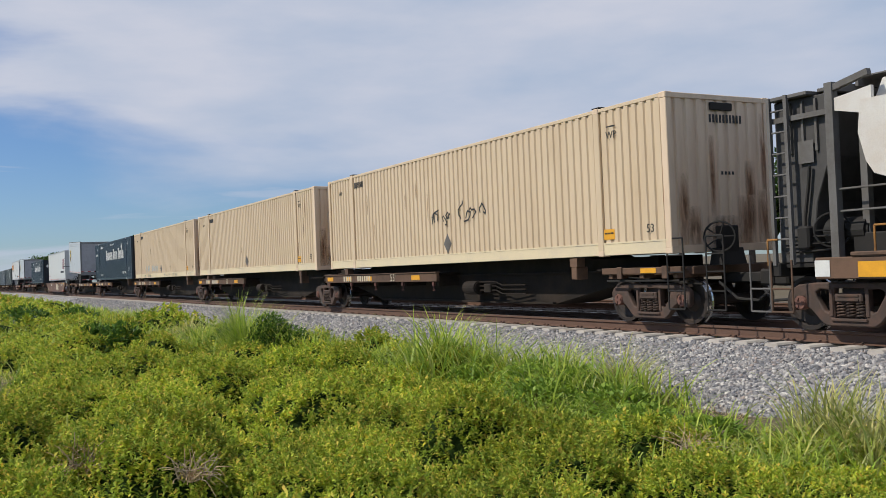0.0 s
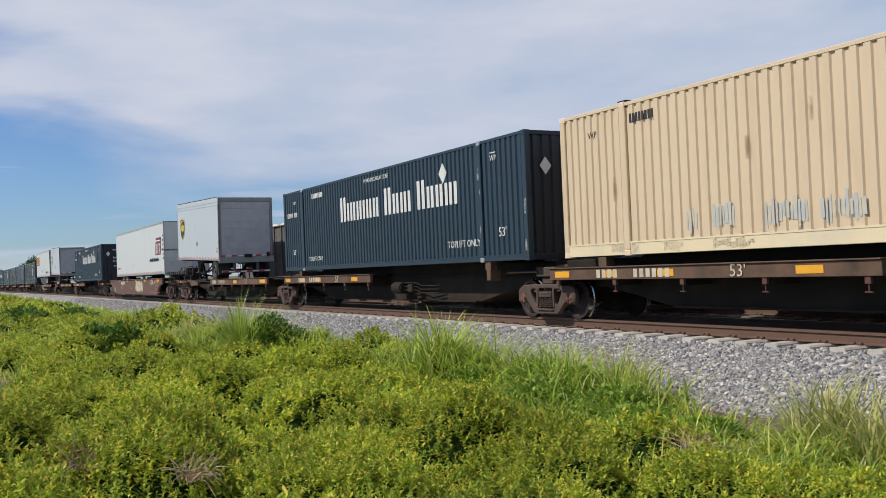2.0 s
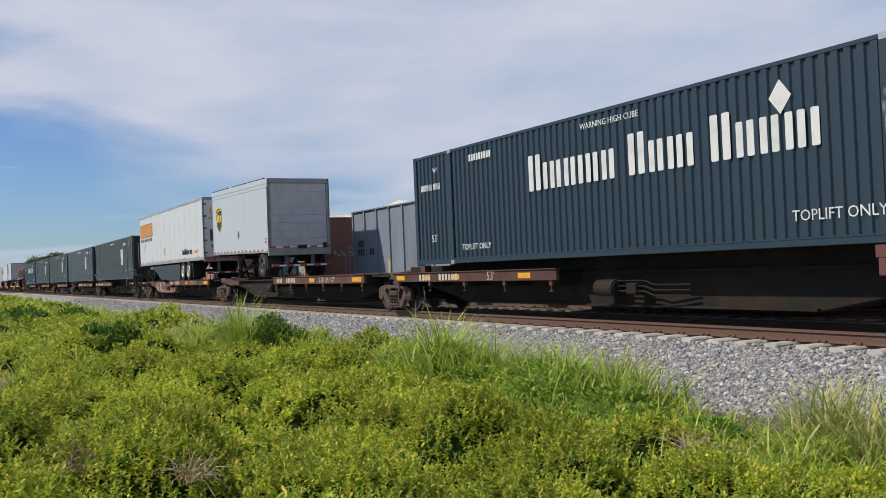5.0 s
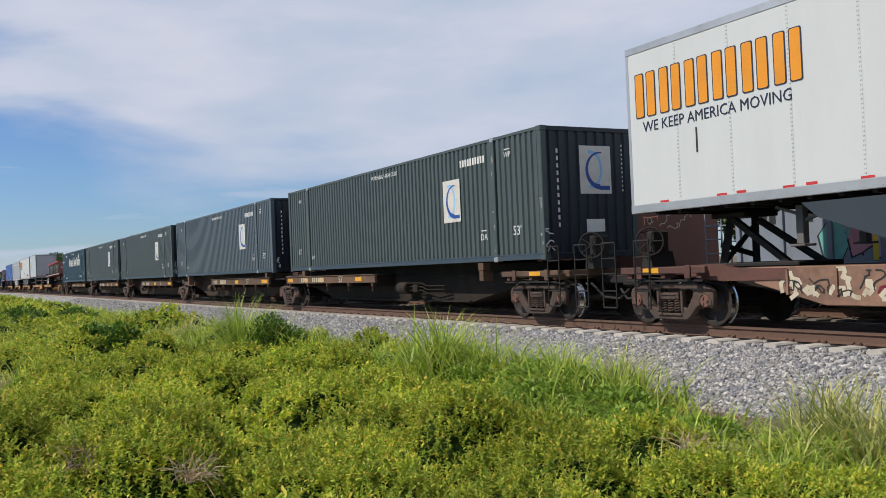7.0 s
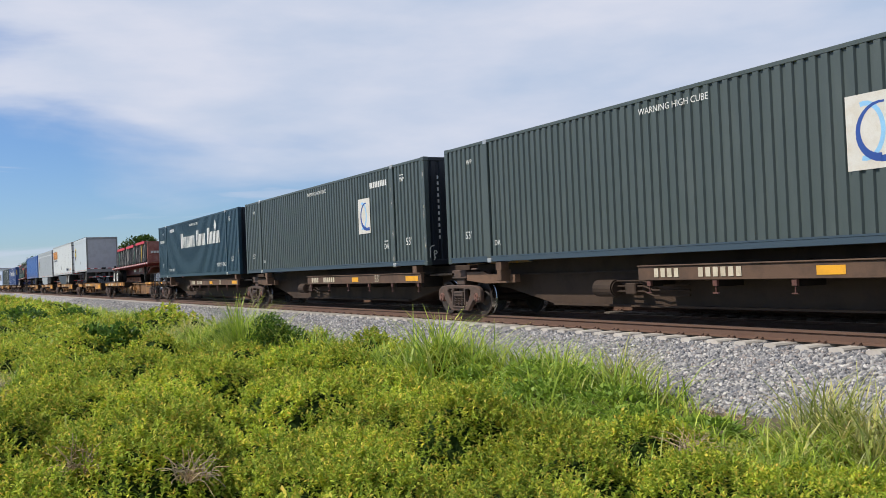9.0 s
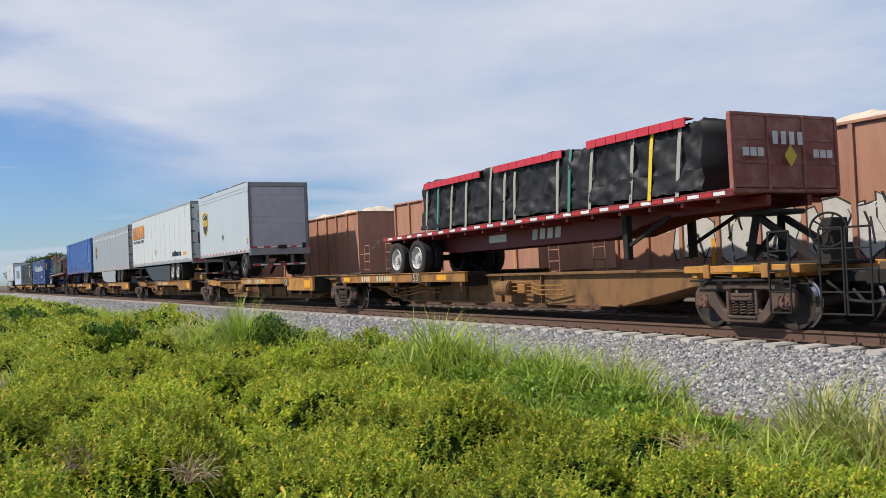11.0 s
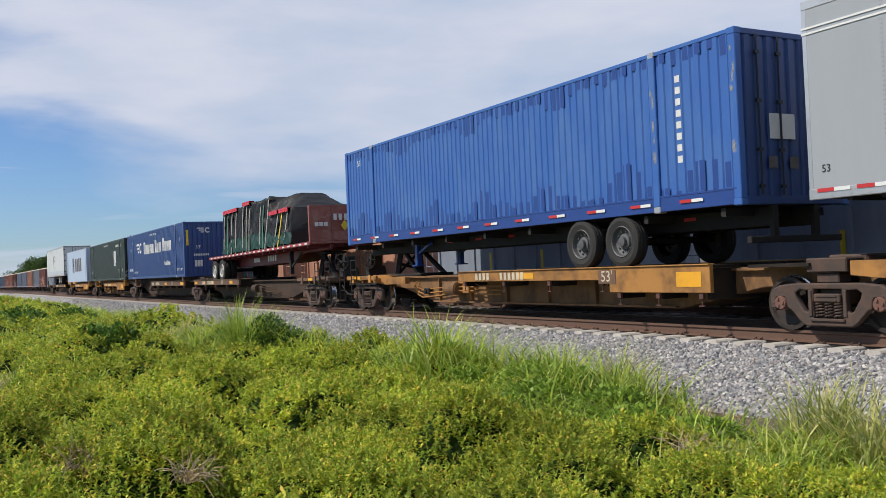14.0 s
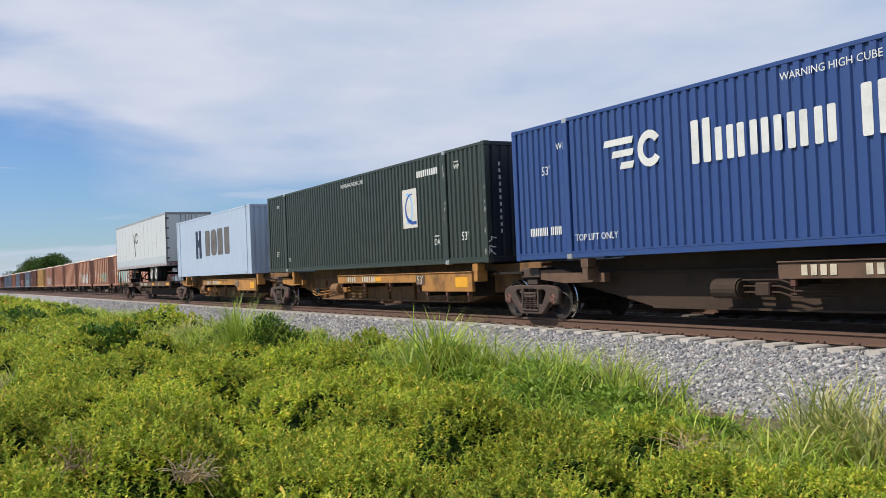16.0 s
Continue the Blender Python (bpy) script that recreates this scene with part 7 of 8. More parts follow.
def covered_hopper(x):
    """The hopper car ahead of the first container: sloped end sheet, frame, ladders, air tank."""
    car = thing("covered_hopper", "pale grey covered hopper car with rust streaks and open end frame", "railway hopper")
    mover(car, x)
    add_truck(car, 0)
    # the rounded body with its sloped end sheet
    bm = prism(bmesh.new(), [(0.66, 3.62), (12.5, 3.62), (12.5, 1.4), (2.2, 1.4), (0.95, 1.85), (0.55, 2.45), (0.44, 2.87), (0.50, 3.3)], 0.04, CW - 0.04)
    bmesh.ops.bevel(bm, geom=[e for e in bm.edges if abs((e.verts[0].co - e.verts[1].co).normalized().x) > 0.9], offset=0.3, segments=4, affect="EDGES")
    part("hopper_body", bm, M_HOP, car)
    bm = bmesh.new()
    for k in range(9):
        box(bm, 0.05 + k * 1.3, 1.3 + k * 1.3, 0.62, 1.97, 3.74, 3.77, None, 0.008)
    for k in range(10):
        box(bm, 0.06 + k * 1.3, 0.11 + k * 1.3, 0.55, 2.05, 3.62, 3.74)
    part("roof_walk", bm, M_GREYSTEEL, car)
    for y in (0.10, CW - 0.10):
        bm = bmesh.new()
        beam(bm, (-0.02, y, 1.0), (-0.02, y, 3.66), 0.13)
        beam(bm, (0.04, y, 3.58), (0.62, y, 3.70), 0.09)
        part("corner_post", bm, M_GREYSTEEL, car)
        part("end_beam", prism(bmesh.new(), [(0.05, 3.42), (0.66, 3.50), (0.66, 3.10), (0.05, 3.24)], y - 0.03, y + 0.03), M_HOP, car, "pale painted carrying beam")
        bm = bmesh.new()
        beam(bm, (0.32, y + (0.25 if y < 1 else -0.25), 1.0), (0.32, y + (0.25 if y < 1 else -0.25), 3.5), 0.11)
        part("inner_post", bm, M_GREYSTEEL, car)
        bm = bmesh.new()
        for z in (1.78, 2.10):
            rod(bm, (0.05, y, z), (0.85, y, z), 0.016, 6)
        part("grab_iron", bm, M_GREYSTEEL, car)
        bm = bmesh.new()
        for e in (-1.13, -0.80):
            beam(bm, (e, y - 0.04, 1.02), (e, y - 0.04, 3.62), 0.06)
        for k in range(7):
            rod(bm, (-1.13, y - 0.04, 1.42 + k * 0.33), (-0.80, y - 0.04, 1.42 + k * 0.33), 0.015, 6)
        part("ladder", bm, M_GREYSTEEL, car)
    bm = bmesh.new()
    beam(bm, (-0.02, 0.1, 3.60), (-0.02, CW - 0.1, 3.60), 0.12)
    box(bm, -1.16, -0.42, 0.06, CW - 0.06, 3.56, 3.62, None, 0.01)
    box(bm, -1.12, -0.10, 0.10, 0.16, 3.22, 3.30)
    box(bm, -0.42, -0.02, 0.3, CW - 0.3, 3.60, 3.66, None, 0.01)
    part("end_walk", bm, M_GREYSTEEL, car)
    bm = prism(bmesh.new(), [(-1.15, 3.55), (-0.16, 3.55), (-0.16, 2.62), (-0.42, 1.95), (-0.55, 1.05), (-1.15, 1.05)], 0.20, CW - 0.2)
    for k in range(3):
        part("rib", bx(-0.86 + 0.24 * k, -0.82 + 0.24 * k, 0.16, 0.21, 2.72, 3.5), M_GREYSTEEL, car)
    bmesh.ops.bevel(bm, geom=list(bm.edges), offset=0.012, segments=1, affect="EDGES")
    part("end_sheet", bm, mat("sooty_steel", (0.060, 0.057, 0.055), 0.75, stain=(0.025, 0.022, 0.02), amount=0.8, scale=2), car)
    bm = bmesh.new()
    plate(bm, -0.55, 2.72, 0.28, 0.34)
    bars(car, "sticker", bm, M_GREYSTEEL, pose(0, 0.155, 0, 90, 0, 0))
    bm = bmesh.new()
    bmesh.ops.create_cone(bm, cap_ends=True, segments=16, radius1=0.20, radius2=0.20, depth=0.75, matrix=pose(-0.02, 0.42, 1.50, 0, 90, 0))
    bmesh.ops.bevel(bm, geom=[e for e in bm.edges if len(e.link_faces) == 2 and e.calc_face_angle() > 1], offset=0.04, segments=2, affect="EDGES")
    part("brake_cylinder", bm, M_DARK, car)
    bm = tube([(-0.62, 0.14, 1.3), (-0.60, 0.14, 1.75), (-0.52, 0.14, 2.2), (-0.48, 0.14, 2.5)], 0.028)
    box(bm, -0.72, -0.50, 0.06, 0.22, 1.25, 1.60, None, 0.03)
    for k in range(3):
        rod(bm, (-1.0, 0.15, 1.20 + 0.12 * k), (-0.1, 0.12 + 0.02 * k, 1.24 + 0.10 * k), 0.014, 6)
    part("brake_lever", bm, M_DARK, car)
    part("equipment_box", bx(0.12, 0.78, 0.25, 1.4, 1.06, 1.46, 0.02), M_DARK, car)
    for y in (0.02, CW - 0.14):
        part("side_sill", bx(-0.38, 12, y, y + 0.12, 0.80, 1.12, 0.015), M_BROWNC, car)
        part("sill_cap", bx(0.25, 12, y - 0.03, y + 0.14, 1.125, 1.19, 0.015), M_BROWNC, car)
    bm = bx(-1.15, 12, 0.2, CW - 0.2, 0.98, 1.04)
    box(bm, -1.25, -1.05, 0.05, CW - 0.05, 0.84, 1.06, None, 0.02)
    part("end_deck", bm, M_DARK, car)
    bars(car, "reflector", dashes(1, 0.8, 0.22, 1), M_AMBER, on_side(0.76, 0.94, 0.012))
    bars(car, "sticker", dashes(1, 0.26, 0.24, 1), M_LETTER, on_side(-0.24, 0.96, 0.012))
    for dx, top in ((-1.62, 1.20), (-1.20, 1.10)):
        bm = tube([(dx, 0.02, top), (dx, 0.02, 0.30), (dx + 0.40, 0.02, 0.30), (dx + 0.40, 0.02, top)], 0.016)
        rod(bm, (dx, 0.02, 0.66), (dx + 0.40, 0.02, 0.66), 0.016, 6)
        part("step", bm, M_GREYSTEEL if dx < -1.5 else M_BROWNC, car)
    part("handrail", tube([(-1.25, 0.03, 1.02), (-1.25, 0.03, 1.42), (-1.05, 0.03, 1.42)], 0.016), M_YELLOW, car, "worn yellow handrail")
    part("handrail", tube([(0.62, 0.05, 1.18), (0.62, 0.05, 1.55), (0.82, 0.05, 1.55), (0.82, 0.05, 1.18)], 0.016), M_YELLOW, car, "worn yellow handrail")
    bm = bmesh.new()
    n = 18
    for i in range(n):
        a, b = 2 * math.pi * i / n, 2 * math.pi * (i + 1) / n
        rod(bm, (0.25 * math.cos(a), 0, 0.25 * math.sin(a)), (0.25 * math.cos(b), 0, 0.25 * math.sin(b)), 0.016, 6)
    for i in range(4):
        a = math.pi * i / 2
        rod(bm, (0, 0, 0), (0.25 * math.cos(a), 0, 0.25 * math.sin(a)), 0.012, 6)
    w = part("brake_wheel", bm, M_DARK, car)
    w.matrix_basis = pose(-0.12, 0.12, 1.52, 0, 0, 40)
    coupler(car, -0.9, -1)
    return car


# ---- the near train, front to rear ----
covered_hopper(-8.95)
S = "grimy dark spine car unit with a rusty wheel tray"
spine_unit(-13.27, -29.54, "rear", M_BROWNC, S, front_truck=True)
spine_unit(-29.54, -46.82, "rear", M_BROWNC, S)
spine_unit(-46.82, -64.10, "rear", M_BROWNC, S)
spine_unit(-64.10, -81.22, "rear", M_BROWNC, S)
spine_unit(-81.22, -97.63, "front", M_BROWNC, S, last=True, hitch_at=-96.9, hitch_top=2.13)
well_car(-101.4, -121.0)
R = "spine car unit with oxide-red wheel trays"
spine_unit(-124.95, -142.95, "rear", M_RED_SILL, R, front_truck=True)
spine_unit(-142.95, -161.37, "front", M_RED_SILL, R, hitch_at=-160.7, hitch_top=2.13)
spine_unit(-161.37, -178.92, "front", M_RED_SILL, R, last=True, hitch_at=-178.2, hitch_top=1.98, girder=M_SALMON)
spine_unit(-183.15, -199.60, "rear", M_BROWNC, S, front_truck=True)
spine_unit(-199.60, -216.75, "front", M_BROWNC, S)
spine_unit(-216.75, -234.12, "front", M_BROWNC, S)
spine_unit(-234.12, -251.30, "front", M_BROWNC, S)
spine_unit(-251.30, -268.40, "front", M_BROWNC, S, last=True)
Y = "weathered yellow spine car unit with a wheel tray"
spine_unit(-272.20, -289.23, "rear", M_YELLOW, Y, front_truck=True, hitch_at=-272.6, hitch_top=1.98)
spine_unit(-289.23, -306.74, "front", M_YELLOW, Y, hitch_at=-305.6, hitch_top=2.13)
spine_unit(-306.74, -324.19, "front", M_YELLOW, Y, hitch_at=-323.1, hitch_top=1.98)
spine_unit(-324.19, -341.78, "front", M_YELLOW, Y, hitch_at=-340.6, hitch_top=1.98)
spine_unit(-341.78, -358.50, "front", M_YELLOW, Y, last=True, hitch_at=-357.6, hitch_top=1.98)
spine_unit(-363.10, -379.74, "rear", M_BROWNC, S, front_truck=True, hitch_at=-364.0, hitch_top=1.98)
spine_unit(-379.74, -397.10, "front", M_BROWNC, S)
spine_unit(-397.10, -414.30, "front", M_YELLOW, Y)
spine_unit(-414.30, -430.60, "front", M_YELLOW, Y)
spine_unit(-430.60, -447.20, "front", M_BROWNC, S, last=True, hitch_at=-446.0, hitch_top=1.98)

T = "tan corrugated steel container streaked with rust"
tan_container(-12.31, True, "tan corrugated container with black sprayed scrawl")
tan_container(-29.75, False, T)
tan_container(-46.82, False, "tan corrugated container with pale blue overpaint patches", blue=True)
railway_container(-64.29, M_NAVY, "dark navy corrugated container with a white brand name")
pup(-89.75, 1.9, 0.13)
nose_van(-101.48)
railway_container(-124.76, M_NAVY, "dark navy corrugated container with lettering on its end", True)
pup(-153.6)
orange_van(-163.58, ("Committed", "to Moving", "America's", "Goods Safely."))
K = "dark green corrugated container with a white crescent panel"
crescent_container(-182.39, M_GREEN, K, M_GREEN_RAIL)
crescent_container(-200.58, M_BLUEGREY, "blue-grey corrugated container with a white crescent panel", M_GREEN_RAIL)
crescent_container(-217.98, M_GREEN, K, M_GREEN_RAIL)
crescent_container(-235.28, M_GREEN, K, M_GREEN_RAIL)
railway_container(-252.5, M_TEAL, "teal blue corrugated container with a white brand name")
flatbed(-272.0, 13.4, True, "red flatbed trailer carrying a tarped load", False)
pup(-298.34, -0.25, -0.10)
orange_van(-308.24, ("Committed", "to Keeping", "America's", "Roads Safe."))
parcel_van(-325.7)
blue_box_trailer(-343.10)
flatbed(-362.6, 13.45, True, "red flatbed trailer with a rusty headboard and a tarped load")


def tail_containers():
    c = container(-381.06, M_BLUE, M_BLUE, M_BLUE, "royal blue corrugated container with white brand shapes")
    words("WARNING HIGH CUBE", 0.17, M_LETTER, c, on_side(-7.8, 2.62))
    words("53'", 0.26, M_LETTER, c, on_side(-0.95, 2.0))
    words("53'", 0.26, M_LETTER, c, on_side(-14.9, 1.88))
    words("WP", 0.20, M_LETTER, c, on_side(-14.35, 2.34))
    words("TOP LIFT ONLY", 0.19, M_LETTER, c, on_side(-13.3, 0.42))
    words("TOP LIFT ONLY", 0.19, M_LETTER, c, on_side(-1.2, 0.42))
    words("53'", 0.26, M_LETTER, c, on_front(0.75, 1.55, -0.017))
    bm = bmesh.new()
    marks(bm, "Hioninn Enei Oonni", 0.62)
    b = bars(c, "brand_name", bm, M_LETTER, on_side(-10.62, 1.52) @ Matrix.Diagonal((1.42, 1.2, 1, 1)), "white brand name across the side")
    for at, s in ((on_side(-12.6, 1.62), 1.15), (on_front(0.85, 2.3, -0.017), 0.5)):
        bm = bmesh.new()
        for k in range(3):
            plate(bm, (0.05 + 0.10 * k) * s, (0.48 - 0.2 * k) * s, (0.72 - 0.2 * k) * s, 0.11 * s, slant=0.04 * s)
        ring(bm, 0.82 * s, 0.28 * s, 0.56 * s, 0.58 * s, 0.13 * s, 0.003, 16, 70)
        bars(c, "emblem", bm, M_LETTER, at)
    bm = bmesh.new()
    marks(bm, "OinnoHooion", 0.26)
    bars(c, "brand_name", bm, M_LETTER, on_side(-4.8, 0.72))
    bm = bmesh.new()
    marks(bm, "ionnni oon", 0.24)
    bars(c, "web_address", bm, M_LETTER, on_side(-15.55, 0.52))
    for y in (0.18, CW - 0.18):
        bm = bmesh.new()
        plate(bm, y, 2.05, 0.12, 0.8)
        bars(c, "reflector", bm, M_GOLD, on_front(0, 0, 0.006))
    bars(c, "sticker", dashes(3, 0.12, 0.34, 0.14), M_LETTER, on_front(0.75, 0.7, -0.017))
    bars(c, "sticker", dashes(4, 0.11, 0.18, 0.13), M_LETTER, on_front(1.9, 0.7, -0.017))
    bars(c, "mark", dashes(9, 0.06, 0.11, 0.09), M_LETTER, on_front(0.9, 1.15, -0.017))
    crescent_container(-398.4, M_OLIVE, "olive green corrugated container with a white crescent panel", M_OLIVE)
    d = container(-416.9, M_PALE, M_PALE, M_PALE, "pale blue smooth-sided container with grey brand shapes", length=13.1, post=0.62, depth=0.006)
    bm = bmesh.new()
    for k, w in enumerate((0.85, 1.0, 0.85, 0.8)):
        plate(bm, -6.85 + k * 1.1, 1.55, w, 1.2, r=0.3 if k == 1 else 0.08)
    bars(d, "brand_name", bm, M_GREYSTEEL, on_side(0, 0), "grey brand shapes")
    bm = bmesh.new()
    plate(bm, -8.9, 1.55, 0.40, 1.35)
    plate(bm, -8.25, 1.55, 0.40, 1.35)
    plate(bm, -8.57, 1.6, 0.3, 0.35, slant=0.1)
    bars(d, "emblem", bm, M_NAVYL, on_side(0, 0))


tail_containers()
plain_van(-432.7)


# ---- the far train, by its place at the start ----
def far_train():
    P_ = mat("spray_pink", (0.55, 0.25, 0.30), 0.6, amount=0.6, scale=3)
    B_ = mat("spray_blue", (0.25, 0.45, 0.55), 0.6, amount=0.6, scale=3)
    V_ = mat("spray_lilac", (0.40, 0.36, 0.48), 0.6, amount=0.6, scale=3)
    O_ = mat("spray_orange", (0.55, 0.28, 0.12), 0.6, amount=0.6, scale=3)
    W_ = mat("spray_white", (0.55, 0.53, 0.50), 0.6, amount=0.6, scale=3)
    T_ = mat("spray_teal", (0.15, 0.42, 0.38), 0.6, amount=0.6, scale=3)
    brown, grey = "brown ribbed steel rock car heaped with pale stone", "grey ribbed steel rock car heaped with pale stone"
    tagsets = {2: (P_, V_, M_BLACK), 3: (B_, V_, P_, M_BLACK), 4: (O_, B_, M_BLACK), 10: (T_, P_, V_, M_BLACK), 16: (W_, M_BLACK), 17: (O_, T_, M_BLACK), 18: (T_, W_, M_BLACK), 13: (W_, M_BLACK), 22: (B_, T_, M_GOLD, M_BLACK), 9: (P_, O_, M_BLACK)}
    x = 8.0
    for i in range(-1, 26):
        # the front end of car i; cars stand 13.3 m apart
        x = 51.4 + (i - 3) * 13.3 if i <= 8 else 234.9 + (i - 17) * 13.3
        if i == -1:
            m, lab = M_GREYSTEEL, "dark grey ribbed steel rock car heaped with pale stone"
        elif i in (0, 1, 5, 6, 8):
            m, lab = M_GGREY, grey
        elif i in (9, 4, 11):
            m, lab = M_GDARK, brown
        elif i == 12:
            m, lab = M_GYEL, "faded yellow ribbed steel rock car heaped with pale stone"
        elif i >= 20 or i == 10:
            m, lab = M_GGREY, grey
        else:
            m, lab = M_GBROWN, brown
        gondola(x, m, i + 20, tagsets.get(i), load=i != 24, label=lab)


far_train()
wheel_treads()


# ---- plants ----
M_LEAF = leafy("shrub_leaf", [(0.115, 0.20, 0.022), (0.235, 0.335, 0.040), (0.35, 0.44, 0.058), (0.18, 0.285, 0.032), (0.43, 0.48, 0.075), (0.48, 0.38, 0.085)], rough=0.65, trans=0.36)
M_LEAFG = leafy("green_weed_leaf", [(0.095, 0.185, 0.028), (0.175, 0.30, 0.045), (0.25, 0.385, 0.064), (0.135, 0.24, 0.035)], 0.5, 0.36)
# shade inside the shrubs, put into a near-black green
M_SHRUB_SHADE = mat("shrub_gap_shade", (0.022, 0.042, 0.007), 0.9, stain=(0.006, 0.011, 0.003), amount=0.9, scale=9, bump=1.0, grain=40, vary=0.6, spec=0.1)
M_LEAFD = leafy("dark_weed_leaf", [(0.035, 0.085, 0.016), (0.07, 0.15, 0.028), (0.115, 0.22, 0.042)], 0.42)
M_GRASS = leafy("grass_blade", [(0.125, 0.235, 0.034), (0.26, 0.385, 0.06), (0.40, 0.50, 0.10), (0.19, 0.32, 0.045), (0.50, 0.54, 0.20)], 0.42, trans=0.40)
M_STRAW = leafy("dry_grass_blade", [(0.29, 0.34, 0.10), (0.42, 0.43, 0.19), (0.21, 0.31, 0.05), (0.48, 0.46, 0.26), (0.17, 0.28, 0.04)], 0.6, 0.38)
M_TWIG = leafy("dry_twig", [(0.34, 0.27, 0.18), (0.44, 0.37, 0.26), (0.24, 0.17, 0.11)], 0.8, 0.0)
M_TREELEAF = leafy("tree_leaf", [(0.02, 0.05, 0.012), (0.04, 0.085, 0.02), (0.065, 0.12, 0.025)], 0.6)
M_BARK = mat("tree_bark", (0.11, 0.085, 0.065), 0.9, amount=0.6, scale=4, bump=0.6)

VIEW0, VIEW1 = radians(33.0), radians(92.0)     # bearings from +y towards -x in which the verge lies


def scatter(rng, d0, d1, dens, y_max=-2.45, a0=VIEW0, a1=VIEW1):
    """Points of the verge between two distances from the eye, evenly spread."""
    area = 0.5 * (a1 - a0) * (d1 * d1 - d0 * d0)
    n = int(area * dens)
    d = np.sqrt(rng.uniform(d0 * d0, d1 * d1, n))
    a = rng.uniform(a0, a1, n)
    x, y = EYE.x - d * np.sin(a), EYE.y + d * np.cos(a)
    keep = (y < y_max - bare(x) + 0.25 * np.sin(x * 1.7) + 0.2 * np.sin(x * 0.6 + 1)) & (y > -14.5)
    return x[keep], y[keep]


def bare(x):
    """How far the growth draws back from the ballast, where brown soil lies open."""
    return 0.65 * np.exp(-((x + 8.4) / 1.5) ** 2) + 0.35 * np.exp(-((x + 25.0) / 1.6) ** 2)


def wave(x, y, s, o):
    return np.array([noise.noise(Vector((a * s, b * s, o))) for a, b in zip(x, y)])


CELL = 1.0
_r = np.random.default_rng(77)
BUSH = _r.uniform(0, 1, (256, 64, 4))     # place in its cell (2), height, width of the shrub in each cell


def canopy(x, y, slope=False):
    """Height of the shrubs over the ground: rounded mounds with hollows between, lower along the ballast and on the mown strip."""
    ci, cj = np.floor(x / CELL).astype(int), np.floor(y / CELL).astype(int)
    h = np.full(len(x), 0.06)
    big = np.clip(0.85 + 1.1 * wave(x, y, 0.33, 17.0), 0.35, 1.5)
    sx, sy = np.zeros(len(x)), np.zeros(len(x))
    for di in (-1, 0, 1):
        for dj in (-1, 0, 1):
            b = BUSH[(ci + di) % 256, (cj + dj) % 64]
            dx, dy = x - (ci + di + b[:, 0]) * CELL, y - (cj + dj + b[:, 1]) * CELL
            r = 0.48 + 0.34 * b[:, 3]
            q = 1 - (dx * dx + dy * dy) / (r * r)
            v = (0.30 + 0.50 * b[:, 2]) * np.clip(q, 0, 1) ** 0.6 * big
            up = v > h
            h = np.where(up, v, h)
            sx, sy = np.where(up, dx / r, sx), np.where(up, dy / r, sy)
    h = h + 0.06 * wave(x, y, 3.2, 5.0)
    edge = np.clip((-2.7 - bare(x) - y) / (1.3 + bare(x)), 0.12, 1)
    mown = np.clip(1 - np.hypot((x + 19.5) / 6.5, (y + 11.4) / 1.5), 0, 1)
    mown = np.maximum(mown, np.clip(1 - np.hypot((x + 52) / 15.0, (y + 3.5) / 1.7), 0, 1))
    trodden = np.clip((np.hypot(x - EYE.x, y - EYE.y) - 0.9) / 2.5, 0.15, 1)
    h = np.clip(h, 0.04, 1.0) * trodden * edge * (1 - 0.9 * np.clip(mown * 4, 0, 1))
    return (h, sx, sy) if slope else h


def leaf_quads(rng, base, direction, length, width, droop=0.25):
    """One folded leaf per row: base, left, tip, right."""
    n = len(base)
    d = direction / np.linalg.norm(direction, axis=1, keepdims=True)
    up = np.tile([0.0, 0.0, 1.0], (n, 1)) + rng.normal(0, 0.35, (n, 3))
    side = np.cross(d, up)
    side /= np.linalg.norm(side, axis=1, keepdims=True) + 1e-9
    nor = np.cross(side, d)
    mid = base + d * length[:, None] * 0.48
    tip = base + d * length[:, None] - nor * (length * droop)[:, None]
    left = mid + side * (width / 2)[:, None] + nor * (width * 0.16)[:, None]
    right = mid - side * (width / 2)[:, None] + nor * (width * 0.16)[:, None]
    return np.stack([base, left, tip, right], 1).reshape(-1, 3)


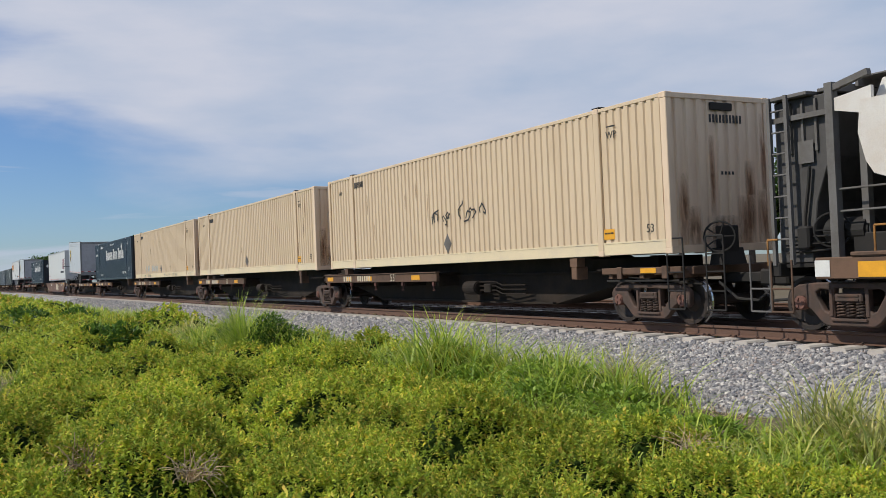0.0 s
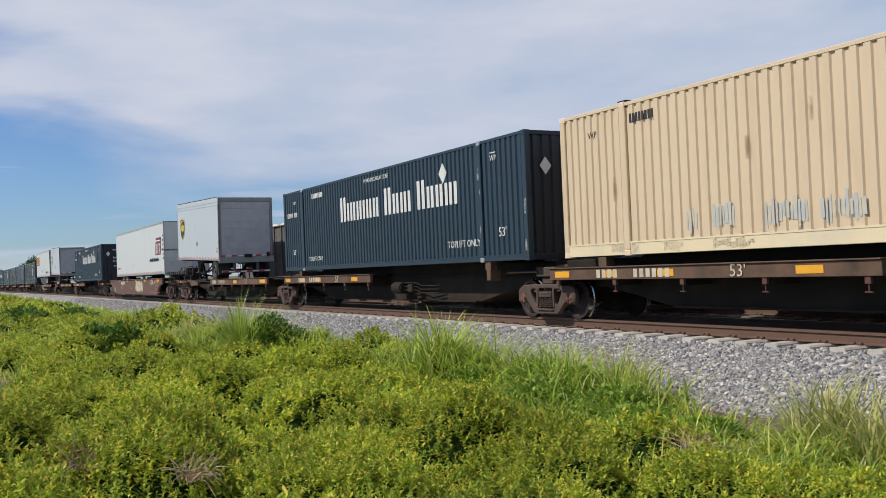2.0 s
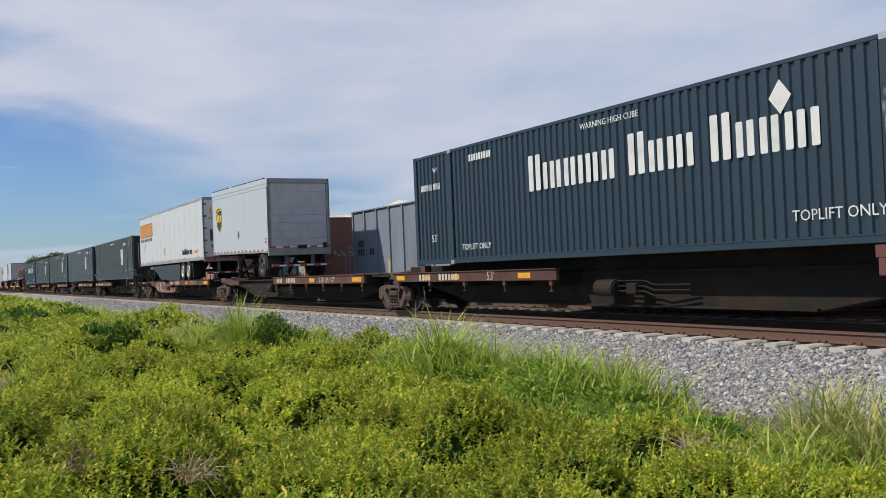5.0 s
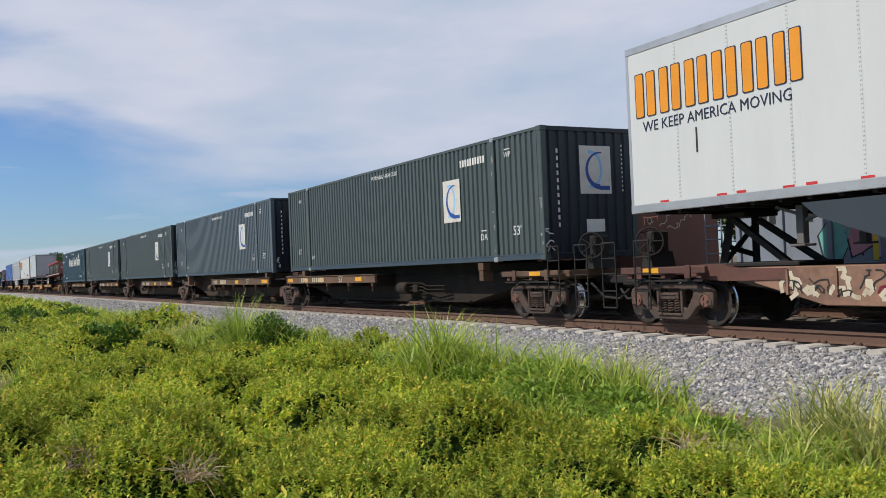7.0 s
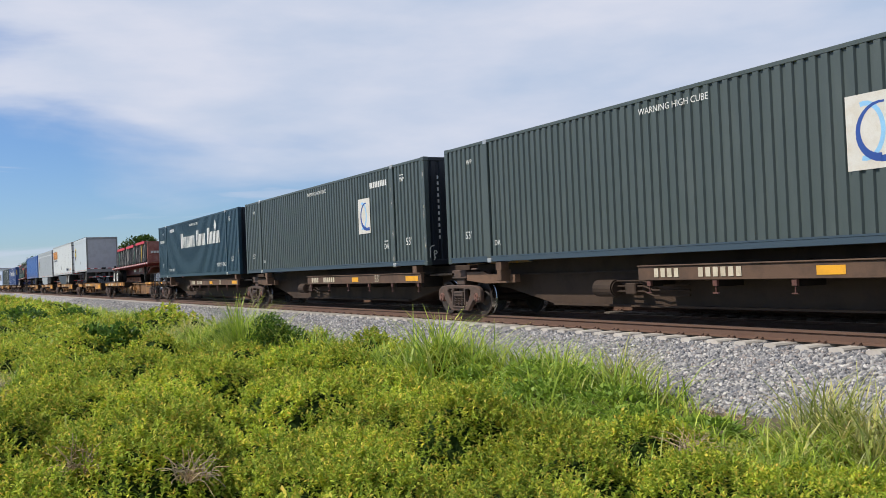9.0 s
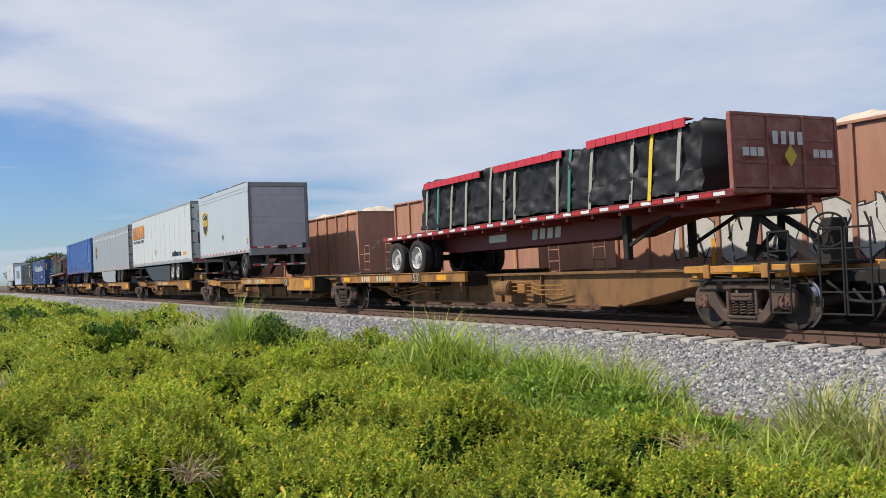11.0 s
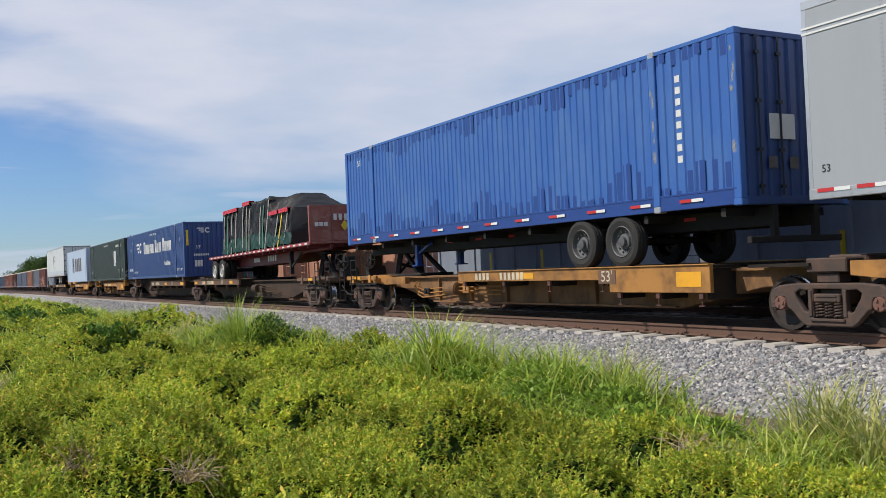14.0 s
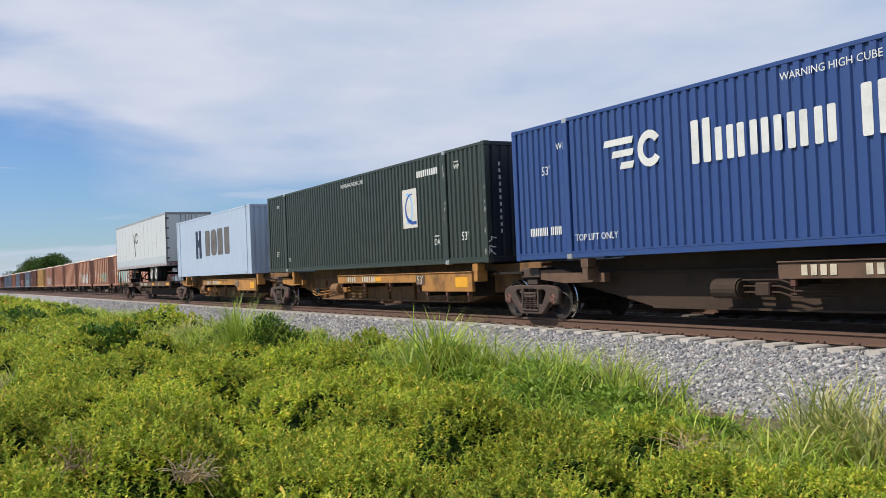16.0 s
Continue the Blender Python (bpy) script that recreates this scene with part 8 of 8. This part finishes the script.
def shrub_band(rng, d0, d1, dens, leaves, length, a0=VIEW0, a1=VIEW1):
    x, y = scatter(rng, d0, d1, dens, -2.45, a0, a1)
    h, sx, sy = canopy(x, y, True)
    # few sprigs in the hollows
    keep = rng.uniform(0, 1, len(x)) < np.clip(h / 0.30, 0.10, 1)
    x, y, h, sx, sy = x[keep], y[keep], h[keep], sx[keep], sy[keep]
    g = np.array([ground_z(a, b) for a, b in zip(x, y)])
    n = len(x)
    lean = rng.normal(0, 0.45, (n, 3))
    lean[:, 2] = 1.0
    lean[:, 0] += 0.55 * sx
    lean[:, 1] += 0.55 * sy
    lean /= np.linalg.norm(lean, axis=1, keepdims=True)
    stem = rng.uniform(0.06, 0.22, n) * np.clip(h / 0.3, 0.4, 1.2) * (1 + (length - 0.04) * 6)
    foot = np.stack([x, y, g + h - stem * 0.62 + rng.normal(0, 0.035, n) * np.clip(h / 0.3, 0.2, 1)], 1)
    out = []
    for k in range(leaves):
        f = (k + 0.6) / leaves
        base = foot + lean * (stem * f)[:, None]
        a = k * 2.4 + rng.uniform(0, 6.28, n)
        el = 0.10 + 0.85 * f + rng.normal(0, 0.30, n)
        d = np.stack([np.cos(a) * np.cos(el), np.sin(a) * np.cos(el), np.sin(el)], 1) + lean * 0.25
        ln = length * rng.uniform(0.7, 1.35, n) * (1.15 - 0.35 * f)
        out.append(leaf_quads(rng, base, d, ln, ln * rng.uniform(0.38, 0.52, n)))
    # lower leaves in the shade of the canopy
    m = n
    pick = rng.integers(0, n, m)
    base = np.stack([x[pick] + rng.normal(0, 0.08, m), y[pick] + rng.normal(0, 0.08, m), g[pick] + rng.uniform(0.0, 0.9, m) * h[pick]], 1)
    a = rng.uniform(0, 6.28, m)
    d = np.stack([np.cos(a), np.sin(a), rng.normal(0.1, 0.4, m)], 1)
    ln = length * rng.uniform(0.9, 1.6, m)
    out.append(leaf_quads(rng, base, d, ln, ln * 0.55))
    return np.concatenate(out)


def shrub_underlay(name, xs, ys, label):
    """Inner growth as a sheet just under the leaf tips, shade in its colour."""
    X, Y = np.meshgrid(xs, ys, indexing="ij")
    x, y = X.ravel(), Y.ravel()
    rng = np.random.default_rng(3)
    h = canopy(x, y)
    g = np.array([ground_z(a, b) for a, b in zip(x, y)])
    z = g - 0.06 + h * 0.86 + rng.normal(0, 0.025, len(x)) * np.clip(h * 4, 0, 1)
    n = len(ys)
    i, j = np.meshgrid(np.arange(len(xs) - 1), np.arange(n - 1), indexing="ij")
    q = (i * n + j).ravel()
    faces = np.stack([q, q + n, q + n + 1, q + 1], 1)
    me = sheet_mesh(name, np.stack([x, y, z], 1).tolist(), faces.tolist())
    ob = piece(name, me, M_SHRUB_SHADE, None)
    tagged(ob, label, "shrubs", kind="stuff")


def build_shrubs():
    shrub_underlay("shrub_growth", np.arange(-34, 16, 0.11), np.arange(-14.5, -2.7, 0.11), "dark green sheet under the shrub tips, coloured as the shade between leaves")
    shrub_underlay("shrub_growth", np.arange(-150, -33.8, 0.5), np.arange(-16, -2.7, 0.4), "dark green sheet under the leaves of the far verge, coloured as shade")
    rng = np.random.default_rng(21)
    parts = [shrub_band(rng, 4.2, 9.0, 450, 17, 0.039), shrub_band(rng, 9.0, 16.0, 230, 14, 0.056), shrub_band(rng, 16.0, 28.0, 90, 11, 0.08), shrub_band(rng, 28.0, 60.0, 17, 9, 0.16), shrub_band(rng, 60.0, 170.0, 1.6, 8, 0.42)]
    # the verge round and behind the camera
    parts += [shrub_band(rng, 1.4, 4.2, 90, 10, 0.06), shrub_band(rng, 1.0, 17.0, 42, 9, 0.085, VIEW1, 2 * math.pi + VIEW0)]
    v = np.concatenate(parts)
    ob = piece("shrub_cover", quads_mesh("shrub_cover", v, len(v) // 4), M_LEAF, None)
    tagged(ob, "low bright green shrubs covering the trackside verge", "shrubs", kind="stuff")


def blades(rng, base, length, lean, width, curve=0.6, seg=5):
    """Arching grass blades: rows of base points, one strip each."""
    n = len(base)
    a = rng.uniform(0, 2 * math.pi, n)
    hd = np.stack([np.cos(a), np.sin(a), np.zeros(n)], 1)
    sd = np.stack([-np.sin(a), np.cos(a), np.zeros(n)], 1) * 0.8 + hd * 0.1
    out = np.zeros((n, seg + 1, 2, 3))
    p = base.copy()
    tilt = lean.copy()
    step = length / seg
    for k in range(seg + 1):
        f = k / seg
        w = width * (1 - f ** 2.2) * (0.75 + 0.5 * min(f * 3, 1)) * 0.5 + 0.0006
        out[:, k, 0], out[:, k, 1] = p - sd * w[:, None], p + sd * w[:, None]
        d = hd * np.sin(tilt)[:, None] + np.array([0, 0, 1.0]) * np.cos(tilt)[:, None]
        p = p + d * step[:, None]
        tilt = tilt + curve * (0.25 + f) * rng.uniform(0.5, 1.3, n)
    return out


def blades_mesh(name, b):
    n, s = b.shape[0], b.shape[1]
    v = b.reshape(-1, 3)
    i = np.arange(n)[:, None] * (2 * s) + np.arange(s - 1)[None, :] * 2
    f = np.stack([i, i + 1, i + 3, i + 2], -1).reshape(-1, 4)
    me = bpy.data.meshes.new(name)
    me.vertices.add(len(v))
    me.vertices.foreach_set("co", v.astype(np.float32).ravel())
    me.loops.add(f.size)
    me.loops.foreach_set("vertex_index", f.astype(np.int32).ravel())
    me.polygons.add(len(f))
    me.polygons.foreach_set("loop_start", np.arange(0, f.size, 4, dtype=np.int32))
    me.update(calc_edges=True)
    me.shade_smooth()
    return me


SWAYERS = []


def clump(x, y, n, spread, length, material, label, seed, curve=0.5, lean=0.25, width=0.012, sway=1.2):
    rng = np.random.default_rng(seed)
    r = np.abs(rng.normal(0, spread, n))
    a = rng.uniform(0, 6.28, n)
    base = np.stack([r * np.cos(a), r * np.sin(a), np.full(n, -0.05)], 1)
    ln = length * rng.uniform(0.45, 1.1, n)
    b = blades(rng, base, ln, np.abs(rng.normal(lean, 0.22, n)) + r * 0.2, width * rng.uniform(0.6, 1.3, n), curve)
    ob = piece("grass_clump", blades_mesh("grass_clump", b), material, None, pose(x, y, ground_z(x, y)))
    tagged(ob, label, "grass clump", "tall grass clumps on the verge", kind="stuff")
    if sway:
        SWAYERS.append((ob, x, y, seed, sway))
    return ob


def build_grass():
    tall = "tall clump of arching green grass"
    dry = "tall clump of half-dry yellowish grass"
    clump(-19.9, -5.6, 230, 0.16, 1.85, M_GRASS, tall, 31, 0.30, 0.05, 0.020)
    clump(-19.6, -5.45, 800, 0.30, 1.62, M_GRASS, tall, 32, 0.50, 0.15, 0.022)
    clump(-19.1, -4.75, 500, 0.35, 1.35, M_GRASS, tall, 52, 0.62, 0.25, 0.020)
    clump(-12.7, -4.5, 440, 0.40, 1.55, M_GRASS, tall, 33, 0.45, 0.15, 0.030)
    clump(-12.0, -4.2, 300, 0.42, 1.35, M_GRASS, tall, 34, 0.50, 0.22, 0.028)
    clump(-13.6, -4.2, 300, 0.50, 1.15, M_GRASS, tall, 35, 0.54, 0.30, 0.028)
    clump(-15.0, -4.1, 439, 0.50, 0.95, M_STRAW, dry, 36, 0.62, 0.45, 0.016)
    clump(-10.9, -3.5, 468, 0.37, 1.15, M_GRASS, tall, 37, 0.50, 0.3, 0.018)
    clump(-10.2, -2.95, 322, 0.20, 1.15, M_STRAW, dry, 38, 0.50, 0.35, 0.015)
    clump(-10.6, -4.9, 439, 0.46, 0.79, M_GRASS, tall, 39, 0.70, 0.45, 0.020)
    clump(-9.3, -4.6, 410, 0.44, 0.75, M_GRASS, tall, 40, 0.78, 0.5, 0.020)
    clump(-5.95, -4.0, 300, 0.22, 1.15, M_STRAW, dry, 41, 0.52, 0.15, 0.020)
    clump(-5.3, -4.2, 300, 0.30, 1.05, M_STRAW, dry, 42, 0.60, 0.25, 0.020)
    clump(-5.7, -4.6, 260, 0.34, 0.85, M_GRASS, tall, 53, 0.75, 0.40, 0.020)
    clump(-6.4, -4.9, 240, 0.40, 0.70, M_STRAW, dry, 43, 0.94, 0.55, 0.015)
    clump(-6.9, -5.2, 439, 0.40, 0.62, M_GRASS, tall, 44, 0.94, 0.55, 0.016)
    clump(-5.6, -5.1, 381, 0.29, 0.60, M_GRASS, tall, 45, 0.86, 0.45, 0.016)
    clump(-23.5, -5.6, 556, 0.66, 1.14, M_GRASS, tall, 46, 0.59, 0.3, 0.028)
    clump(-25.5, -5.4, 527, 0.77, 1.20, M_STRAW, dry, 47, 0.59, 0.3, 0.028)
    clump(-21.5, -4.9, 439, 0.55, 0.95, M_GRASS, tall, 48, 0.62, 0.35, 0.022)
    clump(-17.2, -3.9, 439, 0.55, 0.89, M_GRASS, tall, 49, 0.66, 0.35, 0.020)
    clump(-7.9, -4.2, 292, 0.39, 0.42, M_GRASS, tall, 50, 0.78, 0.4, 0.015)
    for k, (cx, cy) in enumerate(((-13.1, -3.9), (-12.2, -4.9), (-11.4, -4.1), (-14.3, -4.7), (-16.2, -4.3), (-10.1, -4.1), (-11.9, -3.4), (-13.9, -5.2), (-17.9, -4.4), (-9.4, -3.7))):
        clump(cx, cy, 190, 0.38, 1.2, M_GRASS, tall, 110 + k, 0.58, 0.28, 0.029)
    for k, (cx, cy) in enumerate(((-9.1, -2.55), (-9.7, -2.5), (-8.5, -2.6), (-21.5, -2.9), (-23.0, -2.8))):
        clump(cx, cy, 160, 0.30, 0.22, M_TWIG, "low withered brown weeds at the ballast edge", 130 + k, 0.5, 0.6, 0.008)
    # short grass and far verge
    rng = np.random.default_rng(8)
    out = []
    for d0, d1, dens, ln, w in ((4.5, 12.0, 26, 0.55, 0.017), (12, 24, 22, 0.66, 0.026), (24, 60, 14, 0.75, 0.035), (60, 160, 1.5, 0.9, 0.09)):
        x, y = scatter(rng, d0, d1, dens, -2.35)
        near = np.exp(-((y + 3.9) / 1.5) ** 2) * np.clip(0.6 + 1.4 * wave(x, y, 0.5, 31.0), 0, 1)
        k = rng.uniform(0, 1, len(x)) < (0.05 + 0.95 * near if d1 < 30 else 0.7)
        x, y = x[k], y[k]
        g = np.array([ground_z(a, b) for a, b in zip(x, y)])
        for rep in range(3):
            base = np.stack([x + rng.normal(0, 0.06, len(x)), y + rng.normal(0, 0.06, len(x)), g - 0.02 + 0.3 * canopy(x, y)], 1)
            out.append(blades(rng, base, ln * rng.uniform(0.5, 1.2, len(x)), np.abs(rng.normal(0.40, 0.30, len(x))), w * rng.uniform(0.6, 1.3, len(x)), 0.55))
    ob = piece("verge_grass", blades_mesh("verge_grass", np.concatenate(out)), M_GRASS, None)
    tagged(ob, "loose green grass growing through the verge shrubs", "grass", kind="stuff")
    # mown, yellowish patch
    x, y = scatter(rng, 13, 32, 150)
    k = np.hypot((x + 19.5) / 7.0, (y + 11.2) / 1.8) < 1
    x2, y2 = rng.uniform(-66, -38, 9000), rng.uniform(-5.1, -2.5, 9000)
    k2 = np.hypot((x2 + 52) / 15.0, (y2 + 3.6) / 1.7) < 1
    x, y = np.concatenate([x[k], x2[k2]]), np.concatenate([y[k], y2[k2]])
    base = np.stack([x, y, np.array([ground_z(a, b) for a, b in zip(x, y)])], 1)
    ob = piece("mown_grass", blades_mesh("mown_grass", blades(rng, base, rng.uniform(0.08, 0.2, len(x)), np.abs(rng.normal(0.5, 0.3, len(x))), np.where(x < -34, 0.035, 0.012), 0.5)), M_STRAW, None)
    tagged(ob, "short dry yellowish mown grass", "grass", kind="stuff")


def weed(x, y, r, h, n, seed, leaf=0.13, material=None, label="dark green broad-leaved weed bush on the verge"):
    """A dark broad-leaved weed bush."""
    rng = np.random.default_rng(seed)
    u = rng.normal(size=(n, 3))
    u /= np.linalg.norm(u, axis=1, keepdims=True)
    u[:, 2] = np.abs(u[:, 2])
    k = rng.uniform(0.5, 1.0, n) ** 0.5
    base = u * k[:, None] * np.array([r, r, h])
    base[:, 2] += 0.05
    d = u + rng.normal(0, 0.5, (n, 3))
    ln = leaf * rng.uniform(0.6, 1.3, n)
    v = leaf_quads(rng, base, d, ln, ln * 0.6)
    ob = thing("weed_bush", label, "weed", "weed bushes on the verge", pose(x, y, ground_z(x, y)))
    piece("foliage", quads_mesh("foliage", v, n), material or M_LEAFD, ob)
    bm = bmesh.new()
    for i in range(7):
        a = i * 0.9
        rod(bm, (0, 0, -0.05), (0.5 * r * math.cos(a), 0.5 * r * math.sin(a), h * 0.7), 0.008, 5)
    part("stem", bm, M_BARK, ob)


def twigs(x, y, seed, n=60, h=0.42, foot=None):
    r = random.Random(seed)
    bm = bmesh.new()
    for _ in range(n):
        a, b = r.uniform(0, 6.28), r.uniform(0.2, 1.2)
        p = Vector((r.uniform(-0.1, 0.1), r.uniform(-0.1, 0.1), 0.1))
        d = Vector((math.cos(a) * math.sin(b), math.sin(a) * math.sin(b), math.cos(b)))
        for k in range(4):
            q = p + d * h * r.uniform(0.2, 0.36)
            rod(bm, p, q, 0.005 - 0.0008 * k, 4)
            d = (d + Vector((r.uniform(-0.5, 0.5), r.uniform(-0.5, 0.5), r.uniform(-0.7, 0.1)))).normalized()
            p = q
    ob = part("dead_plant", bm, M_TWIG, None)
    ob.matrix_basis = pose(x, y, foot if foot is not None else ground_z(x, y) + 0.8 * float(canopy(np.array([x]), np.array([y]))[0]))
    tagged(ob, "withered tangle of pale brown stalks", "dead plant", "withered plants")


def tree(x, y, h, r, seed):
    rng = np.random.default_rng(seed)
    rr = random.Random(seed)
    t = thing("tree", "broad green tree behind the tracks", "tree", "trees behind the tracks", pose(x, y, -0.95))
    bm = bmesh.new()
    bmesh.ops.create_cone(bm, cap_ends=True, segments=9, radius1=0.035 * h, radius2=0.018 * h, depth=h * 0.5, matrix=Matrix.Translation((0, 0, h * 0.25)))
    centres = []
    for i in range(11):
        a = i * 2.4 + rr.uniform(-0.3, 0.3)
        k = rr.uniform(0.3, 1.0)
        c = Vector((r * k * 0.75 * math.cos(a), r * k * 0.75 * math.sin(a), h * (0.48 + 0.46 * rr.random() * (1.15 - 0.5 * k))))
        centres.append(c)
        rod(bm, (0, 0, h * 0.35), c, 0.008 * h, 6)
    part("trunk", bm, M_BARK, t)
    out = []
    for c in centres:
        n = 420
        u = rng.normal(size=(n, 3))
        u /= np.linalg.norm(u, axis=1, keepdims=True)
        base = np.array(c) + u * (rng.uniform(0.3, 1.0, n) ** 0.6)[:, None] * np.array([0.42 * r, 0.42 * r, 0.30 * r]) * rr.uniform(0.7, 1.2)
        ln = 0.05 * h * rng.uniform(0.5, 1.2, n)
        out.append(leaf_quads(rng, base, u + rng.normal(0, 0.5, (n, 3)), ln, ln * 0.6))
    v = np.concatenate(out)
    piece("crown", quads_mesh("crown", v, len(v) // 4), M_TREELEAF, t)


build_shrubs()
build_grass()
weed(-24.80, -7.95, 0.62, 0.84, 1200, 61, 0.14)
weed(-23.61, -7.47, 0.66, 0.88, 1300, 62, 0.14)
weed(-38.5, -8.6, 1.2, 1.15, 1300, 68, 0.16)
weed(-23.0, -4.9, 0.6, 0.75, 900, 69, 0.09)
weed(-44.0, -6.0, 1.1, 0.8, 700, 63, 0.2)
weed(-41.5, -3.4, 0.8, 0.4, 350, 64, 0.2)
weed(-37.5, -3.3, 0.7, 0.35, 350, 65, 0.2)
weed(-19.15, -5.15, 0.60, 1.15, 3000, 66, 0.075)
weed(-18.85, -4.75, 0.48, 0.85, 1500, 67, 0.075)
for k, (wx, wy, wr, wh) in enumerate(((-11.6, -4.6, 0.6, 0.50), (-10.7, -4.2, 0.65, 0.62), (-9.9, -4.6, 0.6, 0.45), (-10.2, -3.7, 0.5, 0.55), (-9.0, -4.1, 0.6, 0.42), (-8.2, -4.4, 0.55, 0.30), (-13.0, -4.9, 0.6, 0.45), (-14.6, -4.6, 0.6, 0.5), (-7.4, -4.2, 0.5, 0.24), (-11.3, -3.5, 0.5, 0.5), (-16.0, -4.9, 0.7, 0.45))):
    weed(wx, wy, wr, wh, 900, 140 + k, 0.080, M_LEAFG, "fresh green small-leaved weed bush among the grass")
twigs(-7.17, -10.45, 71, 55, 0.24, -0.27)
twigs(-6.47, -9.85, 72, 45, 0.20, -0.28)
twigs(-6.1, -5.6, 73, 40, 0.3)
for i, (tx, ty, th, tr) in enumerate(((-44, 30, 7.6, 3.0), (-41, 33, 8.0, 3.2), (-38, 35, 8.6, 3.4), (-35, 38, 8.2, 3.3), (-31, 38, 8.6, 3.4), (-27, 40, 8.4, 3.3), (-150, 17, 9.2, 3.6),
                                      (-236, 12, 8.6, 5), (-246, 14, 9.4, 5.5), (-258, 15, 9.0, 5.5), (-270, 15, 9.6, 6), (-284, 16, 9.2, 6), (-298, 16, 9.4, 6), (-315, 16, 9.0, 6), (-335, 17, 9.4, 6.5), (-360, 18, 8.6, 6.5), (-390, 18, 8.4, 7))):
    tree(tx, ty, th, tr, 80 + i)


# ---- motion ----
def motions():
    for ob, x, y, z, speed, ry in MOVERS:
        walk(ob, [(t, pose(x + speed * t, y, z, 0, ry, 0)) for t in (0.0, 4.0, 8.0, 12.0, END)])
    # the tall grass nods in the wind
    for ob, x, y, seed, sway in SWAYERS:
        z = ground_z(x, y)
        walk(ob, [(t, pose(x, y, z, sway * math.sin(t * 2.1 + seed), sway * math.sin(t * 1.6 + seed * 1.7), 0)) for t in np.arange(0, END + 0.01, 0.5)])
    # wheels turn clockwise seen from the near side
    step, turn = 1 / 15, 88.0
    n = int(END / step)
    for w, e in WHEELS:
        walk(w, [(i * step, pose(e, 0, 0.42, 0, (i * turn) % 360, 0)) for i in range(n + 1)])


motions()
